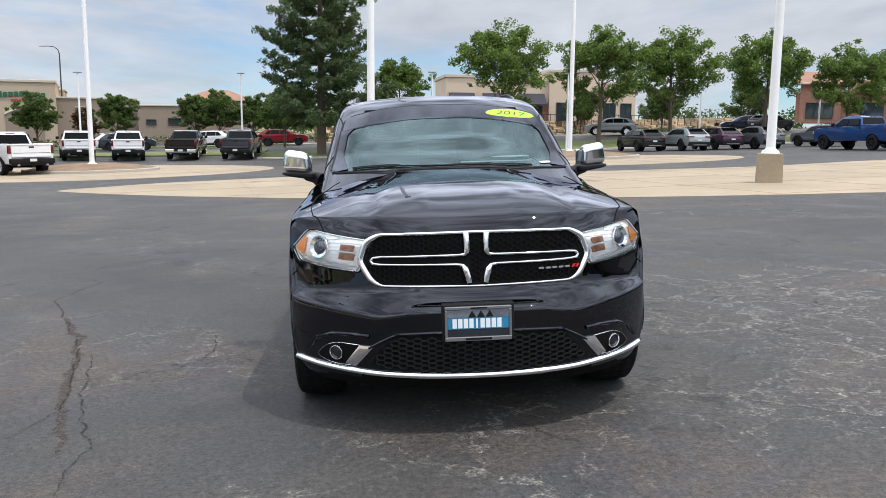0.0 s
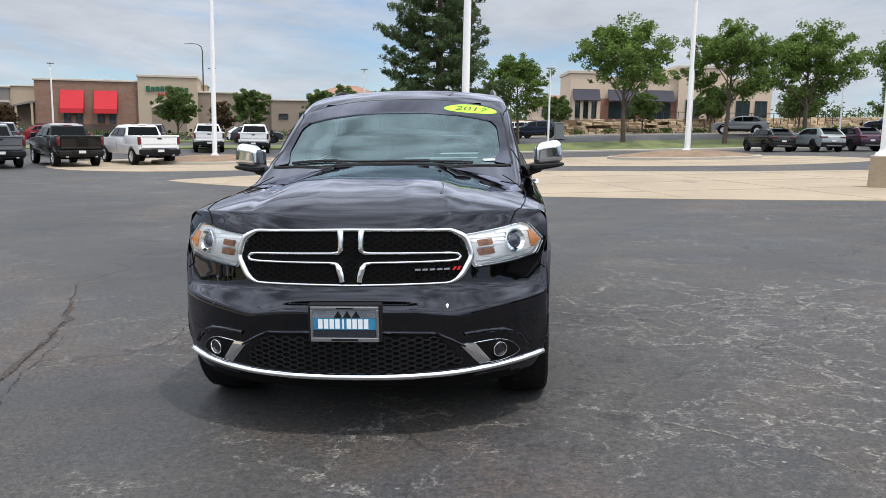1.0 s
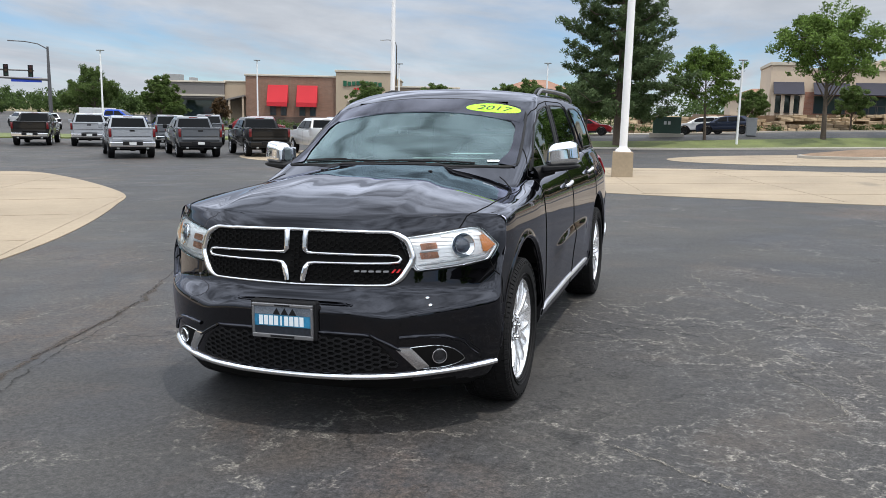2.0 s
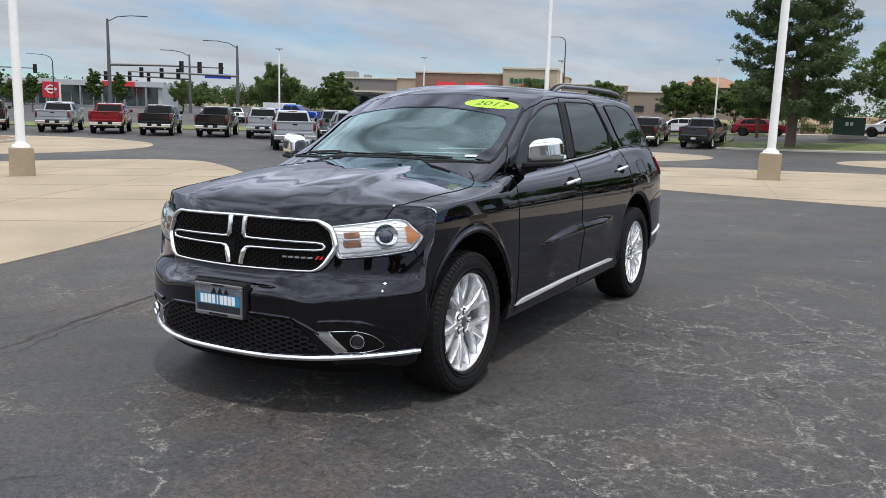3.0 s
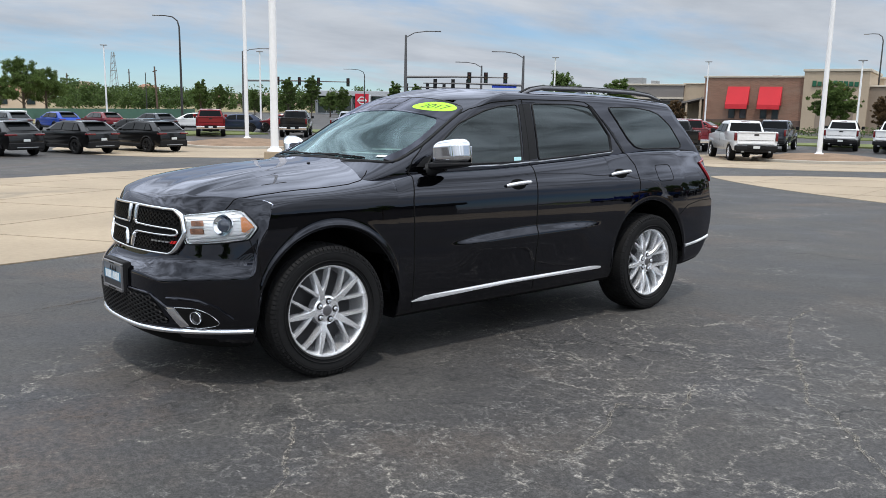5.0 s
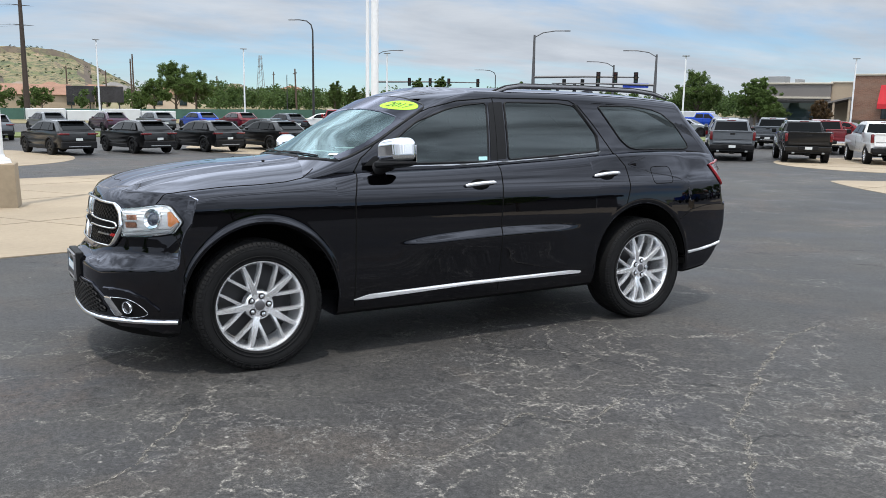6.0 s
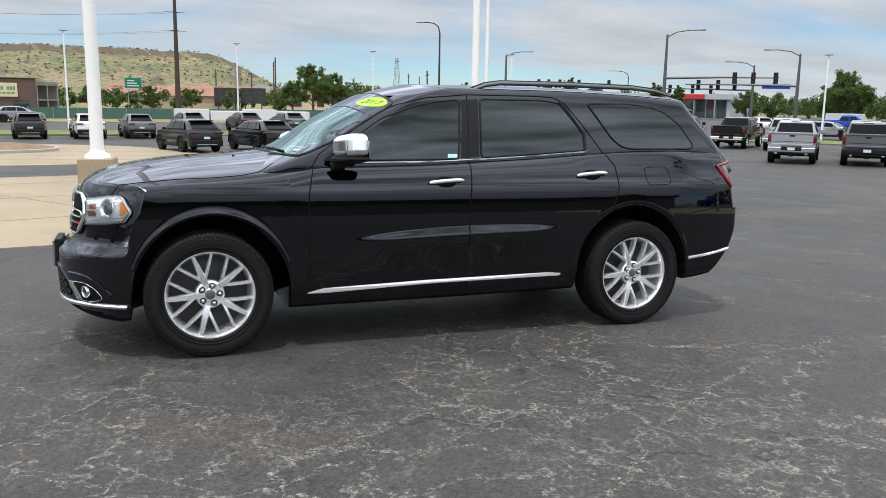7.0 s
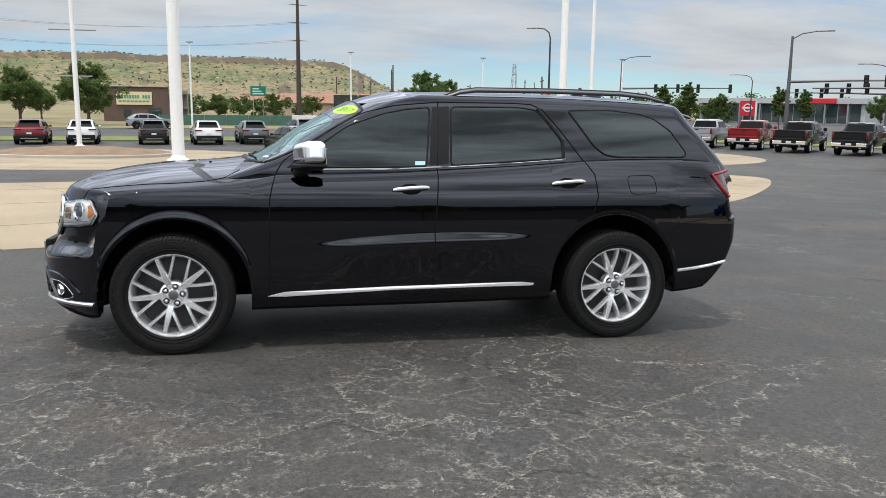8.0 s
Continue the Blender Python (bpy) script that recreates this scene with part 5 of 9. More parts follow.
def car_sides():
    left = lambda n: PANELS[n + "_l"]
    right = lambda n: PANELS[n + "_r"]

    def pair(name, make, owner, label=""):
        both(name, make, left(owner), right(owner), label)

    pair("door_seam", lambda: seam("door_seam", [(0.60, 0.33), (0.607, 1.0), (0.625, 1.09), (0.652, 1.17), (0.70, 1.245), (0.80, 1.315), (0.93, 1.41), (1.08, 1.50), (1.25, 1.575), (1.45, 1.625), (1.75, 1.655), (2.30, 1.662), (2.43, 1.655), (2.51, 1.62), (2.635, 1.475), (2.79, 1.275), (2.858, 1.177), (2.868, 1.02), (2.83, 0.90)], "side", LINER, 0.0045, -0.001), "front_door")
    pair("door_seam", lambda: seam("door_seam", [(1.688, 0.33), (1.698, 0.83), (1.729, 1.2), (1.742, 1.4), (1.752, 1.655)], "side", LINER, 0.0045, -0.001), "rear_door")
    pair("pillar_trim", lambda: drape("pillar_trim", rounded([(1.675, 1.225), (1.712, 1.62), (1.828, 1.628), (1.81, 1.235)], 0.01), "side", TRIM, 0.0025, rim=0.003), "front_door", "black centre pillar trim")
    pair("belt_moulding", lambda: seam("belt_moulding", [(0.78, 1.187), (0.94, 1.190), (1.43, 1.198), (1.8, 1.216), (2.2, 1.240), (2.64, 1.274), (2.665, 1.285)], "side", BELT, 0.0065, 0.002), "front_door", "slim bright belt moulding")
    pair("window_post", lambda: seam("window_post", [(2.648, 1.29), (2.645, 1.40), (2.475, 1.63)], "side", TRIM, 0.012, 0.002), "rear_door")
    for o, y0, z0, y1, z1 in (("front_door", 1.412, 1.061, 1.652, 1.077), ("rear_door", 2.532, 1.106, 2.772, 1.123)):
        ym, zm = (y0 + y1) / 2, (z0 + z1) / 2
        pair("handle_recess", lambda: drape("handle_recess", [(ym + 0.075 * math.cos(a), zm + 0.036 * math.sin(a)) for a in [2 * math.pi * k / 20 for k in range(20)]], "side", LINER, 0.0012, rim=0.002, step=0.02), o)

        def grip():
            bm = bmesh.new()
            pts = []
            for t in [k / 12 for k in range(13)]:
                pts.append(laid("side", (y0 + (y1 - y0) * t, z0 + (z1 - z0) * t), 0.010 + 0.022 * math.sin(math.pi * t) ** 0.5))
            rod(bm, pts, [0.009] + [0.0125] * 11 + [0.009], 10)
            return bm_mesh("handle", bm, SATIN, True, 60)

        pair("handle", grip, o, "chrome door handle")
    pair("sill_strip", lambda: drape("sill_strip", rounded([(0.586, 0.370), (0.70, 0.396), (1.4, 0.416), (2.32, 0.428), (2.418, 0.418), (2.40, 0.403), (1.4, 0.391), (0.70, 0.366)], 0.012), "side", SATIN, 0.008, 0.006, 0.004, 0.03, 5), "sill_panel", "bright chrome strip along the sill")
    pair("arch_lip", lambda: seam("arch_lip", [(0.018 - 0.474 * math.cos(t), 0.395 + 0.484 * math.sin(t)) for t in [math.pi * k / 30 for k in range(31)]], "side", PAINT, 0.007, -0.001), "front_fender")
    pair("arch_lip", lambda: seam("arch_lip", [(3.012 - 0.482 * math.cos(t), 0.395 + 0.504 * math.sin(t)) for t in [math.pi * k / 30 for k in range(31)]], "side", PAINT, 0.007, -0.001), "rear_quarter_panel")
    part("fuel_door", seam("fuel_door", rounded([(3.10, 1.168), (3.31, 1.172), (3.325, 1.045), (3.115, 1.04)], 0.04), "side", LINER, 0.003, -0.0005, True), left("rear_quarter_panel"))
    pair("bumper_seam", lambda: seam("bumper_seam", [(-0.47, 0.84), (-0.44, 0.72), (-0.43, 0.62)], "side", LINER, 0.003, -0.0005), "front_fender")
    pair("bumper_seam", lambda: seam("bumper_seam", [(3.40, 0.76), (3.52, 0.83), (3.72, 0.86), (3.92, 0.86)], "side", LINER, 0.0035, -0.0005), "rear_quarter_panel")
    both("rear_strip", lambda: seam("rear_strip", [(3.51, 0.487), (3.65, 0.500), (3.80, 0.520), (3.92, 0.542)], "side", SATIN, 0.012, 0.002), PANELS["rear_bumper"], PANELS["rear_bumper"], "bright strip on the rear bumper")
    for s in (1, -1):
        fl = (lambda me, n: me) if s > 0 else (lambda me, n: flip_x(me, n))
        o = rounded([(3.787, 1.180), (3.96, 1.212), (3.98, 1.015), (3.912, 1.012)], 0.015)
        lamp = part("tail_light", fl(drape("tail_light", o, "side", material("smoked_red_lens", (0.03, 0.004, 0.005), 0.1, coat=1.0) if s > 0 else bpy.data.materials["smoked_red_lens"], 0.005, rim=0.005), "tail_light"), CAR, "dark red wraparound tail light")
        part("red_edge", fl(seam("red_edge", [(3.965, 1.206), (3.80, 1.176), (3.915, 1.022), (3.97, 1.022)], "side", RED_EDGE, 0.012, 0.004), "red_edge"), lamp, "bright red edge")
    # door mirrors
    for s in (1, -1):
        mir = part("door_mirror", None, CAR, "chrome capped door mirror")
        fl = (lambda me, n: me) if s > 0 else (lambda me, n: flip_x(me, n))
        bm = bmesh.new()
        pts, fs = lattice(spread(-1, 1, 30), spread(-1, 1, 30), spread(-1, 1, 30))
        for p in pts:
            a, b, c = round_off(p, (-1, -1, -1), (1, 1, 1), (0.55, 0.7, 0.6))
            z = 1.298 + 0.076 * c
            wide = 0.100 - 0.010 * (c + 1)
            v = Vector((0.995 + wide * a, 0.868 + 0.085 * b * (1 - 0.18 * a) + 0.03 * a, z + 0.012 * a))
            bm.verts.new(v)
        bm.verts.ensure_lookup_table()
        for f in fs:
            bm.faces.new([bm.verts[i] for i in f])
        part("cap", fl(bm_mesh("cap", bm, CHROME, True, 50), "cap"), mir, "polished chrome cap")
        bm = bmesh.new()
        for p in pts:
            a, b, c = round_off(p, (-1, -1, -1), (1, 1, 1), (0.5, 0.6, 0.7))
            bm.verts.new((0.985 + 0.112 * a, 0.868 + 0.092 * b * (1 - 0.18 * a) + 0.03 * a, 1.217 + 0.022 * c * (1 - 0.4 * a) + 0.008 * a))
        bm.verts.ensure_lookup_table()
        for f in fs:
            bm.faces.new([bm.verts[i] for i in f])
        part("housing", fl(bm_mesh("housing", bm, TRIM, True, 50), "housing"), mir, "black lower housing")
        bm = bmesh.new()
        rod(bm, [(0.835, 0.80, 1.175), (0.88, 0.83, 1.195), (0.94, 0.855, 1.205)], [0.05, 0.038, 0.03], 10)
        part("stalk", fl(bm_mesh("stalk", bm, TRIM, True, 50), "stalk"), mir)
        part("mirror_sail", fl(drape("mirror_sail", [(0.72, 1.20), (0.80, 1.20), (0.86, 1.275), (0.79, 1.255)], "side", TRIM, 0.004, rim=0.004), "mirror_sail"), mir)
        bm = bmesh.new()
        box(bm, 0.905, 1.075, 0.953, 0.958, 1.23, 1.335, 0.002)
        part("mirror_glass", fl(bm_mesh("mirror_glass", bm, CHROME), "mirror_glass"), mir)
    # roof rails, spoiler, fin
    for s in (1, -1):
        bm = bmesh.new()
        x = 0.615 * s
        rod(bm, [(x * 1.02, 1.84, 1.700), (x * 1.02, 1.93, 1.730), (x, 2.05, 1.748), (x, 2.6, 1.756), (x, 3.15, 1.752), (x, 3.36, 1.736), (x, 3.50, 1.705)], [0.010, 0.014, 0.016, 0.016, 0.016, 0.014, 0.010], 10)
        rail = part("roof_rail", bm_mesh("roof_rail", bm, material("grey_rail_metal", (0.16, 0.16, 0.17), 0.35, 0.8) if s > 0 else bpy.data.materials["grey_rail_metal"], True, 60), CAR, "slim dark metal roof rail")
        bm = bmesh.new()
        rod(bm, [(x * 0.985, 1.82, 1.702), (x * 0.985, 1.93, 1.742), (x * 0.985, 2.05, 1.760), (x * 0.985, 2.6, 1.769), (x * 0.985, 3.15, 1.766), (x * 0.985, 3.36, 1.750), (x * 0.985, 3.52, 1.706)], 0.011, 8)
        part("rail_cover", bm_mesh("rail_cover", bm, TRIM, True, 60), rail)
    bm = bmesh.new()
    pts, fs = lattice(spread(-1, 1, 20, 0.1), spread(-1, 1, 10, 0.2), spread(-1, 1, 6, 0.3))
    for p in pts:
        a, b, c = round_off(p, (-1, -1, -1), (1, 1, 1), (0.12, 0.25, 0.6))
        y = 3.67 + 0.17 * b - 0.09 * abs(a) ** 3
        bm.verts.new((0.60 * a, y, 1.703 - 0.040 * (b + 1) - 0.035 * a * a + 0.016 * c * (1.1 - 0.4 * b)))
    bm.verts.ensure_lookup_table()
    for f in fs:
        bm.faces.new([bm.verts[i] for i in f])
    part("spoiler", bm_mesh("spoiler", bm, PAINT, True, 50), CAR, "black roof spoiler")
    bm = bmesh.new()
    rows = [[bm.verts.new((w * sx, y, z)) for sx, z in ((-1, 1.735), (-0.5, 1.742 + h), (0.5, 1.742 + h), (1, 1.735))] for y, w, h in ((3.08, 0.012, 0.002), (3.14, 0.03, 0.03), (3.22, 0.028, 0.045), (3.26, 0.02, 0.03))]
    for a, b in zip(rows, rows[1:]):
        for i in range(3):
            bm.faces.new((a[i], a[i + 1], b[i + 1], b[i]))
    part("antenna_fin", bm_mesh("antenna_fin", bm, PAINT, True, 50), CAR)


def car_cabin():
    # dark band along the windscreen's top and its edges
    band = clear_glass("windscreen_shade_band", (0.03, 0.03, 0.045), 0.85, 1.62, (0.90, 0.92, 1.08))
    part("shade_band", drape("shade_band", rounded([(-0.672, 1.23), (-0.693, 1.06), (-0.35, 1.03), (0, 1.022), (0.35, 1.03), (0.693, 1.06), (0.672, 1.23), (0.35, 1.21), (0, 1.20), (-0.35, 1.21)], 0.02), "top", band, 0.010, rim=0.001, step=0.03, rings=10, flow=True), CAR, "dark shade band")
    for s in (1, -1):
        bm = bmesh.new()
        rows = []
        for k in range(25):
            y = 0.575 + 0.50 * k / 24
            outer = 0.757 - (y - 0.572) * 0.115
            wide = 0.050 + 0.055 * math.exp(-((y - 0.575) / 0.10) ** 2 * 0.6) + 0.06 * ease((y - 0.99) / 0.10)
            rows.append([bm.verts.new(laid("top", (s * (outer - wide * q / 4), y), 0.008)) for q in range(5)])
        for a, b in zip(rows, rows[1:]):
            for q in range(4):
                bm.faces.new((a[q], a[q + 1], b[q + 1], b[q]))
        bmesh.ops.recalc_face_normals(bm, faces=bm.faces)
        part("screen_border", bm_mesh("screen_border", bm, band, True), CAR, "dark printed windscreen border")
    part("screen_edge", seam("screen_edge", rounded(WINDSCREEN, 0.08), "top", TRIM, 0.012, -0.002, True), CAR, "black rubber windscreen edge")
    neon = material("neon_yellow_sticker", (0.38, 0.80, 0.012), 0.5, vary=0.06, scale=15)
    ell = [(0.476 + 0.176 * math.cos(a), 1.143 + 0.058 * math.sin(a) + 0.045 * math.cos(a)) for a in [2 * math.pi * k / 40 for k in range(40)]]
    st = part("sticker", drape("sticker", ell, "top", neon, 0.011, rim=-0.009, step=0.03, rings=5), CAR, "neon yellow oval price sticker")
    part("year_figures", text_on_skin("2017", 0.15, lambda x, y: (0.476 + x * 0.72, 1.139 + y * 0.52 + x * 0.18), "top", 0.0125, material("sticker_ink", (0.01, 0.02, 0.01), 0.5)), st, "black slanted figures")
    # wipers on the cowl
    for x0, x1, y0, y1 in ((-0.62, -0.02, 0.535, 0.45), (-0.02, 0.52, 0.45, 0.50)):
        bm = bmesh.new()
        rod(bm, [laid("top", (x0 + (x1 - x0) * t, y0 + (y1 - y0) * t + 0.03), 0.009) for t in [k / 10 for k in range(11)]], 0.0055, 6)
        rod(bm, [laid("top", (x0 + (x1 - x0) * t, y0 + (y1 - y0) * t + 0.038), 0.013) for t in [k / 10 for k in range(6)]], 0.004, 6)
        part("wiper", bm_mesh("wiper", bm, TRIM), CAR, "black wiper blade")
    part("cowl", drape("cowl", rounded([(-0.72, 0.550), (-0.4, 0.446), (0, 0.415), (0.4, 0.446), (0.72, 0.550), (0.74, 0.572), (0.4, 0.475), (0, 0.445), (-0.4, 0.475), (-0.74, 0.572)], 0.02), "top", TRIM, 0.002, rim=0.004, step=0.05, rings=4), CAR, "black cowl below the windscreen")
    paper = material("white_paper", (0.85, 0.88, 0.88), 0.7)
    part("corner_label", drape("corner_label", [(0.585, 0.572), (0.655, 0.598), (0.648, 0.618), (0.578, 0.592)], "top", paper, 0.008, rim=-0.006, step=0.02, rings=2), CAR, "small white label")
    bm = bmesh.new()
    box(bm, 0.30, 0.54, 0.74, 0.92, 1.30, 1.304)
    box(bm, 0.08, 0.54, 0.64, 0.70, 1.275, 1.279)
    part("dash_paper", bm_mesh("dash_paper", bm, paper), CAR, "white papers on the dashboard")
    bm = bmesh.new()
    box(bm, -0.69, 0.69, 0.60, 0.98, 1.16, 1.258, 0.03)
    part("dash_top", bm_mesh("dash_top", bm, CABIN), CAR, "dark dashboard")
    fabric = material("black_leather_seat", (0.015, 0.015, 0.016), 0.55, vary=0.2, scale=12)
    for x in (0.38, -0.38):
        bm = bmesh.new()
        box(bm, x - 0.24, x + 0.24, 1.62, 1.74, 1.10, 1.42, 0.05)
        seat = part("seat", bm_mesh("seat", bm, fabric, True), CAR, "black leather front seat")
        bm = bmesh.new()
        box(bm, x - 0.13, x + 0.13, 1.66, 1.76, 1.45, 1.60, 0.04)
        part("headrest", bm_mesh("headrest", bm, fabric, True), seat)
    bm = bmesh.new()
    box(bm, -0.62, 0.62, 2.55, 2.67, 1.10, 1.40, 0.05)
    part("rear_seat", bm_mesh("rear_seat", bm, fabric, True), CAR)
    bm = bmesh.new()
    ring = [(0.38 + 0.18 * math.cos(a), 1.12 + 0.05 * math.sin(a), 1.235 + 0.17 * math.sin(a)) for a in [2 * math.pi * k / 28 for k in range(29)]]
    rod(bm, ring, 0.014, 8, False)
    box(bm, 0.22, 0.54, 1.10, 1.13, 1.215, 1.25, 0.01)
    part("steering_wheel", bm_mesh("steering_wheel", bm, TRIM, True), CAR)
    bm = bmesh.new()
    box(bm, -0.12, 0.12, 1.22, 1.25, 1.53, 1.59, 0.015)
    part("rear_view_mirror", bm_mesh("rear_view_mirror", bm, TRIM), CAR)
    me = drape("window_label", [(1.575, 1.226), (1.645, 1.227), (1.647, 1.252), (1.577, 1.251)], "side", material("pale_blue_label", (0.45, 0.75, 0.78), 0.5), 0.005, rim=-0.004, step=0.02, rings=2)
    part("window_label", me, PANELS["front_door_l"], "small pale blue window label")


car_front()
car_sides()
car_cabin()

# ---- parked vehicles ----
# Their own axes: y ahead, x to the right, z up; the origin is on the ground below the rear bumper.
def paint(name, colour, metal=0.35):
    m = material(name, colour, 0.35, metal, coat=1.0, spec=0.15, vary=0.04, scale=3)
    m.node_tree.nodes["Principled BSDF"].inputs["Coat IOR"].default_value = 1.42
    return m


PAINTS = {
    "white": paint("white_paint", (0.74, 0.75, 0.76), 0.0), "black": paint("gloss_black_paint", (0.004, 0.004, 0.0045), 0.0),
    "grey": paint("grey_paint", (0.12, 0.13, 0.145)), "silver": paint("silver_paint", (0.33, 0.35, 0.38)), "slate": paint("slate_paint", (0.035, 0.042, 0.055)),
    "red": paint("red_paint", (0.20, 0.006, 0.010), 0.1), "maroon": paint("maroon_paint", (0.16, 0.012, 0.018)), "blue": paint("blue_paint", (0.010, 0.052, 0.19)),
    "royal": paint("royal_blue_paint", (0.01, 0.06, 0.42)), "purple": paint("purple_paint", (0.06, 0.025, 0.05)), "navy": paint("navy_paint", (0.02, 0.03, 0.06)), "pale": paint("pale_grey_green_paint", (0.30, 0.34, 0.34)),
}
AUTO_GLASS = material("dark_auto_glass", (0.005, 0.006, 0.007), 0.05, spec=0.14)
PLATE_WHITE = material("plate_blank", (0.6, 0.62, 0.62), 0.5)


def arched(y0, y1, z_low, arches, top):
    """A side outline: a sill with round wheel openings, then the points along the top from front to rear."""
    out = []
    for c, r in arches:
        out += [(c - r * math.cos(t), max(z_low, 0.36 + r * math.sin(t))) for t in [math.pi * k / 10 for k in range(11)]]
    return [(y0, z_low)] + out + [(y1, z_low)] + top


def solid(name, profile, half, mat, bevel=0.04):
    """A body from its side outline, spread to both sides by a half-width that depends on (y, z)."""
    bm = bmesh.new()
    sides = [[bm.verts.new((s * half(y, z), y, z)) for y, z in profile] for s in (-1, 1)]
    n = len(profile)
    rim = []
    faces = [bm.faces.new(sides[0]), bm.faces.new(sides[1][::-1])]
    for f in faces:
        rim += list(f.edges)
    for i in range(n):
        bm.faces.new((sides[0][i], sides[0][(i + 1) % n], sides[1][(i + 1) % n], sides[1][i]))
    bmesh.ops.recalc_face_normals(bm, faces=bm.faces)
    if bevel:
        bmesh.ops.bevel(bm, geom=list(set(rim)), offset=bevel, segments=2, affect="EDGES", profile=0.6, clamp_overlap=True)
    return bm_mesh(name, bm, mat, True, 32)


def pane(name, corners, mat, thick=0.012):
    """A flat panel through corners, given a little thickness."""
    vs = [Vector(c) for c in corners]
    n = (vs[1] - vs[0]).cross(vs[-1] - vs[0]).normalized()
    bm = bmesh.new()
    a = [bm.verts.new(v + n * thick) for v in vs]
    b = [bm.verts.new(v - n * thick) for v in vs]
    bm.faces.new(a)
    bm.faces.new(b[::-1])
    for i in range(len(vs)):
        bm.faces.new((a[i - 1], b[i - 1], b[i], a[i]))
    return bm_mesh(name, bm, mat)


def small_wheel_meshes(r, w, rim_mat):
    bm = bmesh.new()
    spin(bm, [(-w / 2, r * 0.64), (-w / 2, r * 0.93), (-w / 2 + 0.03, r), (w / 2 - 0.03, r), (w / 2, r * 0.93), (w / 2, r * 0.66), (w / 2 - 0.03, r * 0.62)], 28)
    tyre = bm_mesh("tyre", bm, RUBBER, True, 40)
    bm = bmesh.new()
    spin(bm, [(w / 2 - 0.09, 0.001), (w / 2 - 0.09, r * 0.58), (w / 2 - 0.02, r * 0.63), (w / 2 - 0.012, r * 0.66)], 24)
    for k in range(6):
        a = 2 * math.pi * k / 6
        box(bm, w / 2 - 0.06, w / 2 - 0.02, -0.03, 0.03, 0.02, r * 0.62, 0, pose(0, 0, 0, math.degrees(a)))
    spin(bm, [(w / 2 - 0.02, 0.001), (w / 2 - 0.015, r * 0.16), (w / 2 - 0.06, r * 0.18)], 14)
    return tyre, bm_mesh("rim", bm, rim_mat, True, 40)


DARK_RIM = material("dark_alloy", (0.035, 0.035, 0.037), 0.35, 0.7)
WHEELS = {key: small_wheel_meshes(r, w, m) for key, r, w, m in (("truck", 0.405, 0.28, ALLOY), ("dark_truck", 0.405, 0.28, DARK_RIM), ("suv", 0.365, 0.25, ALLOY), ("dark_suv", 0.365, 0.25, DARK_RIM), ("car", 0.33, 0.22, ALLOY))}


def wheels(root, key, axles, x, r):
    for y in axles:
        for s in (1, -1):
            w = part("wheel", WHEELS[key][0], root, m=pose(s * x, y, r, 0, 0, 0 if s > 0 else 180))
            part("rim", WHEELS[key][1], w)


def box_part(name, root, mat, x0, x1, y0, y1, z0, z1, bevel=0.02, label=""):
    bm = bmesh.new()
    box(bm, x0, x1, y0, y1, z0, z1, bevel)
    return part(name, bm_mesh(name, bm, mat), root, label)


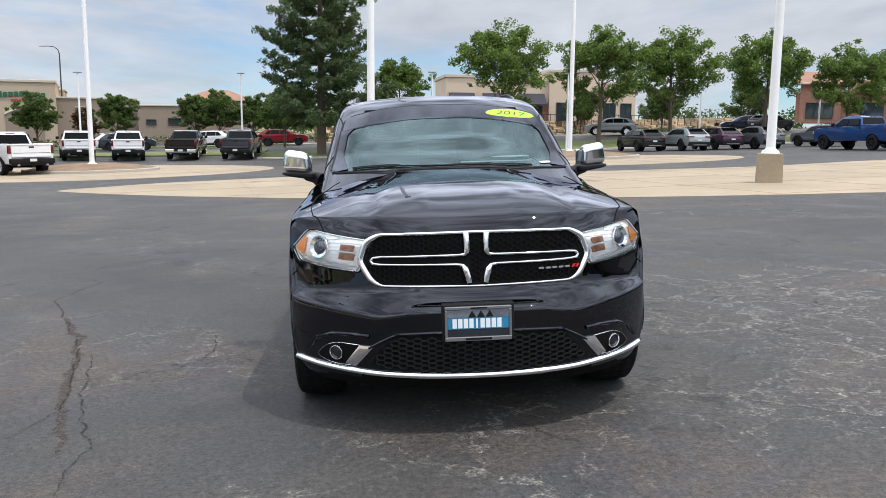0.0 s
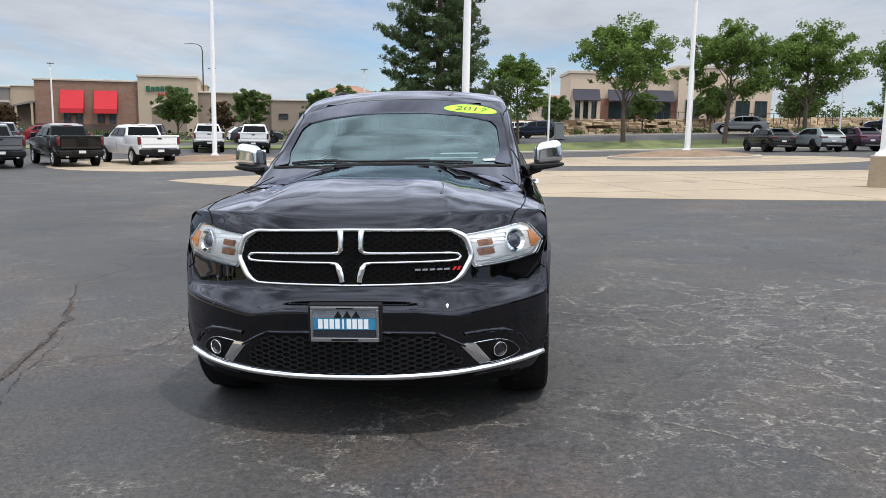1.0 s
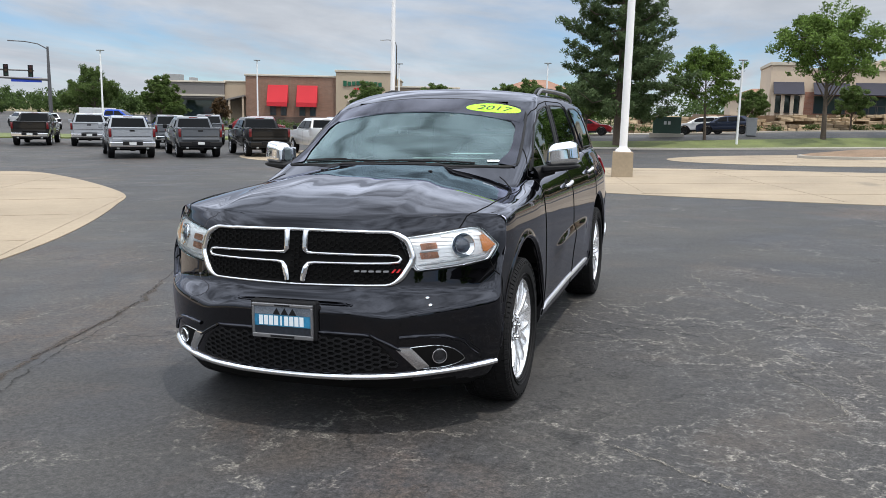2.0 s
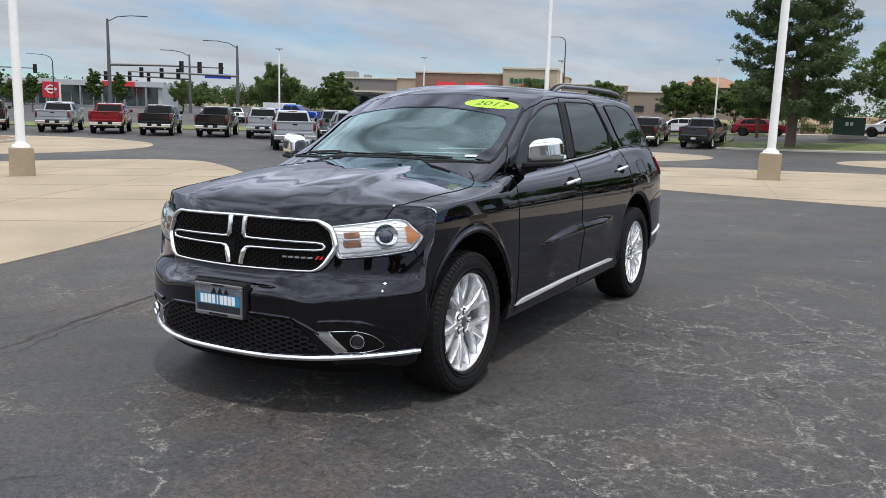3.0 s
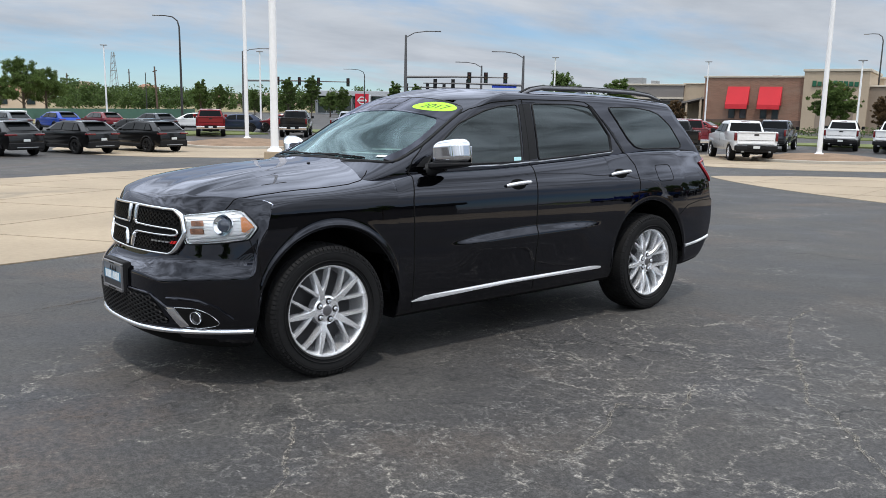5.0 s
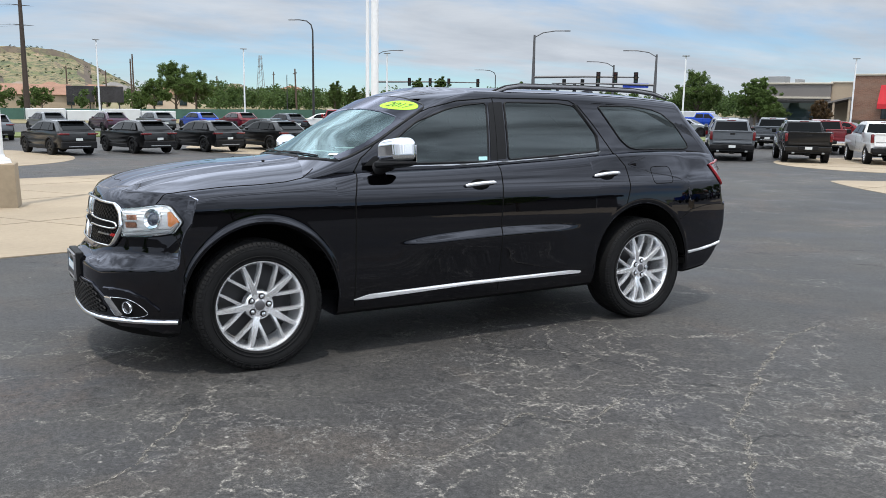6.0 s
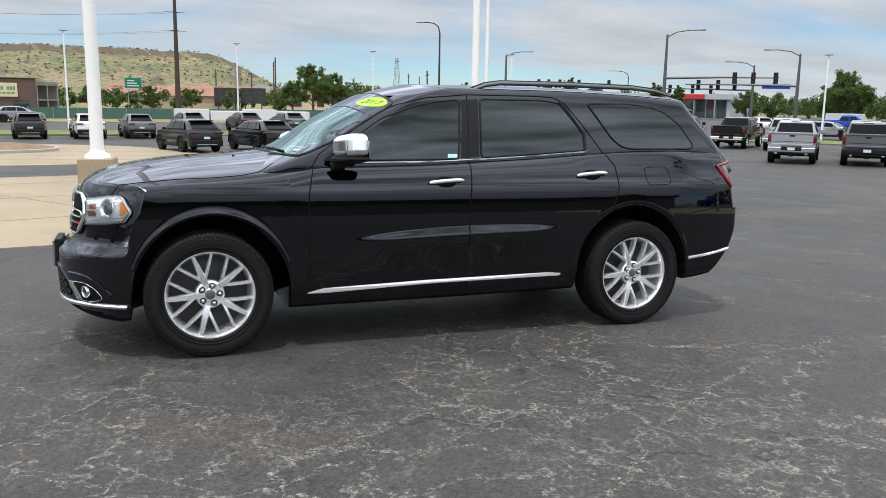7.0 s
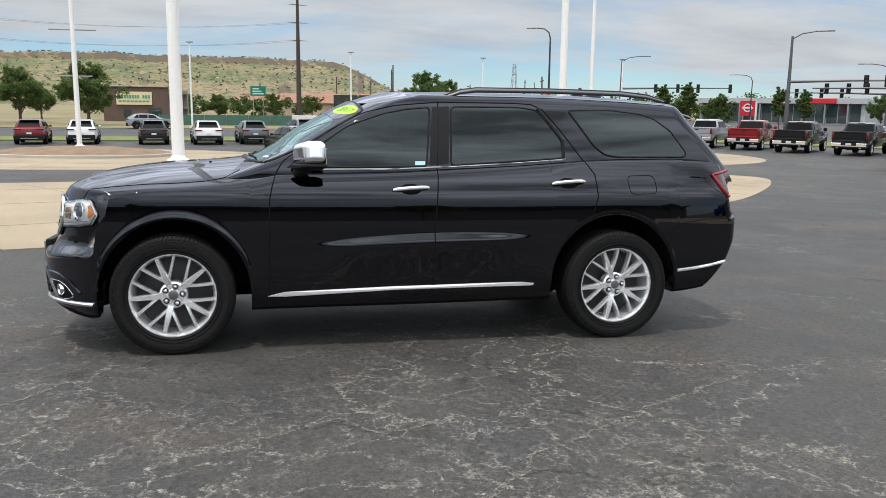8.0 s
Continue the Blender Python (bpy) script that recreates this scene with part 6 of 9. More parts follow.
def pickup(colour, label, bumper="chrome", rims="truck", m=None):
    p = PAINTS[colour]
    root = thing("pickup_truck", label, "pickup truck", m, group="pickup trucks for sale")
    half = lambda y, z: 1.0 - 0.10 * clamp((0.75 - z) / 0.4) - 0.03 * clamp((z - 1.1) / 0.3) - 0.10 * clamp((y - 5.2) / 0.65) ** 2
    arches = ((1.15, 0.50), (4.9, 0.50))
    body = arched(0.16, 5.80, 0.50, arches, [(5.86, 0.75), (5.80, 1.10), (5.55, 1.22), (4.25, 1.30), (2.0, 1.30), (2.0, 0.98), (0.16, 0.98)])
    part("body", solid("body", body, half, p, 0.05), root)
    for s in (1, -1):
        bm = bmesh.new()
        box(bm, 0.90 if s > 0 else -0.985, 0.985 if s > 0 else -0.90, 0.14, 2.02, 0.93, 1.40, 0.03)
        part("bed_side", bm_mesh("bed_side", bm, p, True), root)
        t = part("tail_light", None, root, "red tail light")
        bm = bmesh.new()
        box(bm, 0.868 if s > 0 else -0.992, 0.992 if s > 0 else -0.868, 0.118, 0.26, 0.96, 1.34, 0.025)
        part("lens", bm_mesh("lens", bm, RED_LENS, True), t)
        box_part("door_mirror", root, p if bumper != "black" else TRIM, 1.02 if s > 0 else -1.22, 1.22 if s > 0 else -1.02, 3.95, 4.07, 1.30, 1.50, 0.03)
        xs = s * 0.955
        side = lambda y, z: (s * (0.975 - 0.235 * (z - 1.28) / 0.6), y, z)
        part("side_window", pane("side_window", [side(2.18, 1.36), side(3.02, 1.36), side(3.02, 1.74), side(2.30, 1.74)][::s], AUTO_GLASS), root)
        part("side_window", pane("side_window", [side(3.10, 1.36), side(4.05, 1.36), side(3.58, 1.74), side(3.10, 1.74)][::s], AUTO_GLASS), root)
        for y in (2.07, 3.06):
            box_part("door_seam", root, LINER, 0.988 if s > 0 else -0.992, 0.992 if s > 0 else -0.988, y, y + 0.012, 0.6, 1.28, 0)
        box_part("headlight", root, REFLECTOR, 0.62 if s > 0 else -0.90, 0.90 if s > 0 else -0.62, 5.66, 5.845, 0.92, 1.08, 0.03)
    gate = box_part("tailgate", root, p, -0.86, 0.86, 0.10, 0.18, 0.78, 1.385, 0.03, "flat tailgate with a black handle")
    box_part("tailgate_lip", gate, p, -0.84, 0.84, 0.072, 0.14, 1.325, 1.395, 0.02)
    box_part("tailgate_groove", gate, LINER, -0.80, 0.80, 0.094, 0.106, 0.985, 1.0, 0)
    box_part("tailgate_step", gate, p, -0.84, 0.84, 0.082, 0.14, 0.80, 0.90, 0.02)
    box_part("tailgate_handle", root, TRIM, -0.11, 0.11, 0.088, 0.11, 1.21, 1.28, 0.01)
    box_part("bed_liner", root, LINER, -0.9, 0.9, 0.18, 2.0, 0.90, 0.985, 0)
    bmat = CHROME if bumper == "chrome" else TRIM if bumper == "black" else p
    box_part("rear_bumper", root, bmat, -0.97, 0.97, -0.02, 0.2, 0.52, 0.75, 0.04, "stepped rear bumper")
    box_part("bumper_step", root, TRIM, -0.42, 0.42, -0.04, 0.1, 0.60, 0.765, 0.02)
    box_part("number_plate", root, PLATE_WHITE, -0.15, 0.15, -0.052, -0.04, 0.62, 0.74, 0)
    box_part("bumper_apron", root, TRIM, -0.90, 0.90, 0.02, 0.16, 0.44, 0.54, 0.02)
    for x in (-0.62, 0.62):
        box_part("exhaust", root, STEEL, x - 0.06, x + 0.06, 0.0, 0.12, 0.42, 0.50, 0.02)
    box_part("hitch", root, LINER, -0.1, 0.1, 0.0, 0.5, 0.34, 0.48, 0.02)
    box_part("axle", root, LINER, -0.8, 0.8, 1.08, 1.22, 0.33, 0.46, 0.03)
    cab_half = lambda y, z: 0.955 - 0.235 * clamp((z - 1.28) / 0.6)
    part("cab", solid("cab", [(2.02, 1.2), (4.5, 1.2), (4.42, 1.31), (3.65, 1.83), (3.45, 1.89), (2.45, 1.90), (2.22, 1.84), (2.05, 1.33)], cab_half, p, 0.06), root)
    part("rear_window", pane("rear_window", [(-0.77, 2.068, 1.37), (0.77, 2.068, 1.37), (0.68, 2.205, 1.78), (-0.68, 2.205, 1.78)], AUTO_GLASS), root, "dark rear window")
    part("windscreen", pane("windscreen", [(0.80, 4.33, 1.37), (-0.80, 4.33, 1.37), (-0.69, 3.70, 1.79), (0.69, 3.70, 1.79)], AUTO_GLASS), root)
    box_part("brake_light", root, RED_LENS, -0.2, 0.2, 2.21, 2.25, 1.83, 1.862, 0.005)
    wheels(root, rims, (1.15, 4.9), 0.86, 0.405)
    return root


def crossover(colour, label, rims="dark_suv", m=None, length=4.75, kind="crossover"):
    p = PAINTS[colour]
    root = thing("crossover_suv", label, "SUV", m, group="crossovers for sale")
    L = length / 4.75
    half = lambda y, z: 0.93 - 0.08 * clamp((0.6 - z) / 0.35) - 0.06 * clamp((z - 0.85) / 0.35) - 0.22 * clamp((y - 4.15 * L) / 0.55) ** 2 - 0.14 * clamp((0.45 - y) / 0.45) ** 2
    body = arched(0.12, 4.62 * L, 0.30, ((0.98 * L, 0.43), (3.78 * L, 0.43)), [(4.72 * L, 0.55), (4.68 * L, 0.82), (4.35 * L, 0.98), (3.45 * L, 1.06), (1.2 * L, 1.09), (0.20, 1.10), (0.06, 0.98), (0.02, 0.75), (0.0, 0.5)])
    part("body", solid("body", body, half, p, 0.07), root)
    ch = lambda y, z: 0.875 - 0.29 * clamp((z - 1.0) / 0.62) ** 1.2 - 0.10 * clamp((0.6 - y) / 0.6)
    part("cabin", solid("cabin", [(0.12, 1.02), (3.62 * L, 1.02), (3.55 * L, 1.08), (2.75 * L, 1.48), (2.3 * L, 1.555), (1.5 * L, 1.57), (0.84, 1.52), (0.70, 1.47), (0.16, 1.12)], ch, p, 0.06), root)
    part("rear_window", pane("rear_window", [(-0.64, 0.172, 1.14), (0.64, 0.172, 1.14), (0.55, 0.660, 1.455), (-0.55, 0.660, 1.455)], AUTO_GLASS), root, "dark raked rear window")
    box_part("spoiler", root, TRIM if colour != "white" else p, -0.56, 0.56, 0.50, 0.88, 1.498, 1.54, 0.018)
    for s in (1, -1):
        side = lambda y, z: (s * (ch(y, z) + 0.004), y, z)
        part("side_window", pane("side_window", [side(0.72, 1.14), side(1.22, 1.13), side(1.22, 1.46), side(1.05, 1.45)][::s], AUTO_GLASS), root)
        part("side_window", pane("side_window", [side(1.26, 1.13), side(2.10, 1.13), side(2.10, 1.48), side(1.26, 1.47)][::s], AUTO_GLASS), root)
        part("side_window", pane("side_window", [side(2.16, 1.13), side(3.18 * L, 1.10), side(2.70 * L, 1.42), side(2.16, 1.48)][::s], AUTO_GLASS), root)
        t = part("tail_light", None, root, "thin red tail light")
        bm = bmesh.new()
        box(bm, 0.42 if s > 0 else -0.88, 0.88 if s > 0 else -0.42, -0.005, 0.22, 0.92, 1.0, 0.02)
        part("lens", bm_mesh("lens", bm, RED_LENS, True), t)
        box_part("door_mirror", root, p, 0.90 if s > 0 else -1.06, 1.06 if s > 0 else -0.90, 2.92 * L, 3.04 * L, 1.06, 1.18, 0.03)
        for y in (1.24, 2.13):
            box_part("door_seam", root, LINER, 0.918 if s > 0 else -0.922, 0.922 if s > 0 else -0.918, y, y + 0.012, 0.45, 0.85, 0)
    box_part("lower_bumper", root, TRIM, -0.80, 0.80, -0.03, 0.3, 0.30, 0.62, 0.04, "black lower bumper")
    for s in (1, -1):
        for c in (0.98 * L, 3.78 * L):
            bm = bmesh.new()
            rod(bm, [(s * 0.915, c - 0.455 * math.cos(t), max(0.30, 0.36 + 0.455 * math.sin(t))) for t in [math.pi * k / 12 for k in range(13)]], 0.045, 6)
            part("arch_cladding", bm_mesh("arch_cladding", bm, TRIM, True), root)
        box_part("sill_cladding", root, TRIM, 0.86 if s > 0 else -0.925, 0.925 if s > 0 else -0.86, 1.42 * L, 3.34 * L, 0.28, 0.46, 0.03)
    box_part("bright_valance", root, STEEL, -0.5, 0.5, -0.045, 0.0, 0.38, 0.42, 0.012)
    box_part("number_plate", root, PLATE_WHITE, -0.15, 0.15, -0.012, 0.02, 0.66, 0.77, 0)
    part("windscreen", pane("windscreen", [(0.72, 3.43 * L, 1.15), (-0.72, 3.43 * L, 1.15), (-0.60, 2.82 * L, 1.46), (0.60, 2.82 * L, 1.46)], AUTO_GLASS), root)
    wheels(root, rims, (0.98 * L, 3.78 * L), 0.82, 0.365)
    return root


def placed(x, y, heading):
    """The pose of a vehicle whose rear stands at (x, y); heading: degrees from +y towards -x."""
    m = on_lot(x, y, heading)
    ahead = Vector((-math.sin(radians(heading)), math.cos(radians(heading)), 0)) * 3
    tilt = math.degrees(math.atan2(lot(x + ahead.x, y + ahead.y) - lot(x, y), 3))
    return m @ pose(0, 0, 0, tilt)


MASTERS = {}


def stand(make, colour, label, x, y, heading, *rest):
    key = (make, colour, label, rest)
    if key in MASTERS:
        return copy_thing(MASTERS[key], placed(x, y, heading))
    MASTERS[key] = make(colour, label, *rest)
    MASTERS[key].matrix_world = placed(x, y, heading) @ Matrix.Scale(1.06 if make is pickup else 1.0, 4)
    return MASTERS[key]


WHITE_T, BLACK_T, GREY_T = "white crew cab pickup with black bumper on the lot", "black crew cab pickup with chrome bumper on the lot", "grey crew cab pickup with chrome bumper on the lot"
SILVER_T, RED_T, SLATE_T = "silver crew cab pickup with chrome bumper on the lot", "bright red crew cab pickup with chrome bumper on the lot", "slate grey crew cab pickup with black bumper on the lot"
# the near row
stand(pickup, "silver", SILVER_T, -24.2, 28.7, 43, "chrome")
stand(pickup, "grey", "grey crew cab pickup with black bumper on the lot", -22.0, 31.0, 43, "black")
stand(pickup, "black", "gloss black crew cab pickup with body-coloured bumper", -19.4, 33.2, 43, "body")
stand(pickup, "white", WHITE_T, -16.6, 35.6, 45, "black")
stand(pickup, "grey", GREY_T, -28.6, 38.0, 40, "chrome")
stand(pickup, "maroon", "dark red crew cab pickup with chrome bumper on the lot", -24.6, 42.2, 40, "chrome")
stand(pickup, "slate", SLATE_T, -22.6, 47.5, 20, "black")
# the row along the back
stand(pickup, "white", WHITE_T, -20.6, 53.2, 22, "black")
stand(pickup, "white", WHITE_T, -17.3, 52.9, 15, "black")
stand(pickup, "black", BLACK_T, -14.0, 53.6, 4, "chrome")
stand(pickup, "slate", SLATE_T, -10.3, 53.6, 0, "black")
# the far row towards the crossing
stand(pickup, "black", BLACK_T, -50.3, 28.9, 55, "chrome")
stand(pickup, "silver", SILVER_T, -46.6, 31.0, 44, "chrome")
stand(pickup, "red", RED_T, -43.8, 32.9, 44, "chrome")
stand(pickup, "black", BLACK_T, -40.4, 34.0, 40, "chrome")
stand(pickup, "black", BLACK_T, -37.4, 36.0, 36, "chrome")
stand(pickup, "silver", SILVER_T, -34.3, 37.5, 40, "chrome")
stand(pickup, "grey", GREY_T, -30.4, 44.2, 32, "chrome")
stand(pickup, "red", RED_T, -53.4, 23.8, 66, "chrome")
# crossovers beside the apron
BLACK_S, WHITE_S, GREY_S = "black electric crossover with dark wheels", "white crossover with black lower body", "grey crossover with black lower body"
for x, y in ((-34.9, 3.4), (-35.3, 7.0), (-35.8, 10.5), (-36.0, 14.0)):
    stand(crossover, "black", BLACK_S, x, y, 107)
stand(crossover, "black", BLACK_S, -41.8, 15.6, 107)
for c, l, x, y in (("maroon", "dark red crossover with black lower body", -50.0, -12.9), ("white", WHITE_S, -50.3, -9.9), ("black", BLACK_S, -50.0, -5.5), ("white", WHITE_S, -50.2, -2.1), ("grey", GREY_S, -51.0, 0.9)):
    stand(crossover, c, l, x, y, 97)
for c, l, x, y in (("grey", GREY_S, -60.5, 5.0), ("purple", "dark plum crossover with black lower body", -62.5, 9.6), ("grey", GREY_S, -63.5, 13.4), ("royal", "bright blue crossover with black lower body", -64.5, 17.2), ("maroon", "dark red crossover with black lower body", -64.5, 20.6), ("slate", "slate crossover with black lower body", -60.5, 23.5)):
    stand(crossover, c, l, x, y, 100)
stand(crossover, "white", WHITE_S, -64.0, 29.5, 140)
stand(crossover, "navy", "navy crossover with black lower body", -60.0, 31.5, 150)
stand(crossover, "maroon", "dark red crossover with black lower body", -60.0, 36.0, 150)
# cars and pickups beyond the rows, towards the crossing
stand(pickup, "royal", "bright blue crew cab pickup crossing the far street", -61.5, 68.5, -70, "black")
stand(crossover, "white", WHITE_S, -64.6, 64.0, 60)
stand(crossover, "silver", "silver crossover with black lower body", -51.0, 55.4, -60)
stand(crossover, "white", WHITE_S, -58.5, 60.5, 50)
stand(crossover, "red", "bright red crossover on the far street", -42.0, 66.0, -75)
stand(crossover, "slate", "slate crossover with black lower body", -24.5, 69.5, -80)
stand(crossover, "white", WHITE_S, -26.2, 73.5, -80)
stand(crossover, "white", WHITE_S, -13.6, 72.0, 85)
stand(crossover, "silver", "silver crossover with black lower body", -85.6, -12.0, 10)
# beside the street on the higher side
stand(pickup, "blue", "blue mid-size pickup with black trim", 29.3, 40.4, 11, "black", "dark_truck")
stand(pickup, "royal", "bright blue pickup with black trim", 33.2, 40.2, 11, "black", "dark_truck")
for c, l, x, y in (("black", BLACK_S, 18.8, 51.9), ("pale", "pale grey-green crossover with black lower body", 21.5, 50.6), ("purple", "dark plum crossover with black lower body", 24.3, 51.6), ("grey", GREY_S, 26.9, 50.8)):
    stand(crossover, c, l, x, y, 8)
stand(crossover, "grey", GREY_S, 33.3, 52.6, 20)
stand(crossover, "navy", "navy crossover with black lower body", 38.0, 74.5, 75)
stand(crossover, "silver", "silver saloon car passing along the street", 22.6, 68.3, 80, "suv", None, 4.6, "sedan")
stand(crossover, "black", "black boxy off-road car across the street", 35.5, 73.0, -70)
stand(crossover, "navy", "navy crossover with black lower body", 5.3, 70.3, 88)
stand(crossover, "white", WHITE_S, 3.4, 73.6, 86)
stand(crossover, "red", "bright red crossover on the far street", -11.6, 74.0, -88)

# ---- grass, kerbs and street ----
def bank(x, s):
    return x, 54 + 0.3 * max(0.0, x) + s


EDGE_X = [-9, -4, 0, 6, 12, 18, 24, 30, 36, 42, 50, 60, 75]
sheet("grass_back", [bank(x, 1.2) for x in EDGE_X] + [bank(x, 5.0) for x in EDGE_X[::-1]], 0.10, TURF, "strip of mown grass beside the street", category="grass")
sheet("kerb_back", [bank(x, 0.7) for x in EDGE_X] + [bank(x, 1.2) for x in EDGE_X[::-1]], 0.12, KERB, "pale concrete kerb", category="kerb")
sheet("pavement_far", [bank(x, 21.5) for x in EDGE_X] + [bank(x, 24.0) for x in EDGE_X[::-1]], 0.12, KERB, "pale concrete footway across the street", category="pavement")
sheet("grass_far", [bank(x, 24.0) for x in EDGE_X] + [bank(x, 28.0) for x in EDGE_X[::-1]], 0.10, DIRT, "planted strip below a stone wall", category="ground")
sheet("grass_rows", [(-28, 57.8), (-9, 57.8), (-9, 61.0), (-30, 61.0)], 0.10, TURF, "strip of mown grass behind the trucks", category="grass")
sheet("grass_corner", [(-29.5, 57.5), (-31.0, 61.0), (-62, 44.5), (-64, 36.5), (-56, 35.5), (-50, 41)], 0.10, TURF, "grass verge at the street corner", category="grass")
sheet("grass_side", [(-56.0, -60), (-55.4, 20), (-56.2, 30), (-62.5, 30), (-62.5, 20), (-63.0, -60)], 0.10, TURF, "grass verge along the side street", category="grass")
sheet("hedge_bed", [(-30, 76), (-8, 78), (-8, 83), (-62, 82), (-62, 76)], 0.10, TURF, "grass before the restaurant", category="grass")
sheet("field", [(-88, -90), (-86, 30), (-92, 48), (-160, 52), (-168, -90)], 0.06, PRAIRIE, "dry ground beyond the side street", category="ground")


def light_pole(x, y, high, base=0.78, r=0.11, label="tall white light pole on a concrete base", lamp=True):
    m = on_lot(x, y)
    root = thing("light_pole", label, "light pole", m, group="white light poles")
    if base:
        bm = bmesh.new()
        turn = Matrix.Rotation(math.atan2(y + 3, x - 2.5), 4, "Z")
        rings = [[bm.verts.new(turn @ Vector((r0 * a, r0 * b, z))) for a, b in ((1, 1), (-1, 1), (-1, -1), (1, -1))] for z, r0 in ((-0.1, 0.32), (base - 0.02, 0.30), (base, 0.28))]
        for p, q in zip(rings, rings[1:]):
            for i in range(4):
                bm.faces.new((p[i - 1], p[i], q[i], q[i - 1]))
        bm.faces.new(rings[-1])
        part("concrete_base", bm_mesh("concrete_base", bm, CONCRETE), root, "square tan concrete base")
    bm = bmesh.new()
    rod(bm, [(0, 0, base - 0.02), (0, 0, base + 0.05), (0, 0, base + 0.12), (0, 0, high * 0.5), (0, 0, high)], [r * 2.2, r * 2.0, r * 1.1, r, r * 0.72], 20)
    part("shaft", bm_mesh("shaft", bm, WHITE_PAINT, True, 50), root)
    bm = bmesh.new()
    spin(bm, [(base, 0.001), (base, r * 2.1), (base + 0.06, r * 2.0), (base + 0.10, r * 1.3), (base + 0.16, r * 1.15)], 20, "z")
    part("base_cover", bm_mesh("base_cover", bm, WHITE_PAINT, True, 40), root)
    if lamp:
        for s in (1, -1):
            bm = bmesh.new()
            box(bm, -0.16, 0.16, 0.15 * s if s > 0 else -0.85, 0.85 if s > 0 else -0.15, high - 0.05, high + 0.05, 0.02)
            rod(bm, [(0, 0, high - 0.03), (0, 0.3 * s, high - 0.02)], 0.04, 8)
            part("lamp_head", bm_mesh("lamp_head", bm, STEEL), root)
    return root


for x, y in ((-18.0, 9.9), (-0.7, 21.6), (-10.76, -0.87), (9.9, 16.6)):
    light_pole(x, y, 13.0)
for x, y, lift in ((10.35, 41.6, 0.38), (-15.0, 38.8, 0.36), (-42.5, 21.25, 0.36), (-38.8, -7.9, 0.36)):
    p = light_pole(x, y, 13.5, 0.0, 0.115, "tall white flag pole rising from a mulched island", False)
    p.matrix_world = on_lot(x, y, 0, lift)
    bm = bmesh.new()
    rod(bm, [(0, -1.1, 5.75), (0, 1.1, 5.75)], 0.035, 6)
    rod(bm, [(0, -0.8, 3.5), (0, 0.8, 3.5)], 0.03, 6)
    if x < -30 and y < 0:
        part("cross_arm", bm_mesh("cross_arm", bm, STEEL), p)
    else:
        bm.free()


def lot_lamp(x, y, high, turn=0):
    root = thing("lot_lamp", "slim white lot lamp with a flat head", "lamp post", on_lot(x, y, turn), group="slim lot lamps")
    bm = bmesh.new()
    rod(bm, [(0, 0, -0.1), (0, 0, high * 0.5), (0, 0, high)], [0.085, 0.075, 0.06], 10)
    part("shaft", bm_mesh("shaft", bm, WHITE_PAINT, True), root)
    bm = bmesh.new()
    box(bm, -0.30, 0.30, -0.14, 0.14, high - 0.02, high + 0.07, 0.02)
    part("lamp_head", bm_mesh("lamp_head", bm, STEEL), root)


for x, y, h, a in ((-41.15, 69.1, 7.1, 20), (-46.4, 53.2, 6.9, 20), (-23.3, 61.5, 6.2, 0), (-12.3, 69.4, 6.4, 0), (-78.6, 10.6, 7.9, 80), (-75.7, 23.6, 7.5, 80), (-68.6, -4.3, 7.8, 90), (-62.2, 32.5, 6.9, 60), (30.8, 74.3, 4.2, 0), (40.4, 69.9, 6.3, 0), (3.6, 58.2, 5.9, 0), (14.3, 59.6, 5.9, 0)):
    lot_lamp(x, y, h, a)


def street_lamp(x, y, high, aim, reach=2.4, label="dark curved-arm street lamp"):
    root = thing("street_lamp", label, "street lamp", on_lot(x, y, aim), group="street lamps")
    bm = bmesh.new()
    rod(bm, [(0, 0, -0.1), (0, 0, high * 0.5), (0, 0, high - 1.0), (0, reach * 0.08, high - 0.45), (0, reach * 0.32, high - 0.1), (0, reach * 0.7, high), (0, reach, high)], [0.12, 0.10, 0.075, 0.065, 0.055, 0.05, 0.045], 10)
    part("shaft", bm_mesh("shaft", bm, DARK_STEEL, True), root)
    bm = bmesh.new()
    box(bm, -0.14, 0.14, reach - 0.1, reach + 0.55, high - 0.05, high + 0.06, 0.03)
    part("lamp_head", bm_mesh("lamp_head", bm, STEEL), root)


street_lamp(-40.6, 105.7, 12.2, 70)
street_lamp(-70.6, 28.8, 10.2, 145, 1.8)
street_lamp(-154.8, 56.7, 7.4, 250)
street_lamp(-118.9, 82.5, 8.4, 140, 3.2)


SIGNAL_RED, SIGNAL_AMBER, SIGNAL_GREEN = (material(n, c, 0.3) for n, c in (("unlit_red_lens", (0.03, 0.004, 0.004)), ("unlit_amber_lens", (0.04, 0.02, 0.004)), ("unlit_green_lens", (0.004, 0.025, 0.015))))


MAST = material("dark_grey_mast_steel", (0.11, 0.11, 0.115), 0.5, 0.4, vary=0.12, scale=6)


def signal_head(root, x, y, z, back=True):
    head = part("signal_head", None, root, "black three-lamp signal head")
    bm = bmesh.new()
    box(bm, x - 0.24, x + 0.24, y - 0.12, y + 0.12, z - 0.62, z + 0.62, 0.03)
    part("housing", bm_mesh("housing", bm, TRIM), head)
    for k, mat in enumerate((SIGNAL_RED, SIGNAL_AMBER, SIGNAL_GREEN)):
        bm = bmesh.new()
        spin(bm, [(-0.13, 0.001), (-0.14, 0.12), (-0.12, 0.14)], 12, "y", (x, y, z + 0.4 - 0.4 * k))
        part("signal_lens", bm_mesh("signal_lens", bm, mat), head)


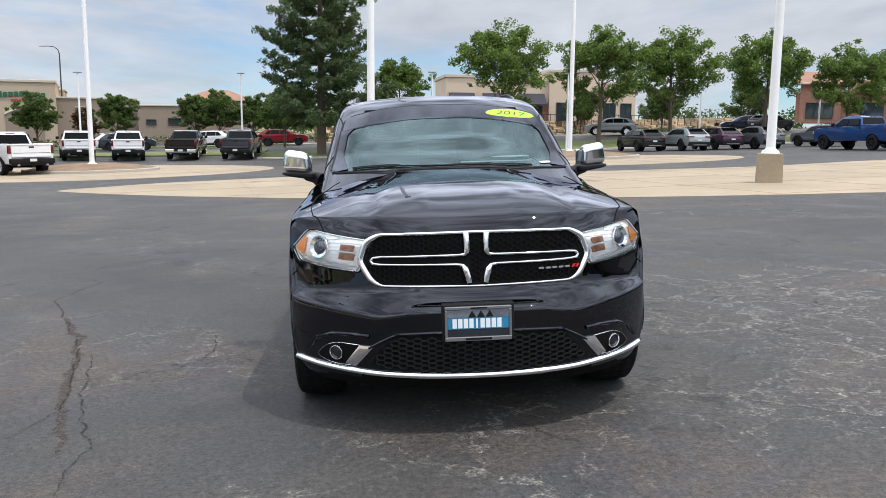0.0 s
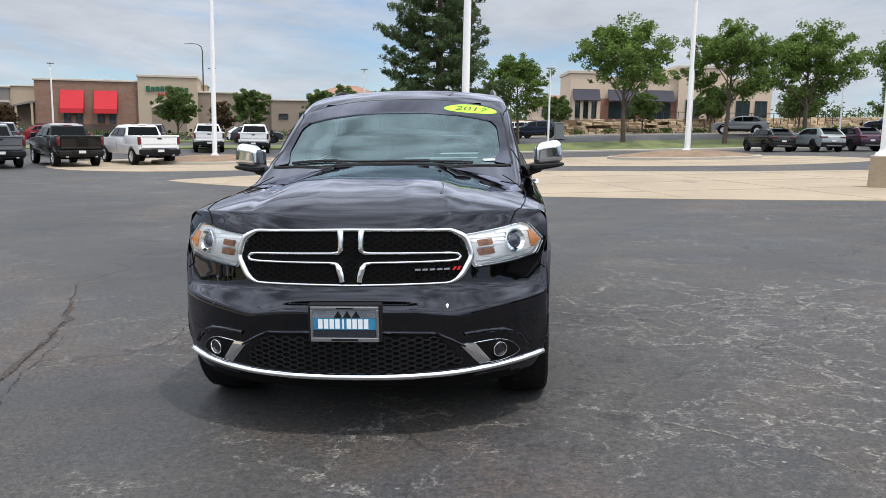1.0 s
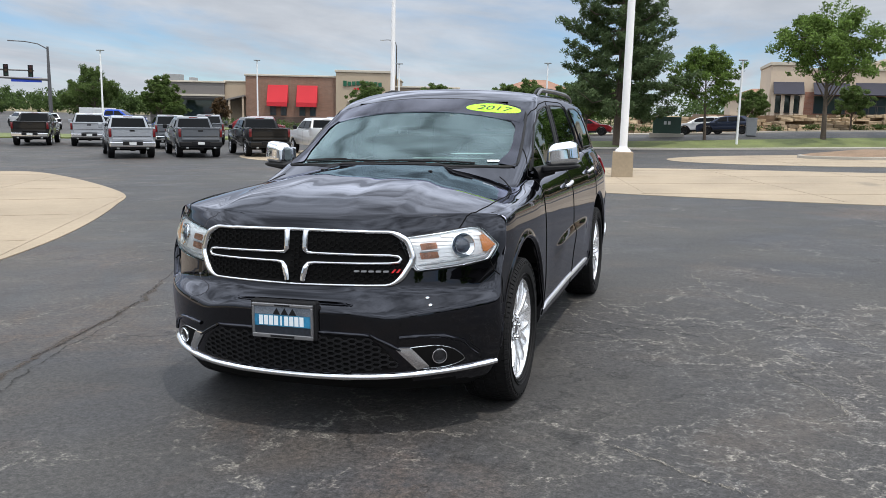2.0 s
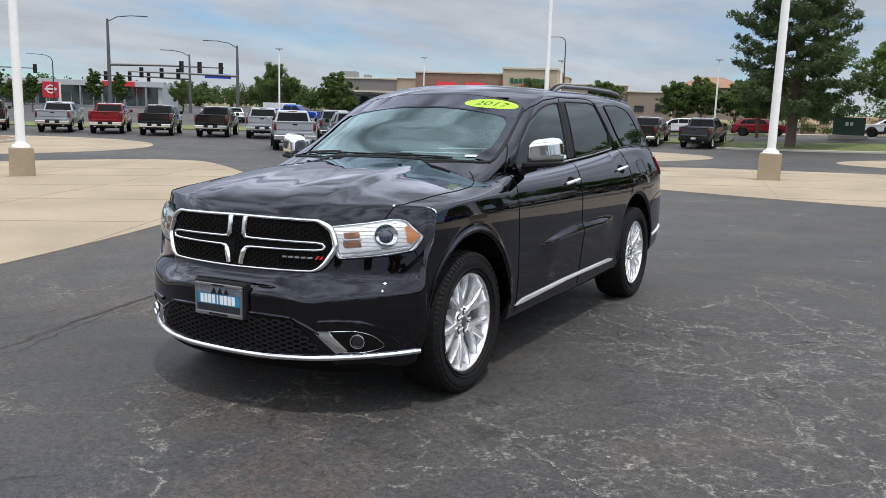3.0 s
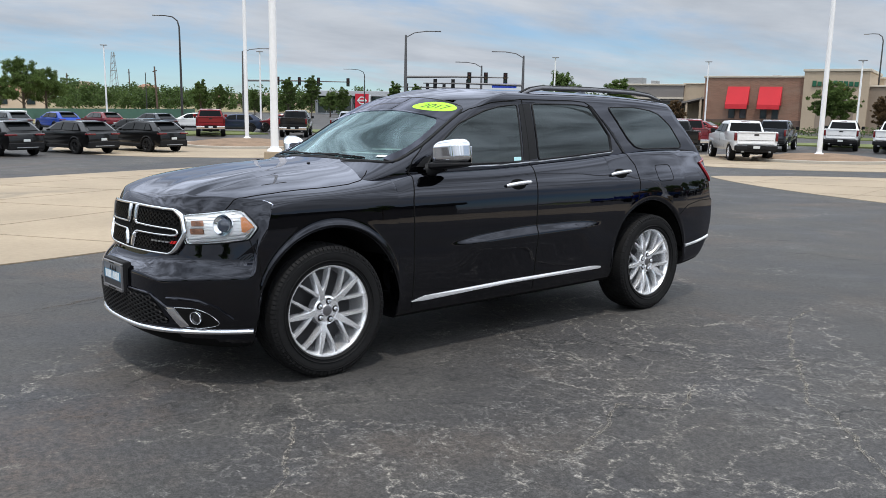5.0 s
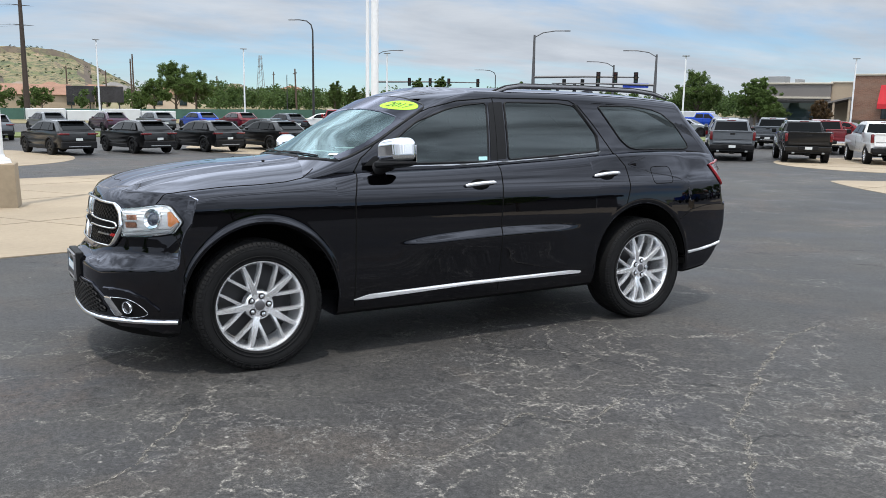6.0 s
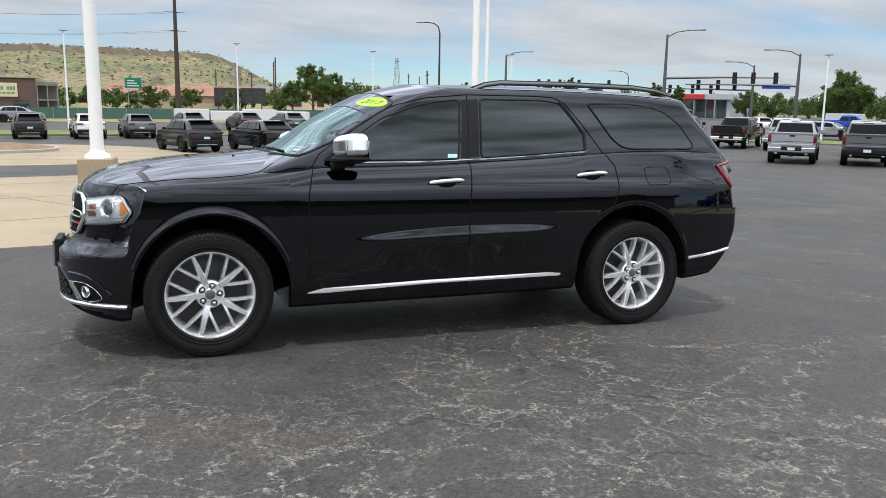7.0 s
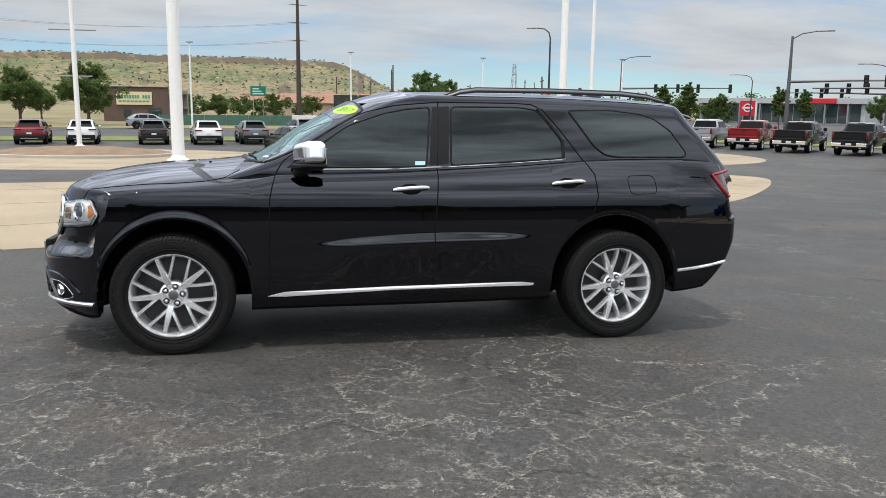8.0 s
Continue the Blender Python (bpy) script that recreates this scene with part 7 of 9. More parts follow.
def signal_mast(x, y, high, aim, arm, arm_z, heads, lamp_turn):
    """A signal pole: a lamp on top and a long mast arm with signal heads."""
    root = thing("traffic_signal", "tall grey signal pole with a long mast arm and lamp", "traffic light", on_lot(x, y, aim), group="traffic signals")
    bm = bmesh.new()
    rod(bm, [(0, 0, -0.1), (0, 0, arm_z), (0, 0, high)], [0.24, 0.19, 0.12], 12)
    part("shaft", bm_mesh("shaft", bm, MAST, True), root)
    bm = bmesh.new()
    rod(bm, [(0, 0, arm_z), (arm * 0.5, 0, arm_z + 0.12), (arm, 0, arm_z + 0.1)], [0.15, 0.11, 0.07], 10)
    part("mast_arm", bm_mesh("mast_arm", bm, MAST, True), root)
    bm = bmesh.new()
    c, s = math.cos(radians(lamp_turn)), math.sin(radians(lamp_turn))
    rod(bm, [(0, 0, high - 0.3), (1.0 * c, 1.0 * s, high + 0.25), (2.4 * c, 2.4 * s, high + 0.45), (3.6 * c, 3.6 * s, high + 0.45)], 0.06, 8)
    part("lamp_arm", bm_mesh("lamp_arm", bm, MAST, True), root)
    bm = bmesh.new()
    box(bm, -0.35, 0.35, -0.14, 0.14, -0.06, 0.06, 0.03, pose(3.8 * c, 3.8 * s, high + 0.45, 0, 0, lamp_turn))
    part("lamp_head", bm_mesh("lamp_head", bm, MAST), root)
    for t in heads:
        signal_head(root, arm * t, -0.2, arm_z + 0.05)
    return root


signal_mast(-74.8, 58.1, 10.6, 49.0, 12.2, 5.75, (0.62, 0.78, 0.97), 0)
signal_mast(-111.7, 55.5, 9.9, 60.0, 16.0, 5.6, (0.32, 0.52, 0.70, 0.98), 0)
m = signal_mast(-72.7, 75.7, 9.0, 229.0, 13.0, 5.2, (0.55, 0.70, 0.88), 0)
bm = bmesh.new()
box(bm, 0.8, 4.0, -0.08, -0.02, 4.85, 5.4, 0.01)
part("street_sign", bm_mesh("street_sign", bm, material("blue_sign", (0.02, 0.07, 0.55), 0.4)), m, "blue street name board")
signal_mast(-92.0, 86.0, 8.6, 240.0, 13.0, 5.0, (0.45, 0.65, 0.9), 0)


def steel_pylon(x, y, high):
    root = thing("transmission_pole", "tall dark steel transmission pole with three tiers of arms", "utility pole", on_lot(x, y, 20))
    rust = material("weathered_steel", (0.06, 0.045, 0.038), 0.7, 0.3, vary=0.2, scale=1)
    bm = bmesh.new()
    rod(bm, [(0, 0, -0.1), (0, 0, high)], [0.48, 0.2], 12)
    part("shaft", bm_mesh("shaft", bm, rust, True), root)
    for z in (13.6, 16.6, 19.6):
        for s in (1, -1):
            bm = bmesh.new()
            rod(bm, [(0, 0, z), (0, s * 2.3, z), (0, 0, z + 1.7)], 0.08, 6)
            part("cross_arm", bm_mesh("cross_arm", bm, rust), root)


steel_pylon(-143.4, 9.1, 23.5)
WOOD_POLE = material("weathered_wood_pole", (0.09, 0.06, 0.045), 0.9, vary=0.25, scale=2)
for x, y, h, lean in ((-181.3, 32.3, 11.6, 0), (-191.0, 33.6, 11.0, 0), (-206.5, 57.0, 8.2, 0), (-221.7, 33.0, 9.2, 0), (-144.7, 54.9, 8.4, -5), (-205.0, 22.0, 9.5, 0), (-230.0, 80.0, 10.5, 0)):
    root = thing("utility_pole", "weathered brown wooden utility pole", "utility pole", on_lot(x, y) @ pose(0, 0, 0, 0, lean), group="wooden utility poles")
    bm = bmesh.new()
    rod(bm, [(0, 0, -0.2), (0, 0, h)], [0.2, 0.14], 8)
    part("shaft", bm_mesh("shaft", bm, WOOD_POLE), root)
    bm = bmesh.new()
    box(bm, -0.9, 0.9, -0.06, 0.06, h - 0.9, h - 0.75)
    part("cross_arm", bm_mesh("cross_arm", bm, WOOD_POLE), root)
root = thing("lattice_tower", "distant grey lattice power tower", "power tower", on_lot(-298, 98.5))
bm = bmesh.new()
for sx in (-1, 1):
    for sy in (-1, 1):
        rod(bm, [(1.6 * sx, 1.6 * sy, -0.2), (0.35 * sx, 0.35 * sy, 18.5)], 0.10, 5)
for z in range(2, 18, 2):
    w = 1.6 - 1.25 * z / 18.5
    for a, b in (((-1, -1), (1, 1)), ((1, -1), (-1, 1))):
        rod(bm, [(w * a[0], w * a[1], z), (w * b[0] * 0.93, w * b[1] * 0.93, z + 2)], 0.05, 4)
part("frame", bm_mesh("frame", bm, STEEL), root)
for z in (12.0, 14.5, 17.0):
    bm = bmesh.new()
    box(bm, -2.6, 2.6, -0.1, 0.1, z, z + 0.2)
    part("cross_arm", bm_mesh("cross_arm", bm, STEEL), root)
# power lines
WIRE = material("wire", (0.03, 0.03, 0.032), 0.6)
for k, z in enumerate((13.6, 16.6)):
    for s in (1, -1):
        a, b = Vector((-143.4 + 0.3 * s, 9.1 + 1.4 * s, z - 1.15)), Vector((-128.0 + 0.3 * s, -95.0 + 1.4 * s, z + 6.5))
        bm = bmesh.new()
        rod(bm, [a.lerp(b, t) + Vector((0, 0, -5.0 * 4 * t * (1 - t))) for t in [j / 14 for j in range(15)]], 0.014, 4)
        thing("power_line", "thin dark power line slung between tall poles", "cable", group="power lines", data=bm_mesh("power_line", bm, WIRE))


def roadside_box():
    root = thing("transformer_box", "dark green transformer cabinet on a concrete pad", "transformer", on_lot(-1.5, 63.0, 5))
    box_part("pad", root, KERB, -1.3, 1.3, -0.8, 0.8, -0.1, 0.28, 0.02, "concrete pad")
    box_part("cabinet", root, material("dark_green_paint", (0.02, 0.055, 0.04), 0.5, vary=0.1, scale=3), -1.05, 1.05, -0.65, 0.65, 0.28, 1.55, 0.04)
    for x in (-0.25, 0.05):
        box_part("notice", root, PLATE_WHITE, x, x + 0.2, -0.67, -0.65, 0.95, 1.2, 0, "small white notice")
    root = thing("service_pedestal", "light grey utility pedestal on the grass", "utility box", on_lot(4.7, 63.0, 5))
    box_part("cabinet", root, STEEL, -0.36, 0.36, -0.3, 0.3, 0.0, 1.25, 0.03)
    box_part("lid", root, STEEL, -0.40, 0.40, -0.34, 0.34, 1.25, 1.34, 0.02)


roadside_box()


def stone_wall():
    """A retaining wall of rough sandstone blocks, course by course."""
    stone = material("tan_sandstone", (0.40, 0.31, 0.205), 0.9, vary=0.3, scale=1.2, bump=0.5, bump_scale=8)
    n, l, b = nodes_of(stone)
    info, hue = n.new("ShaderNodeObjectInfo"), n.new("ShaderNodeHueSaturation")
    rng_map = n.new("ShaderNodeMapRange")
    rng_map.inputs["To Min"].default_value, rng_map.inputs["To Max"].default_value = 0.6, 1.35
    l.new(info.outputs["Random"], rng_map.inputs["Value"])
    l.new(rng_map.outputs[0], hue.inputs["Value"])
    l.new(b.inputs["Base Color"].links[0].from_socket, hue.inputs["Color"])
    l.new(hue.outputs[0], b.inputs["Base Color"])
    root = tagged(new("wall_stone", None), "long retaining wall of rough tan sandstone blocks", "stone wall", kind="structure")
    rng = random.Random(4)
    shapes = []
    for k in range(10):
        bm = bmesh.new()
        w, h = rng.uniform(0.6, 1.35), rng.uniform(0.28, 0.38)
        for v in box(bm, -w / 2, w / 2, -0.35, 0.35, 0, h, 0.05):
            v.co += Vector((rng.uniform(-0.04, 0.04), rng.uniform(-0.05, 0.05), rng.uniform(-0.03, 0.03)))
        shapes.append((w, h, bm_mesh("stone", bm, stone)))
    for c in range(5):
        x = -7.0 + rng.uniform(0, 0.8)
        while x < 49:
            w, h, me = rng.choice(shapes)
            px, py = bank(x + w / 2, 28.4 + 0.22 * c)
            if rng.random() > 0.03 + 0.05 * c:
                part("stone", me, root, m=pose(px, py + rng.uniform(-0.1, 0.1), lot(px, py) + 0.02 + 0.33 * c, 0, 0, rng.uniform(-4, 4) + (16 if px > 0 else 0)))
            x += w + rng.uniform(0.02, 0.12)
    bm = bmesh.new()
    for x in range(-7, 49, 2):
        px, py = bank(x + 1, 29.9)
        box(bm, px - 1.1, px + 1.1, py - 0.3, py + 0.9, lot(px, py) - 0.2, lot(px, py) + 1.62, 0, None)
    part("backfill", bm_mesh("backfill", bm, DIRT), root)


stone_wall()

# ---- buildings ----
def brick_material(name, c1, c2, mortar, w=0.4, h=0.13):
    m = material(name, c1, 0.85, bump=0.2, bump_scale=30)
    n, l, b = nodes_of(m)
    co, br, mp = n.new("ShaderNodeTexCoord"), n.new("ShaderNodeTexBrick"), n.new("ShaderNodeMapping")
    mp.inputs["Rotation"].default_value = (radians(90), 0, 0)
    l.new(co.outputs["Object"], mp.inputs["Vector"])
    l.new(mp.outputs[0], br.inputs["Vector"])
    br.inputs["Scale"].default_value = 1.0
    br.inputs["Brick Width"].default_value, br.inputs["Row Height"].default_value, br.inputs["Mortar Size"].default_value = w, h, 0.012
    br.inputs["Color1"].default_value, br.inputs["Color2"].default_value, br.inputs["Mortar"].default_value = (*c1, 1), (*c2, 1), (*mortar, 1)
    l.new(br.outputs["Color"], b.inputs["Base Color"])
    return m


BRICK = brick_material("brown_brick", (0.26, 0.14, 0.095), (0.20, 0.105, 0.07), (0.25, 0.2, 0.16))
BROWN_BLOCK = brick_material("dark_brown_block", (0.115, 0.075, 0.06), (0.10, 0.065, 0.052), (0.13, 0.1, 0.08), 0.6, 0.25)
RED_BRICK = brick_material("reddish_brick", (0.33, 0.15, 0.10), (0.27, 0.12, 0.08), (0.3, 0.22, 0.18))
STUCCO = material("tan_stucco", (0.42, 0.34, 0.25), 0.9, vary=0.07, scale=2, bump=0.2, bump_scale=60)
TAUPE = material("taupe_stucco", (0.25, 0.20, 0.155), 0.9, vary=0.07, scale=2, bump=0.2, bump_scale=60)
CREAM = material("cream_stucco", (0.58, 0.47, 0.36), 0.9, vary=0.06, scale=2, bump=0.2, bump_scale=60)
GREY_WALL = material("grey_stucco", (0.19, 0.175, 0.165), 0.9, vary=0.06, scale=2)
PALE_TRIM = material("pale_cornice", (0.50, 0.45, 0.37), 0.8, vary=0.05)
RED_CLOTH = material("red_awning_cloth", (0.50, 0.02, 0.03), 0.8, vary=0.08, scale=6)
DARK_CLOTH = material("dark_awning_cloth", (0.03, 0.03, 0.045), 0.8, vary=0.1, scale=6)
TILE = material("terracotta_roof_tiles", (0.27, 0.15, 0.10), 0.85, vary=0.25, scale=4, bump=0.6, bump_scale=12)
SHOP_GLASS = material("shop_glass", (0.03, 0.045, 0.05), 0.05, coat=1.0)
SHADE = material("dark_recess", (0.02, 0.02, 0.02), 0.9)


def block(name, root, mat, x0, x1, y0, y1, z0, z1, cornice=0.0, cmat=None):
    w = box_part(name, root, mat, x0, x1, y0, y1, z0, z1, 0)
    if cornice:
        box_part("cornice", w, cmat or PALE_TRIM, x0 - 0.15, x1 + 0.15, y0 - 0.15, y1 + 0.15, z1 - 0.02, z1 + cornice, 0.04)
    return w


def window_in(root, wall, x0, x1, y, z0, z1, mullions=1):
    """A window set into a front wall that faces -y."""
    w = part("window", None, root)
    bm = bmesh.new()
    t = 0.08
    for a in ((x0, x1, z0, z0 + t), (x0, x1, z1 - t, z1), (x0, x0 + t, z0 + t, z1 - t), (x1 - t, x1, z0 + t, z1 - t)):
        box(bm, a[0], a[1], y - 0.09, y + 0.02, a[2], a[3])
    for k in range(1, mullions + 1):
        c = x0 + (x1 - x0) * k / (mullions + 1)
        box(bm, c - 0.03, c + 0.03, y - 0.07, y, z0 + t, z1 - t)
    part("frame", bm_mesh("frame", bm, DARK_STEEL), w)
    bm = bmesh.new()
    box(bm, x0 + 0.02, x1 - 0.02, y - 0.03, y - 0.01, z0 + 0.02, z1 - 0.02)
    part("pane", bm_mesh("pane", bm, SHOP_GLASS), w)


def restaurant():
    """The long brick restaurant across the street; x along its front, -y towards the street."""
    m = Matrix.Translation((-57.7, 94.3, -1.15)) @ pose(0, 0, 0, 0, 0, 18.5)
    root = thing("restaurant", "brown brick restaurant with red awnings and tan parapet", "building", m)
    block("brick_wall", root, BRICK, 0, 12.1, 0, 16, 0, 6.65, 0.22)
    box_part("base_course", root, BROWN_BLOCK, -0.06, 12.1, -0.08, 0.3, 0, 1.35, 0.02)
    block("tower_wall", root, STUCCO, 12.1, 19.3, -0.6, 16, 0, 7.35, 0.30)
    block("wing_wall", root, TAUPE, 19.3, 28.5, 0.4, 15, 0, 5.55, 0.20)
    block("end_wall", root, TAUPE, 28.5, 34.0, -2.2, 12, 0, 4.75, 0.18)
    block("rear_wall", root, STUCCO, 8.0, 20.0, 12, 24, 0, 6.9, 0.2)
    bm = bmesh.new()
    n = 14
    arc = [(13.7 + 4.2 * k / n, 3.55 + 0.75 * math.sin(math.pi * k / n)) for k in range(n + 1)]
    vs = [bm.verts.new((x, -0.66, z)) for x, z in [(13.7, 0.0)] + arc + [(17.9, 0.0)]]
    bm.faces.new(vs)
    part("arched_recess", bm_mesh("arched_recess", bm, TAUPE), root)
    bm = bmesh.new()
    rod(bm, [(x, -0.68, z) for x, z in arc], 0.12, 6)
    part("arch_moulding", bm_mesh("arch_moulding", bm, PALE_TRIM), root)
    for x0 in (3.0, 6.9):
        aw = part("awning", None, root, "red cloth awning")
        part("cloth", pane("cloth", [(x0, -1.15, 3.25), (x0 + 2.7, -1.15, 3.25), (x0 + 2.7, -0.12, 5.5), (x0, -0.12, 5.5)], RED_CLOTH, 0.03), aw)
        part("valance", pane("valance", [(x0, -1.18, 2.7), (x0 + 2.7, -1.18, 2.7), (x0 + 2.7, -1.16, 3.27), (x0, -1.16, 3.27)], RED_CLOTH, 0.02), aw)
        for s in (0, 2.7):
            part("cheek", pane("cheek", [(x0 + s, -1.15, 3.2), (x0 + s, -0.1, 3.2), (x0 + s, -0.1, 5.5)], RED_CLOTH, 0.015), aw)
        for k in (0.25, 1.65):
            window_in(root, None, x0 + k, x0 + k + 0.8, -0.02, 1.5, 2.9, 0)
    green, red = material("sign_green", (0.01, 0.10, 0.05), 0.5), material("sign_red", (0.5, 0.02, 0.02), 0.5)
    sign = part("sign", None, root, "green and red lettering reduced to blocks")
    for k in range(9):
        box_part("sign_block", sign, green, 13.1 + 0.58 * k, 13.55 + 0.58 * k, -0.78, -0.62, 5.55 + 0.04 * min(k, 8 - k), 6.1 + 0.04 * min(k, 8 - k) + (0.15 if k == 0 else 0), 0.02)
    for k in range(6):
        box_part("sign_block", sign, red, 14.5 + 0.40 * k, 14.8 + 0.40 * k, -0.74, -0.62, 5.08, 5.36, 0.01)
    for x0, x1 in ((29.4, 30.6), (32.0, 33.6)):
        window_in(root, None, x0, x1, -2.22, 2.4, 3.3 if x0 > 31 else 3.1, 1)
    box_part("pilaster", root, STUCCO, 21.4, 22.6, 0.2, 0.5, 0, 4.6, 0.02)
    # the grey annexe and its entrance canopy
    block("annexe_wall", root, GREY_WALL, -13.8, -3.6, 3.0, 18, 0, 5.7, 0.22)
    block("link_wall", root, STUCCO, -3.6, 0.0, 3.4, 16, 0, 5.9, 0.15)
    box_part("fascia", root, PALE_TRIM, -13.9, -3.5, 2.8, 3.0, 3.85, 4.1, 0.02)
    box_part("shop_front", root, SHOP_GLASS, -11.8, -4.0, 2.92, 3.0, 0.4, 3.4, 0)
    box_part("shop_shade", root, SHADE, -12.0, -3.8, 1.6, 2.95, 3.3, 3.6, 0.02)
    part("porch_roof", pane("porch_roof", [(-4.2, -1.0, 3.0), (0.0, -1.0, 4.0), (0.0, 4.0, 4.0), (-4.2, 4.0, 3.0)], GREY_WALL, 0.1), root)
    for x, h in ((-4.0, 3.0), (-2.0, 3.5), (-0.2, 3.9)):
        box_part("porch_post", root, STUCCO, x - 0.12, x + 0.12, -0.9, -0.66, 0, h, 0.01)
    for x0, x1, z in ((-13.2, -10.8, 6.9), (-9.5, -8.8, 6.5), (7.0, 8.0, 7.2)):
        box_part("roof_unit", root, STEEL, x0, x1, 7, 9, 5.6, z, 0.05)


restaurant()


def low_house(x, y, z, turn, w, d, wall_h, roof_h, wmat, rmat, label, windows=3):
    root = thing("house", label, "house", Matrix.Translation((x, y, z)) @ pose(0, 0, 0, 0, 0, turn), group="distant houses")
    box_part("wall", root, wmat, -w / 2, w / 2, -d / 2, d / 2, 0, wall_h, 0)
    bm = bmesh.new()
    e = 0.5
    base = [bm.verts.new(v) for v in ((-w / 2 - e, -d / 2 - e, wall_h), (w / 2 + e, -d / 2 - e, wall_h), (w / 2 + e, d / 2 + e, wall_h), (-w / 2 - e, d / 2 + e, wall_h))]
    r0, r1 = bm.verts.new((-w / 2 + d * 0.45, 0, wall_h + roof_h)), bm.verts.new((w / 2 - d * 0.45, 0, wall_h + roof_h))
    for f in ((base[0], base[1], r1, r0), (base[1], base[2], r1), (base[2], base[3], r0, r1), (base[3], base[0], r0), base[::-1]):
        bm.faces.new(f)
    part("roof", bm_mesh("roof", bm, rmat), root)
    for k in range(windows):
        c = -w / 2 + w * (k + 0.5) / windows
        window_in(root, None, c - 0.7, c + 0.7, -d / 2 - 0.01, wall_h * 0.35, wall_h * 0.75, 1)
    return root


def cream_block():
    """The cream shops above the stone wall."""
    m = Matrix.Translation((7.6, 94.6, lot(14, 92) + 1.5)) @ pose(0, 0, 0, 0, 0, 3)
    root = thing("shop_building", "cream stucco shops with dark awnings and corner tower", "building", m)
    block("tower_wall", root, CREAM, 0, 3.6, -0.4, 10, 0, 5.4, 0.35)
    block("front_wall", root, CREAM, 3.6, 23.5, 0, 14, 0, 4.9, 0.25)
    block("centre_wall", root, CREAM, 12.5, 18.5, -0.6, 14, 0, 6.2, 0.3)
    box_part("brick_base", root, RED_BRICK, 3.6, 12.5, -0.1, 0.2, 0, 2.6, 0.02)
    for x0, x1, y in ((0.3, 3.4, -0.42), (4.4, 8.0, -0.12), (8.6, 12.0, -0.12)):
        window_in(root, None, x0 + 0.2, x1 - 0.2, y - 0.03, 0.3, 2.2, 2)
        part("awning", pane("awning", [(x0, y - 1.3, 2.3), (x1, y - 1.3, 2.3), (x1, y - 0.05, 3.6), (x0, y - 0.05, 3.6)], DARK_CLOTH, 0.04), root, "dark sloped awning")
    for k in range(4):
        box_part("column", root, CREAM, 0.2 + 0.95 * k, 0.55 + 0.95 * k, -1.2, -0.85, 0, 2.4, 0.02)
    for x0, x1 in ((13.4, 15.0), (16.0, 17.6), (19.4, 21.0), (21.6, 23.0)):
        window_in(root, None, x0, x1, -0.62 if x0 < 18.5 else -0.02, 0.2, 2.6, 1)
    bm = bmesh.new()
    box(bm, -7, 44, 2, 30, -2.0, -0.02)
    part("terrace", bm_mesh("terrace", bm, DIRT), root)
    bm = bmesh.new()
    for k in range(26):
        box(bm, 8 + 0.8 * k, 8.06 + 0.8 * k, -6.2, -6.14, -0.05, 1.1)
    box(bm, 8, 29, -6.2, -6.15, 1.05, 1.12)
    tagged(part("railing", bm_mesh("railing", bm, DARK_STEEL), root), kind="stuff")


cream_block()
low_house(8.5, 139, 1.2, 5, 9, 8, 3.2, 1.6, CREAM, TILE, "cream house with a terracotta hip roof", 2)
low_house(-24.0, 122, 0.4, 10, 10, 8, 4.4, 1.6, TAUPE, TILE, "taupe house with a brown hip roof", 2)


def brick_shop():
    m = Matrix.Translation((50.0, 93.0, lot(50, 92) + 0.8)) @ pose(0, 0, 0, 0, 0, -32)
    root = thing("brick_shop", "reddish brick shop with a tiled parapet roof", "building", m)
    block("wall", root, RED_BRICK, 0, 20, 0, 12, 0, 3.6, 0.25)
    block("tower_wall", root, RED_BRICK, 0.5, 5.0, -0.6, 8, 0, 4.6, 0.2)
    part("roof", pane("roof", [(-0.3, -1.2, 4.5), (5.6, -1.2, 4.5), (5.6, 3.5, 6.2), (-0.3, 3.5, 6.2)], TILE, 0.08), root)
    part("roof", pane("roof", [(5.6, -0.6, 3.6), (20.3, -0.6, 3.6), (20.3, 4.5, 5.2), (5.6, 4.5, 5.2)], TILE, 0.08), root)
    for x0, x1 in ((1.2, 4.2), (7.0, 9.5), (11.0, 13.5), (15.0, 18.0)):
        window_in(root, None, x0, x1, -0.62 if x0 < 5 else -0.02, 0.5, 2.4, 2)


brick_shop()


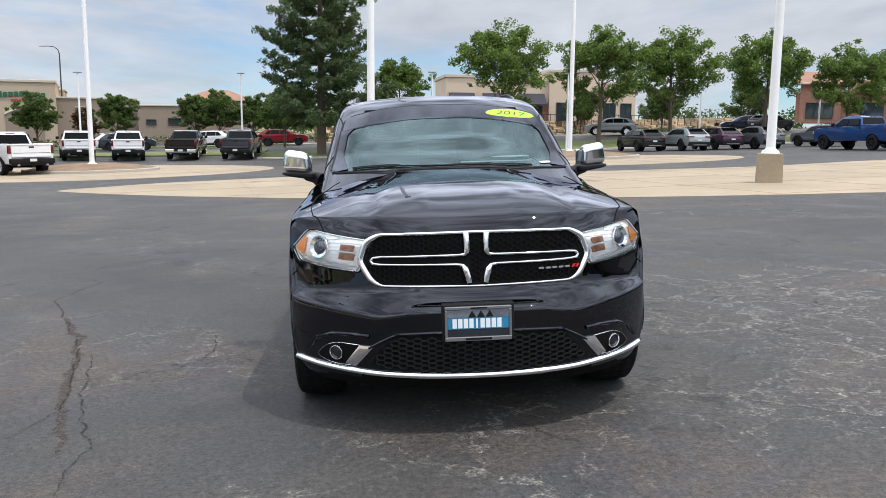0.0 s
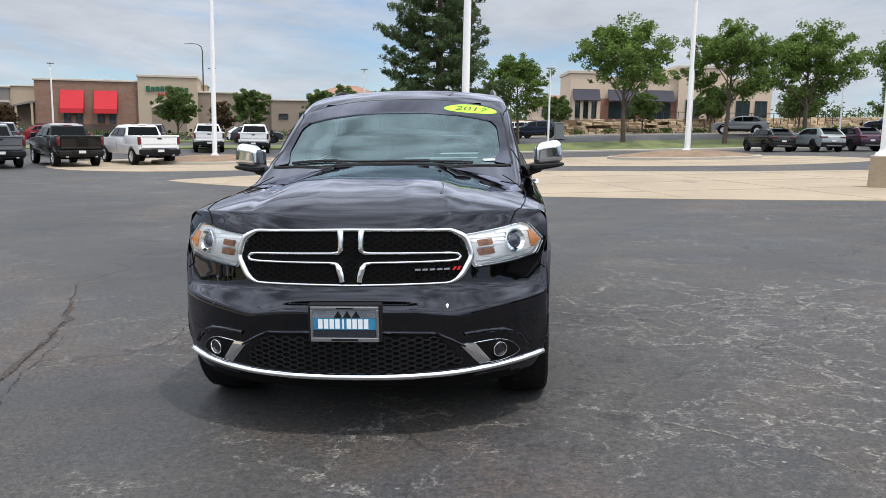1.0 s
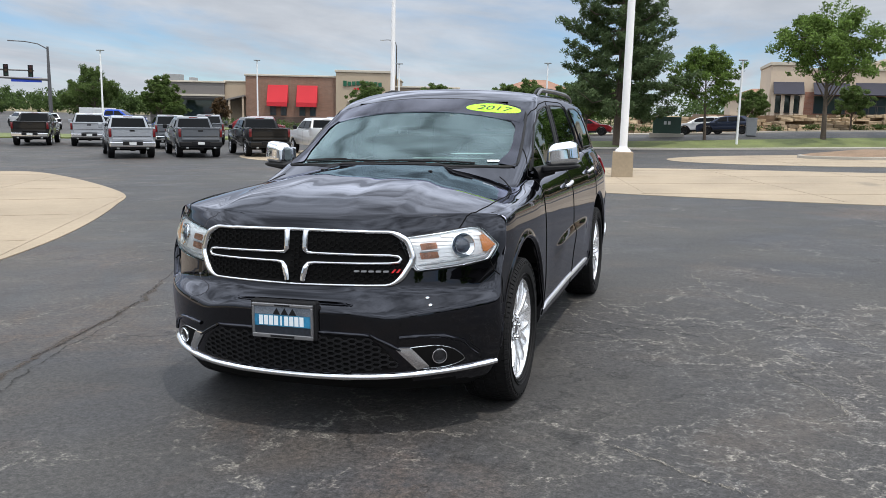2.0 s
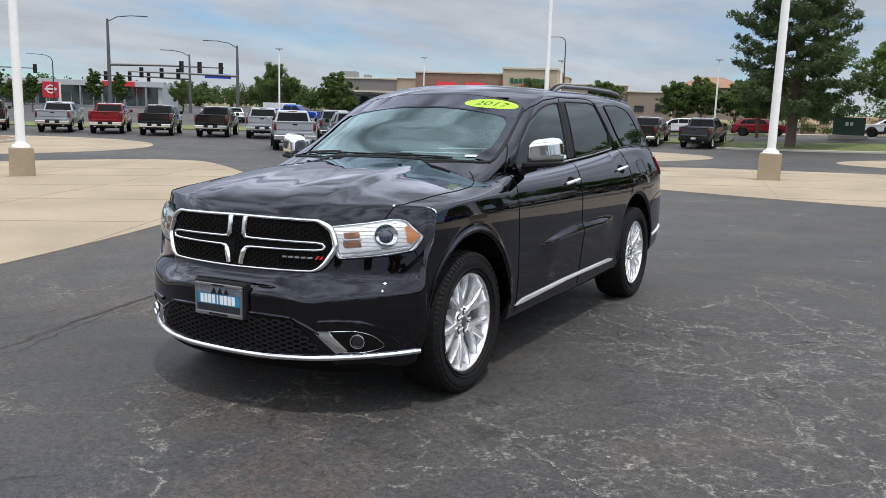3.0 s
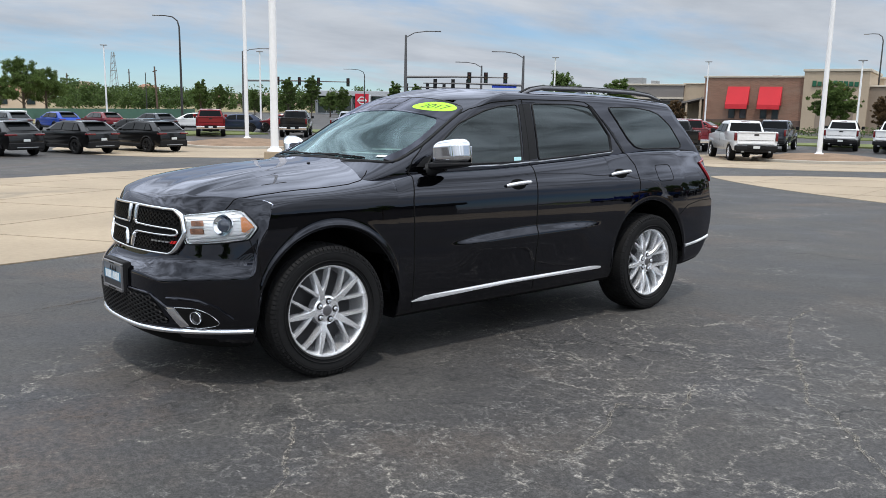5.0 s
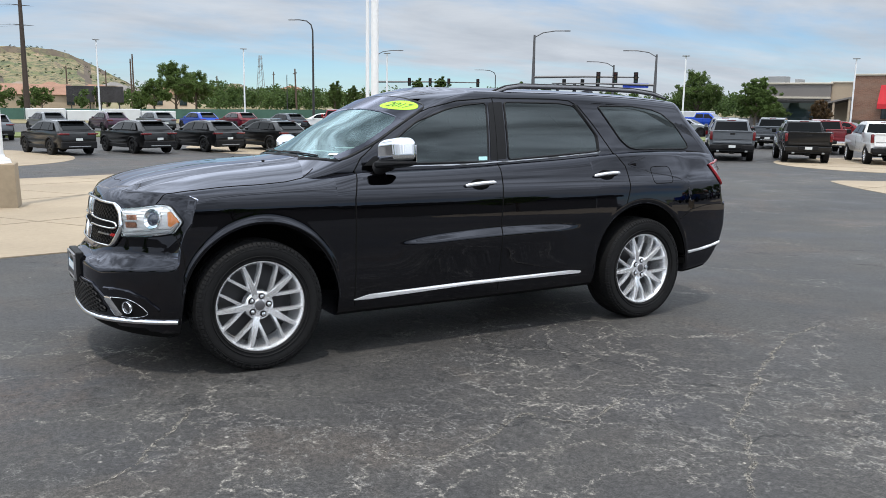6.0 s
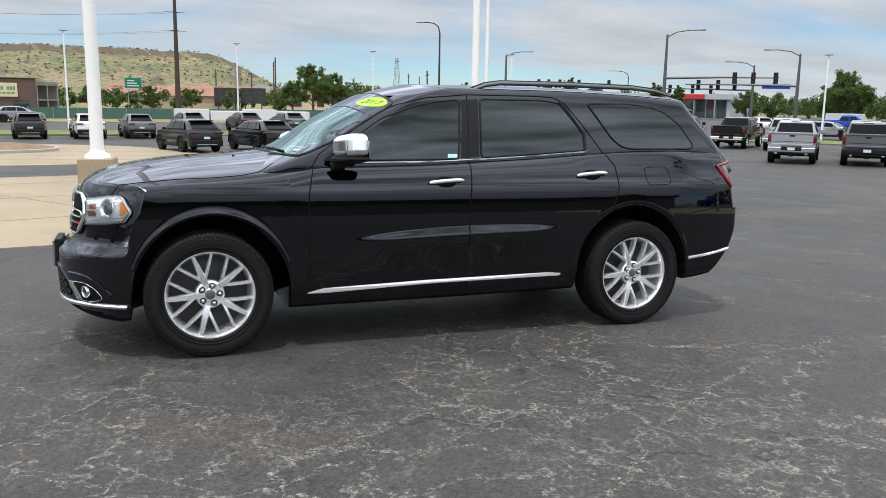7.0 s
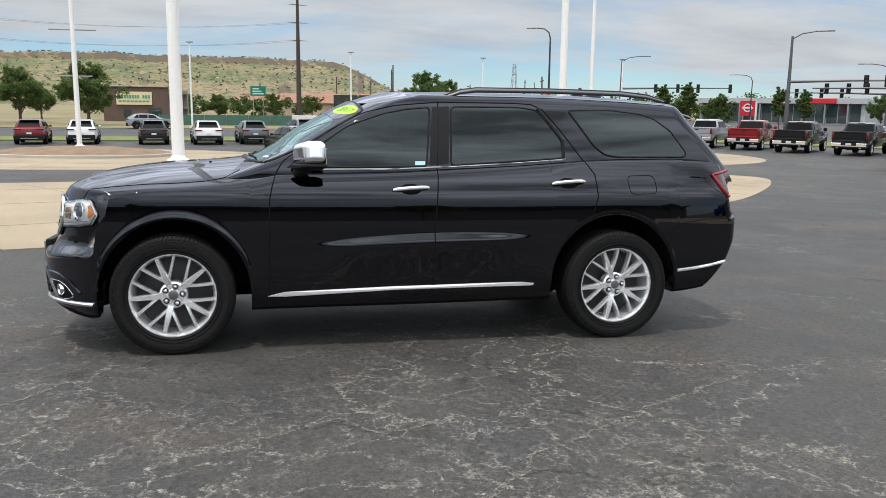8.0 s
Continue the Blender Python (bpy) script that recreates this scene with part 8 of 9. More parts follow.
def brown_shop():
    m = Matrix.Translation((-117.6, -19.2, -1.15)) @ pose(0, 0, 0, 0, 0, 97)
    root = thing("brown_shop", "low brown block building with a cream signboard", "building", m)
    block("wall", root, BROWN_BLOCK, 0, 8.6, 0, 12, 0, 4.75, 0.12, DARK_STEEL)
    board = box_part("signboard", root, material("cream_board", (0.62, 0.56, 0.36), 0.6), 1.7, 6.4, -0.2, -0.02, 2.35, 4.15, 0.02, "cream signboard with green bars")
    g = material("board_green", (0.10, 0.26, 0.17), 0.6)
    for k in range(12):
        if k not in (8,):
            box_part("sign_block", board, g, 2.0 + 0.35 * k, 2.27 + 0.35 * k, -0.23, -0.2, 3.25, 3.7, 0)
    for k in range(8):
        box_part("sign_block", board, g, 2.0 + 0.52 * k, 2.4 + 0.52 * k, -0.23, -0.2, 2.75, 2.95, 0)
    window_in(root, None, 5.8, 7.6, -0.02, 0.3, 1.9, 1)
    window_in(root, None, 2.6, 3.6, -0.02, 0.8, 1.7, 0)
    annex = part("stair_wing", None, root, "grey two-storey balcony wing")
    for z in (0.0, 1.9, 3.9):
        box_part("deck", annex, GREY_WALL, 8.6, 11.4, 0.0, 6.0, z, z + 0.18, 0)
    for x in (8.75, 10.0, 11.25):
        box_part("post", annex, STEEL, x - 0.06, x + 0.06, 0.05, 0.17, 0.1, 4.3, 0)
    box_part("back_wall", annex, GREY_WALL, 8.6, 11.4, 2.0, 2.2, 0, 4.4, 0)


brown_shop()


def showroom():
    m = Matrix.Translation((-152.0, 92.0, -1.15)) @ pose(0, 0, 0, 0, 0, 36)
    root = thing("car_showroom", "long grey showroom with a full glass front", "building", m)
    metal = material("pale_grey_cladding", (0.42, 0.44, 0.46), 0.5, 0.2, vary=0.05)
    box_part("wall", root, metal, 0, 32, 1, 16, 0, 4.7, 0)
    box_part("fascia", root, metal, -0.5, 32.5, 0.2, 1.2, 3.9, 5.0, 0.05, "pale metal fascia")
    front = part("glass_front", None, root, "tall glass shop front")
    for k in range(15):
        box_part("pane", front, SHOP_GLASS, 0.6 + 2.05 * k, 2.5 + 2.05 * k, 0.86, 0.94, 0.3, 3.85, 0)
    for k in range(8):
        box_part("column", root, STEEL, 0.2 + 4.1 * k, 0.5 + 4.1 * k, 0.3, 0.6, 0, 3.9, 0.01)
    box_part("entrance", root, material("entrance_red", (0.5, 0.02, 0.03), 0.5), 21, 27, -0.1, 0.6, 3.95, 4.9, 0.05)
    s = thing("pylon_sign", "red square pylon sign with a white ring and bar", "sign", Matrix.Translation((-119.3, 82.2, -1.15)) @ pose(0, 0, 0, 0, 0, 58) @ Matrix.Scale(0.8, 4))
    box_part("panel", s, material("pylon_red", (0.48, 0.012, 0.03), 0.45), -1.5, 1.5, -0.2, 0.2, 2.0, 5.2, 0.04)
    box_part("leg", s, PLATE_WHITE, 1.5, 1.9, -0.2, 0.2, 0, 5.0, 0.02)
    box_part("leg", s, STEEL, -1.0, -0.7, -0.1, 0.1, 0, 2.0, 0.02)
    bm = bmesh.new()
    spin(bm, [(-0.24, 0.62), (-0.28, 0.70), (-0.28, 0.82), (-0.24, 0.88)], 28, "y", (0, 0, 3.7))
    part("ring", bm_mesh("ring", bm, PLATE_WHITE), s)
    box_part("bar", s, PLATE_WHITE, -1.1, 1.1, -0.30, -0.24, 3.52, 3.88, 0.02)


showroom()
# scattered roofs below the mesa
rng = random.Random(11)
for k in range(34):
    az = radians(rng.uniform(60, 90))
    d = rng.uniform(330, 560)
    z = -1 + (d - 330) * 0.026 * clamp((math.degrees(az) - 62) / 8)
    low_house(6 - d * math.sin(az), d * math.cos(az), z, rng.uniform(40, 130), rng.uniform(9, 15), 8, rng.uniform(2.6, 4.2), 2.0, rng.choice((STUCCO, CREAM, TAUPE)), rng.choice((TILE, GREY_WALL, TAUPE)), "distant stucco house below the mesa", 2)
low_house(-173.5, 13.0, -1.15, 75, 20, 9, 2.9, 2.0, STUCCO, TILE, "tan building with a low terracotta roof", 3)
low_house(-165.0, 36.5, -1.15, 75, 9, 8, 3.4, 2.0, CREAM, TILE, "small house with a terracotta roof", 2)
for k, (x, y, t) in enumerate(((-163.0, 19.5, 78), (-162.3, 24.6, 78))):
    b = thing("billboard", "dark billboard panel on posts", "billboard", on_lot(x, y, t + 12), group="billboards")
    box_part("panel", b, material("billboard_print", (0.03, 0.028, 0.032), 0.5, vary=0.8, scale=2) if k == 0 else bpy.data.materials["billboard_print"], -2.4, 2.4, -0.1, 0.1, 1.6, 4.6, 0.02)
    for s in (-1.6, 1.6):
        box_part("post", b, DARK_STEEL, s - 0.1, s + 0.1, 0.1, 0.3, 0, 1.8, 0)
s = thing("road_sign", "green highway guide sign on a post", "road sign", on_lot(-153.7, 2.2, 92))
box_part("panel", s, material("sign_board_green", (0.0, 0.17, 0.11), 0.45), -1.4, 1.4, -0.05, 0.05, 4.1, 5.9, 0.02)
for k in range(3):
    box_part("bar", s, PLATE_WHITE, -1.0, 1.0 - 0.4 * k, -0.07, -0.05, 4.4 + 0.45 * k, 4.6 + 0.45 * k, 0)
for k in (-0.9, 0.9):
    box_part("post", s, STEEL, k - 0.06, k + 0.06, 0.05, 0.15, 0, 4.2, 0)


def mesh_fence():
    root = tagged(new("fence_green", None), "long green screened construction fence", "fence", kind="structure")
    cloth = material("green_screen_cloth", (0.055, 0.12, 0.095), 0.85, vary=0.15, scale=1)
    for k in range(22):
        y0 = -10 + 2.6 * k
        x0 = -98.5 - 0.004 * (y0 + 10) ** 2
        box_part("panel", root, cloth, x0 - 0.03, x0 + 0.03, y0 + 0.03, y0 + 2.57, -1.1, 0.15, 0)
        box_part("post", root, STEEL, x0 - 0.05, x0 + 0.05, y0 - 0.03, y0 + 0.03, -1.2, 0.22, 0)
    for k in range(4):
        y0 = 7.5 + 3.95 * k
        t = thing("site_container", "low pale site container on the far lot", "container", on_lot(-96.0, y0, 92), group="site containers")
        box_part("shell", t, material("container_white", (0.6, 0.62, 0.64), 0.6, vary=0.08) if k == 0 else bpy.data.materials["container_white"], -1.9, 1.9, -1.0, 1.0, 0.0, 1.35 - 0.2 * (k % 2), 0.04)


mesh_fence()
t = thing("box_trailer", "white box trailer beyond the trucks", "trailer", on_lot(-73.7, 84.8, 92))
box_part("shell", t, bpy.data.materials["container_white"], -2.2, 2.2, -1.1, 1.1, 0.5, 2.0, 0.05)
box_part("chassis", t, DARK_STEEL, -2.1, 2.1, -0.8, 0.8, 0.45, 0.7, 0.02)
for x in (-1.4, -0.5):
    for s in (1, -1):
        w = part("wheel", WHEELS["truck"][0], t, m=pose(x, s * 1.05, 0.405, 0, 0, 90 * s))

# ---- the mesa ----
def mesa():
    """A flat-topped hill with a rocky rim and grassy slopes, far to one side."""
    m = material("mesa_slope", (0.30, 0.235, 0.125), 0.95)
    n, l, b = nodes_of(m)
    co = n.new("ShaderNodeTexCoord")

    def noise_at(scale, detail=6):
        t = n.new("ShaderNodeTexNoise")
        t.inputs["Scale"].default_value, t.inputs["Detail"].default_value = scale, detail
        t.inputs["Roughness"].default_value = 0.65
        l.new(co.outputs["Object"], t.inputs["Vector"])
        return t.outputs["Fac"]

    def mask(src, a, c, hi=1.0):
        r = n.new("ShaderNodeMapRange")
        r.inputs["From Min"].default_value, r.inputs["From Max"].default_value, r.inputs["To Max"].default_value = a, c, hi
        l.new(src, r.inputs["Value"])
        return r.outputs[0]

    def blend(f, c0, c1):
        t = n.new("ShaderNodeMix")
        t.data_type = "RGBA"
        l.new(f, t.inputs[0])
        for k, v in ((6, c0), (7, c1)):
            if isinstance(v, tuple):
                t.inputs[k].default_value = (*v, 1)
            else:
                l.new(v, t.inputs[k])
        return t.outputs[2]

    c = blend(mask(noise_at(0.010), 0.42, 0.6), (0.215, 0.17, 0.092), (0.165, 0.15, 0.065))
    c = blend(mask(noise_at(0.02), 0.48, 0.54, 0.85), c, (0.095, 0.115, 0.04))
    c = blend(mask(noise_at(0.04), 0.57, 0.63, 0.8), c, (0.30, 0.21, 0.13))
    c = blend(mask(noise_at(0.07), 0.56, 0.61, 0.85), c, (0.06, 0.075, 0.028))
    c = blend(mask(noise_at(0.22, 3), 0.55, 0.60, 0.95), c, (0.028, 0.036, 0.018))
    geo, sep = n.new("ShaderNodeNewGeometry"), n.new("ShaderNodeSeparateXYZ")
    l.new(geo.outputs["True Normal"], sep.inputs[0])
    c = blend(mask(sep.outputs["Z"], 0.93, 0.84, 0.9), c, (0.085, 0.06, 0.045))
    l.new(c, b.inputs["Base Color"])
    rim = curve((74, 0), (78, 0.05), (80.6, 0.40), (82.5, 0.72), (84.3, 0.93), (86, 0.985), (91, 1.0), (98, 1.02), (104, 1.0), (112, 1.03), (125, 0.9), (140, 0.5), (150, 0.2))
    rows, cols = 46, 200
    verts, faces = [], []
    for i in range(cols + 1):
        az = 70 + 82 * i / cols
        a = radians(az)
        top = rim(az) * 57.0 * (1 + 0.035 * noise.noise((az * 0.35, 0, 0)) + 0.02 * noise.noise((az * 1.6, 3, 0)))
        gully = 14 * noise.noise((az * 0.8, 7, 0)) + 7 * noise.noise((az * 2.3, 1, 0))
        for j in range(rows + 1):
            t = j / rows
            d = 620 + 560 * t
            s = clamp((d + gully * (1 - t) * 4 - 660) / 440)
            h = top * (0.87 * (s / 0.86) ** 1.2 if s < 0.86 else 0.87 + 0.13 * ease((s - 0.86) / 0.02))
            h += (1 - abs(2 * s - 1)) * 3.5 * noise.noise((az * 1.1, t * 9, 2)) + 0.8 * noise.noise((az * 6, t * 30, 5)) * clamp(s * 4)
            verts.append((6 - d * math.sin(a), d * math.cos(a), -1.3 + max(0.0, h)))
    for i in range(cols):
        for j in range(rows):
            k = i * (rows + 1) + j
            faces.append((k, k + rows + 1, k + rows + 2, k + 1))
    rng = random.Random(77)
    clumps = []
    for _ in range(1100):
        i, j = int(rng.uniform(4, cols - 60)), int(rows * min(0.80, abs(rng.gauss(0.62, 0.2))))
        v = Vector(verts[i * (rows + 1) + j])
        if v.z > 3:
            clumps.append((v + Vector((rng.uniform(-6, 6), rng.uniform(-6, 6), 0.6)), rng.uniform(1.0, 2.8), 26))
    thing("hill_scrub", "dark juniper scrub scattered over the mesa slope", "shrubs", kind="stuff", data=leaves_mesh("hill_scrub", clumps, leaf_material("juniper", (0.035, 0.05, 0.02)), 0.55, rng, 0.6))
    tagged(new("mesa_hill", mesh_of("mesa_hill", verts, faces, m)), "grassy flat-topped mesa with a rocky rim", "hill", kind="structure")



# ---- trees ----
def leaf_material(name, c, vary=0.35):
    m = material(name, c, 0.7, spec=0.25)
    n, l, b = nodes_of(m)
    geo, mr, mul = n.new("ShaderNodeNewGeometry"), n.new("ShaderNodeMapRange"), n.new("ShaderNodeVectorMath")
    l.new(geo.outputs["Random Per Island"], mr.inputs["Value"])
    mr.inputs["To Min"].default_value, mr.inputs["To Max"].default_value = 1 - vary, 1 + vary
    mul.operation = "SCALE"
    mul.inputs[0].default_value = c
    l.new(mr.outputs[0], mul.inputs["Scale"])
    l.new(mul.outputs[0], b.inputs["Base Color"])
    tr, mix, out = n.new("ShaderNodeBsdfTranslucent"), n.new("ShaderNodeMixShader"), n["Material Output"]
    l.new(mul.outputs[0], tr.inputs["Color"])
    mix.inputs[0].default_value = 0.42
    l.new(b.outputs[0], mix.inputs[1])
    l.new(tr.outputs[0], mix.inputs[2])
    l.new(mix.outputs[0], out.inputs[0])
    return m


LOCUST = leaf_material("locust_leaf", (0.13, 0.20, 0.045), 0.5)
LEAF = leaf_material("broad_leaf", (0.10, 0.15, 0.042), 0.5)
NEEDLE = leaf_material("pine_needle", (0.10, 0.145, 0.062))
SHRUB = leaf_material("shrub_leaf", (0.07, 0.11, 0.032))
RUST_LEAF = leaf_material("rust_leaf", (0.11, 0.07, 0.035), 0.5)
BARK = material("grey_bark", (0.11, 0.085, 0.065), 0.95, vary=0.3, scale=6, bump=0.6, bump_scale=12)


def leaves_mesh(name, clumps, mat, size, rng, flat=0.5, thin=0.5):
    """Many small four-cornered leaves scattered in clumps of (centre, radius, count)."""
    verts, faces = [], []
    for c, r, count in clumps:
        for _ in range(count):
            while True:
                p = Vector((rng.uniform(-1, 1), rng.uniform(-1, 1), rng.uniform(-1, 1)))
                if 0.05 < p.length_squared < 1:
                    break
            p = c + Vector((p.x, p.y, p.z * flat)) * r * (0.55 + 0.45 * rng.random())
            n = Vector((rng.gauss(0, 0.7), rng.gauss(0, 0.7), rng.gauss(0.6, 0.6))).normalized()
            u = n.orthogonal().normalized()
            v = n.cross(u)
            a = rng.uniform(0, math.pi)
            u, v = u * math.cos(a) + v * math.sin(a), v * math.cos(a) - u * math.sin(a)
            s = size * rng.uniform(0.6, 1.3)
            k = len(verts)
            verts += [p - u * s, p - v * s * thin + n * s * 0.1, p + u * s, p + v * s * thin + n * s * 0.1]
            faces.append((k, k + 1, k + 2, k + 3))
    return mesh_of(name, verts, faces, mat, False)


mesa()


def broad_tree(seed, high, spread_r, trunk_r, clear, mat, label, leaf=0.16, dense=1.0, category="tree"):
    """A deciduous tree: a tapered trunk, forking limbs, and leaf clumps about their ends."""
    rng = random.Random(seed)
    root = thing("tree", label, category, group="broadleaf trees")
    bm = bmesh.new()
    clumps = []
    lean = Vector((rng.uniform(-0.2, 0.2), rng.uniform(-0.2, 0.2), 0))
    trunk = [Vector((0, 0, -0.2)), Vector((0, 0, clear * 0.5)) + lean * 0.3, Vector((0, 0, clear)) + lean * 0.6, Vector((0, 0, high * 0.62)) + lean, Vector((0, 0, high * 0.86)) + lean * 1.4]
    rod(bm, trunk, [trunk_r * 1.25, trunk_r, trunk_r * 0.85, trunk_r * 0.4, trunk_r * 0.12], 8)
    n = 21
    for k in range(n):
        t = (k + rng.random()) / n
        z0 = clear * 0.92 + (high * 0.80 - clear) * t
        a = k * 2.4 + rng.uniform(-0.5, 0.5)
        reach = spread_r * (0.62 + 0.45 * math.sin(math.pi * clamp(0.12 + 0.86 * t))) * rng.uniform(0.6, 1.12) * (1 - 0.45 * t)
        p0 = Vector((0, 0, z0)) + lean * (z0 / high)
        d = Vector((math.cos(a), math.sin(a), 0))
        rise = (high - z0) * rng.uniform(0.2, 0.6)
        pts = [p0, p0 + d * reach * 0.35 + Vector((0, 0, rise * 0.45)), p0 + d * reach * 0.7 + Vector((0, 0, rise * 0.8)), p0 + d * reach + Vector((0, 0, rise))]
        rod(bm, pts, [trunk_r * 0.38 * (1 - 0.5 * t), trunk_r * 0.26 * (1 - 0.5 * t), trunk_r * 0.15, trunk_r * 0.05], 5)
        for q in range(11):
            s = 0.38 + 0.065 * q
            base = pts[1].lerp(pts[3], clamp((s - 0.35) / 0.65))
            side = Vector((-d.y, d.x, 0)) * rng.uniform(-1, 1) * reach * 0.46
            c = base + side + Vector((0, 0, rng.uniform(-0.45, 0.6)))
            r = spread_r * rng.uniform(0.06, 0.19)
            clumps.append((c, r, int(rng.uniform(60, 100) * dense * (r / (0.14 * spread_r)) ** 1.6)))
            if q % 3 == 0:
                rod(bm, [base, base.lerp(c, 0.6), c], [trunk_r * 0.1, trunk_r * 0.06, trunk_r * 0.02], 4)
    for k in range(9):
        c = Vector((rng.uniform(-0.32, 0.32) * spread_r, rng.uniform(-0.32, 0.32) * spread_r, high * rng.uniform(0.80, 0.98))) + lean * 1.3
        clumps.append((c, spread_r * rng.uniform(0.09, 0.18), int(70 * dense)))
    part("trunk", bm_mesh("trunk", bm, BARK, True, 60), root, "forked grey trunk and limbs")
    part("crown", leaves_mesh("crown", clumps, mat, leaf * 0.72, rng, 0.75), root, "airy crown of small green leaves")
    return root


def pine_tree(seed, high, spread_r, label):
    rng = random.Random(seed)
    root = thing("pine_tree", label, "pine tree")
    bm = bmesh.new()
    rod(bm, [(0, 0, -0.2), (0.05, 0, high * 0.3), (0, 0.1, high * 0.7), (0, 0, high)], [0.36, 0.28, 0.14, 0.02], 10)
    clumps = []
    for k in range(96):
        t = k / 95
        z = high * (0.13 + 0.85 * t)
        a = k * 2.39996 + rng.uniform(-0.3, 0.3)
        reach = spread_r * (1.05 - t) ** 0.55 * rng.uniform(0.5, 1.1) * (0.8 if t < 0.05 else 1)
        d = Vector((math.cos(a), math.sin(a), 0))
        sag = -0.14 * reach + 0.28 * t * reach
        p0, p1, p2 = Vector((0, 0, z)), Vector((0, 0, z + sag)) + d * reach * 0.6, Vector((0, 0, z + sag + 0.22 * reach)) + d * reach
        rod(bm, [p0, p1, p2], [0.07 * (1.1 - t), 0.04, 0.012], 5)
        m = max(5, int(reach * 4.6))
        for q in range(m):
            s = 0.28 + 0.72 * (q + rng.random() * 0.7) / m
            c = p0.lerp(p1, s / 0.6) if s < 0.6 else p1.lerp(p2, (s - 0.6) / 0.4)
            c = c + Vector((-d.y, d.x, 0)) * rng.uniform(-0.42, 0.42) * reach * s * 0.8 + Vector((0, 0, rng.uniform(0.0, 0.3)))
            clumps.append((c, rng.uniform(0.3, 0.62), int(rng.uniform(45, 75))))
    part("trunk", bm_mesh("trunk", bm, BARK, True, 60), root, "straight grey-brown trunk")
    part("crown", leaves_mesh("crown", clumps, NEEDLE, 0.17, rng, 0.8, 0.26), root, "dark green crown of needle tufts")
    return root


def plant(master, x, y, scale=1.0, turn=0.0, label="", dz=0.0):
    t = copy_thing(master, on_lot(x, y, turn, dz) @ Matrix.Scale(scale, 4))
    t.scale = (scale, scale, scale)
    if label:
        t["label"] = label
    return t


p = pine_tree(3, 18.5, 5.5, "tall dark green pine beside the street")
p.matrix_world = on_lot(-4.6, 57.0, 0)
locusts = [broad_tree(s, 9.8, 4.7, 0.17, 2.4, LOCUST, "bright green honey locust on the grass verge", 0.165, 1.3) for s in (21, 22, 23)]
for ob, (x, y, t) in zip(locusts, ((9.6, 61.6, 0), (17.6, 62.6, 40), (24.6, 65.0, 80))):
    ob.matrix_world = on_lot(x, y, t)
plant(locusts[0], 33.6, 66.6, 1.0, 120)
plant(locusts[1], 41.0, 66.0, 0.9, 200)
plant(locusts[2], 48.0, 70.0, 0.95, 20)
small = broad_tree(31, 6.9, 3.0, 0.10, 2.1, LOCUST, "young honey locust with an open crown", 0.14, 0.85)
small.matrix_world = on_lot(1.4, 60.4, 0)
rounds = [broad_tree(s, 5.6, 2.5, 0.12, 1.1, LEAF, "rounded dark green street tree", 0.14, 1.2) for s in (41, 42)]
rounds[0].matrix_world = on_lot(-34.4, 81.6, 0)
rounds[1].matrix_world = on_lot(-27.6, 84.5, 60)
for k, (x, y, s) in enumerate(((-17.6, 88.0, 1.05), (-20.6, 89.0, 1.0), (-14.2, 88.5, 0.95), (-8.5, 86.0, 0.9), (-60.6, 80.0, 1.08), (5.6, 82.6, 0.75), (-10.6, 80.2, 0.7), (14.6, 84.6, 0.8), (22.5, 88.5, 0.9), (30.5, 84.5, 0.85), (-8.3, 66.3, 0.9))):
    plant(rounds[k % 2], x, y, s, 50 * k)
big = broad_tree(51, 8.2, 4.6, 0.24, 1.2, LEAF, "large spreading green tree beyond the lot", 0.17, 1.5)
big.matrix_world = on_lot(-79.0, 90.6, 0) @ Matrix.Scale(0.93, 4)
for k, (x, y, s) in enumerate(((-97.0, -17.6, 0.88), (-105.0, -26.8, 0.84), (-140.7, 31.8, 1.05), (-146.0, 36.5, 0.9), (-135.0, 27.0, 0.7), (-103.5, -32.0, 0.62), (-70.0, 92.5, 0.50), (-66.0, 90.5, 0.42), (-124.0, -4.0, 0.5), (-130.0, -30.0, 0.6), (-150, 5.0, 0.55), (-152.0, 12.0, 0.5), (-120.0, 76.0, 0.55), (-100.0, 92.0, 0.62), (-90, 100.0, 0.7), (52, 110, 0.9), (40, 112, 0.8), (30, 118, 0.8))):
    plant(big, x, y, s, 47 * k, "spreading green tree beyond the side street" if x < -60 else "")
poplar = broad_tree(71, 6.0, 1.5, 0.09, 0.8, LEAF, "slender upright green tree before the showroom", 0.13, 0.9)
poplar.matrix_world = on_lot(-98.3, 55.5, 0)
for k, (x, y, sc) in enumerate(((-96.7, 58.3, 1.05), (-94.3, 62.0, 0.8), (-90.1, 68.0, 0.95), (-88.3, 70.3, 0.9), (-102.6, 47.4, 0.8), (-103.6, 45.1, 0.9), (-100.5, 51.5, 0.7))):
    plant(poplar, x, y, sc, 60 * k)
rust = broad_tree(61, 4.2, 1.9, 0.09, 0.7, RUST_LEAF, "small tree with rust-brown leaves", 0.12, 0.8)
rust.matrix_world = on_lot(-31.0, 85.5, 0)
plant(rust, -56.6, 86.5, 0.85, 30)


def hedge(x0, y0, x1, y1, high, wide, seed, label="clipped dark green hedge before the restaurant"):
    rng = random.Random(seed)
    n = max(2, int(math.hypot(x1 - x0, y1 - y0) / 0.7))
    clumps = []
    for k in range(n + 1):
        x, y = x0 + (x1 - x0) * k / n, y0 + (y1 - y0) * k / n
        clumps.append((Vector((x, y, lot(x, y) + high * 0.5 * rng.uniform(0.85, 1.1))), wide * rng.uniform(0.8, 1.1), 70))
    thing("hedge", label, "hedge", group="hedges", data=leaves_mesh("hedge", clumps, SHRUB, 0.12, rng, 0.7))


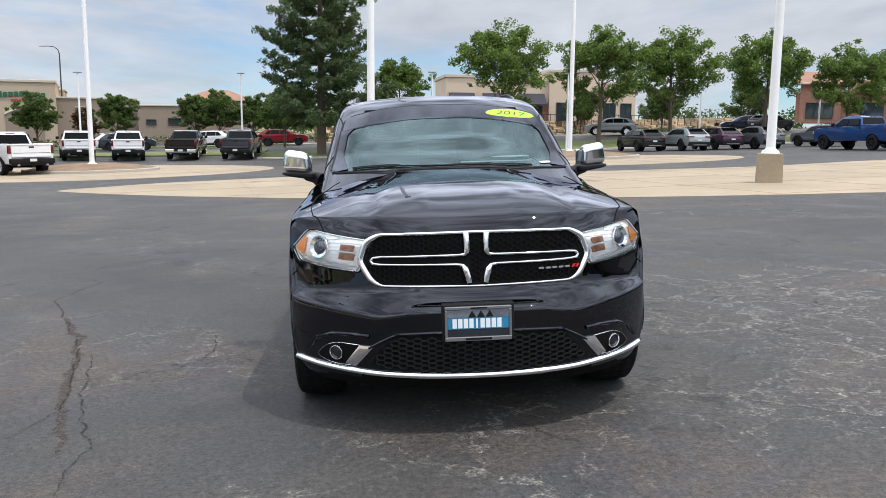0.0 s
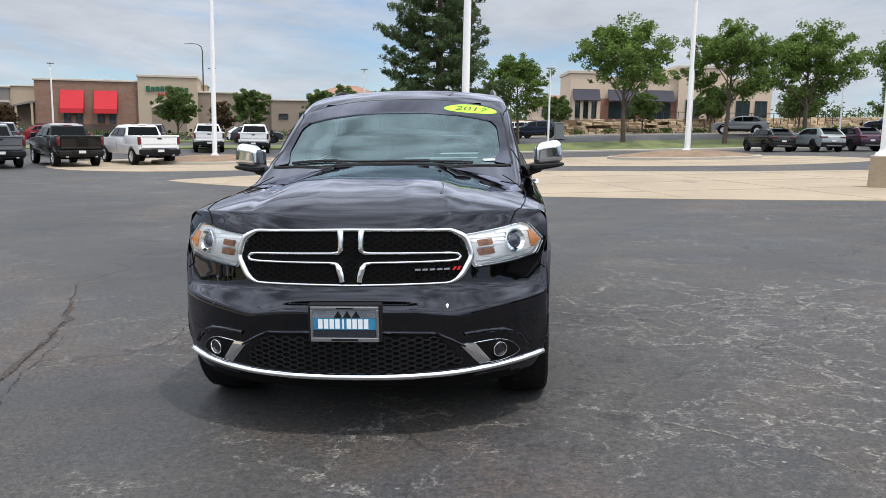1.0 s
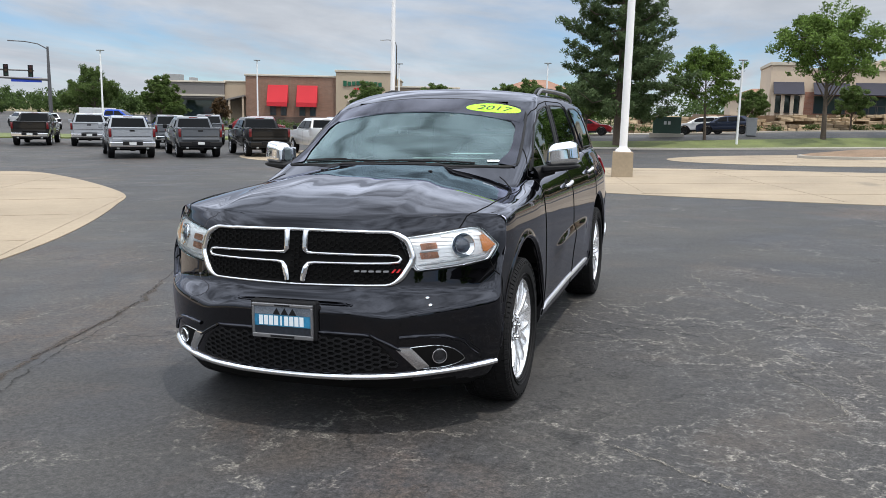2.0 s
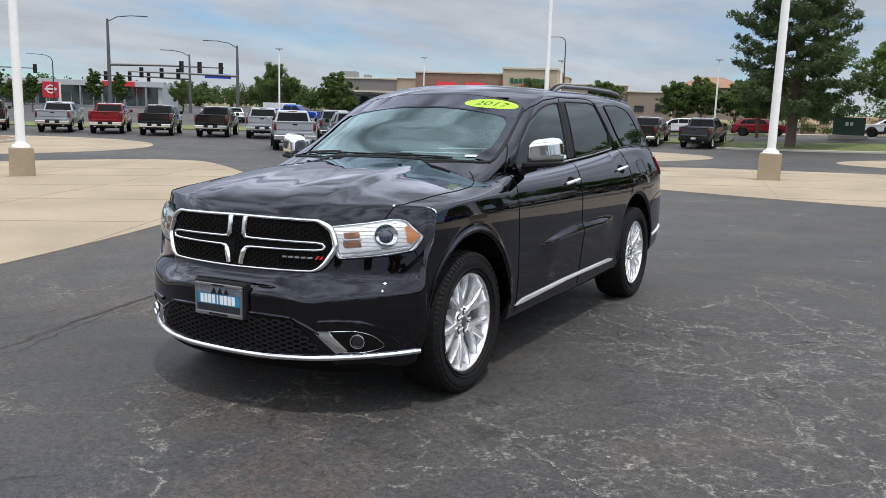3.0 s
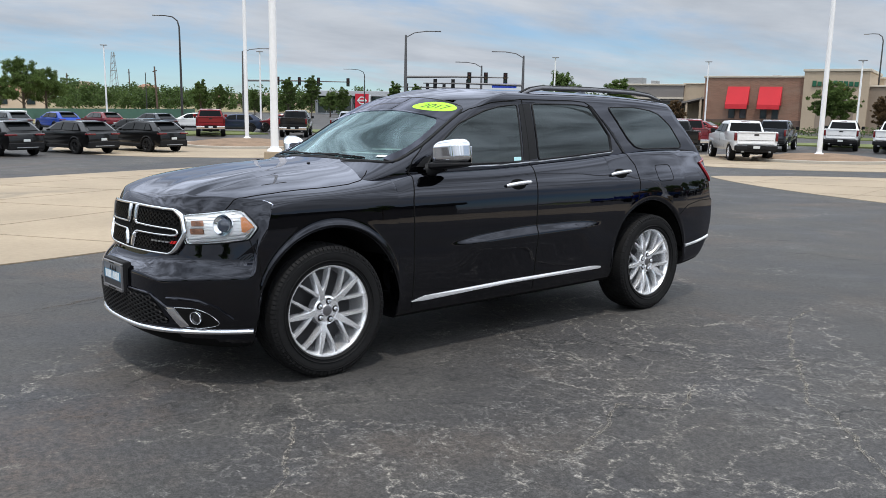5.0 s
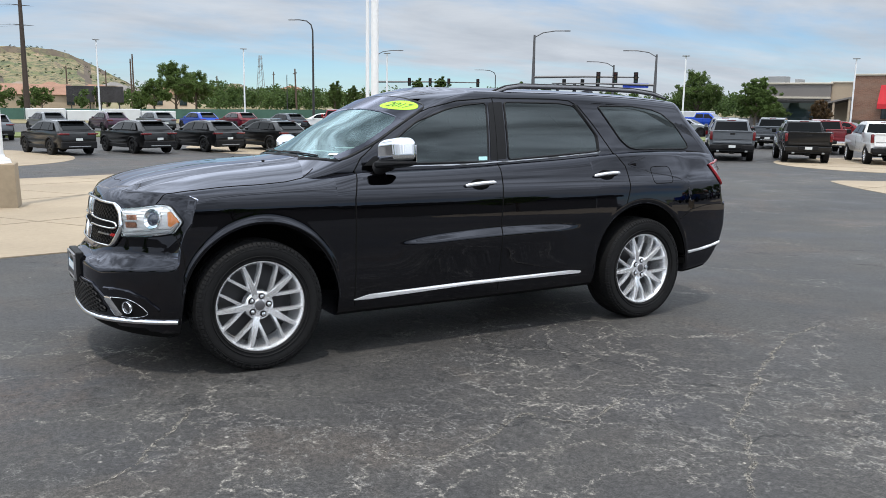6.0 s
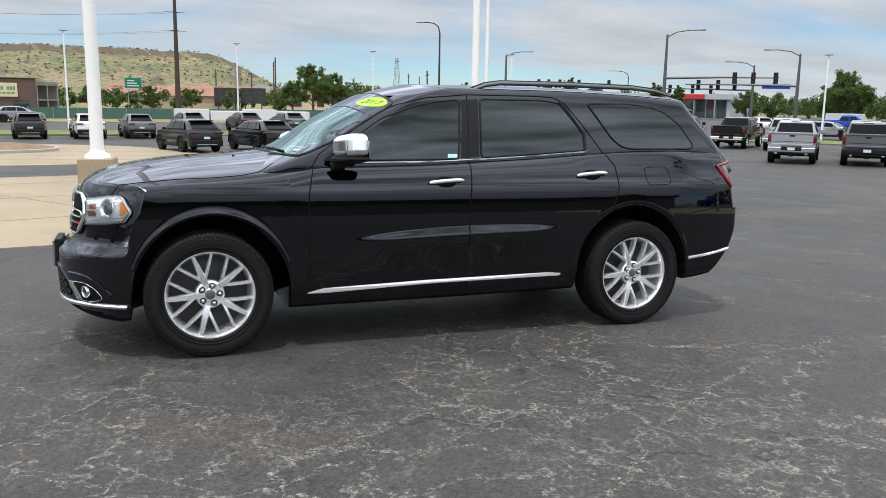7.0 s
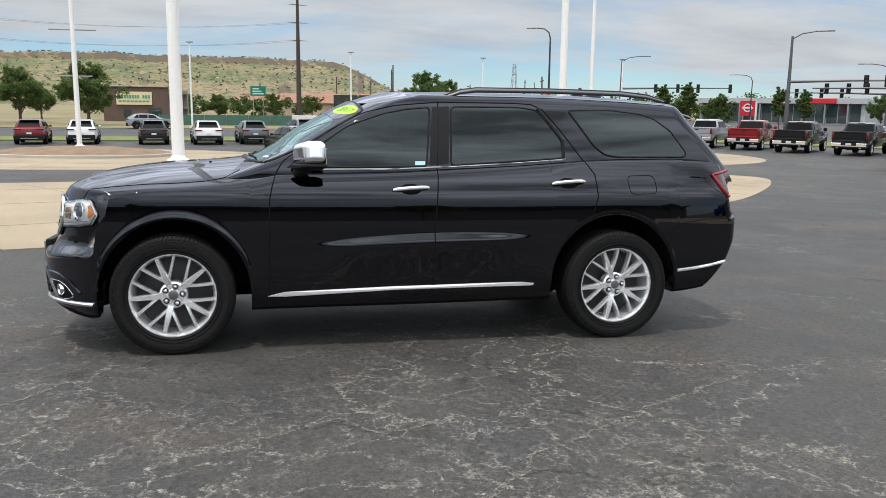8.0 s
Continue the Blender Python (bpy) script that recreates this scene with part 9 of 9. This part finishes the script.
hedge(-30, 79.5, -6, 82.0, 1.5, 0.9, 1)
hedge(-44, 79.0, -31, 79.5, 1.2, 0.8, 2)
hedge(-60, 83.0, -45, 82.0, 1.5, 0.9, 3)
rng = random.Random(8)
for k in range(16):
    x = -4 + 3.1 * k + rng.uniform(-0.8, 0.8)
    px, py = bank(x, 26.6)
    hedge(px - 0.4, py, px + 0.4, py, 0.8, 0.6, 20 + k, "small round shrub below the stone wall")


def far_woods(name, a0, a1, d0, d1, h0, h1, count, seed, label):
    """A far belt of trees as one mass of leaf clumps."""
    rng = random.Random(seed)
    clumps = []
    for _ in range(count):
        a, d = radians(rng.uniform(a0, a1)), rng.uniform(d0, d1)
        h = rng.uniform(h0, h1)
        x, y = 5 - d * math.sin(a), -1 + d * math.cos(a)
        for q in range(4):
            r = h * rng.uniform(0.22, 0.36)
            clumps.append((Vector((x + rng.uniform(-1, 1) * h * 0.3, y + rng.uniform(-1, 1) * h * 0.3, -1.1 + h * (0.25 + 0.18 * q) + rng.uniform(-0.5, 0.5))), r, 60))
    thing(name, label, "trees", kind="stuff", data=leaves_mesh(name, clumps, SHRUB, 0.34, rng, 0.8))


far_woods("tree_belt", 57, 80, 175, 260, 3.5, 6.5, 170, 5, "far belt of dark green trees")
far_woods("tree_belt", 38, 57, 190, 270, 3.5, 6.5, 140, 6, "far belt of dark green trees")
far_woods("tree_belt", 80, 100, 165, 240, 2.5, 5, 110, 7, "low belt of brush below the mesa")
far_woods("tree_belt", -35, 12, 150, 220, 5, 8, 130, 9, "far belt of green trees behind the shops")


# ---- unseen building, trees and wall behind the walk, added for the car to reflect ----
def unseen_building():
    root = thing("dealership_building", "long plain dark grey dealership with a metal fascia", "building", Matrix.Translation((38.0, 34.0, 0.2)) @ pose(0, 0, 0, 0, 0, -88))
    # never in view: an added dark horizon for the paint to mirror
    box_part("wall", root, GREY_WALL, 0, 72, 0.4, 20, -1, 4.4, 0)
    box_part("parapet", root, DARK_STEEL, -0.4, 72.4, -0.4, 0.4, 3.4, 4.7, 0.05, "dark metal fascia")


unseen_building()
# unseen trees, added to break up the skyline mirrored in the car
for k, (x, y, sc) in enumerate(((30, -27, 0.55), (31, -17, 0.45), (29, -6, 0.5), (32, 8, 0.42), (31, 23, 0.5), (22, -34, 0.6), (10, -40, 0.6), (-4, -42, 0.7), (-18, -40, 0.6))):
    plant(locusts[k % 3], x, y, sc, 67 * k, "young green honey locust beside the dealership")
# unseen wall, added to back the tree trunks mirrored in the chrome
bm = bmesh.new()
box(bm, -40, 36, -50, -49.6, -2.0, 3.6)
tagged(new("wall_boundary", bm_mesh("wall_boundary", bm, GREY_WALL)), "plain grey boundary wall behind the trees", "wall", kind="structure")
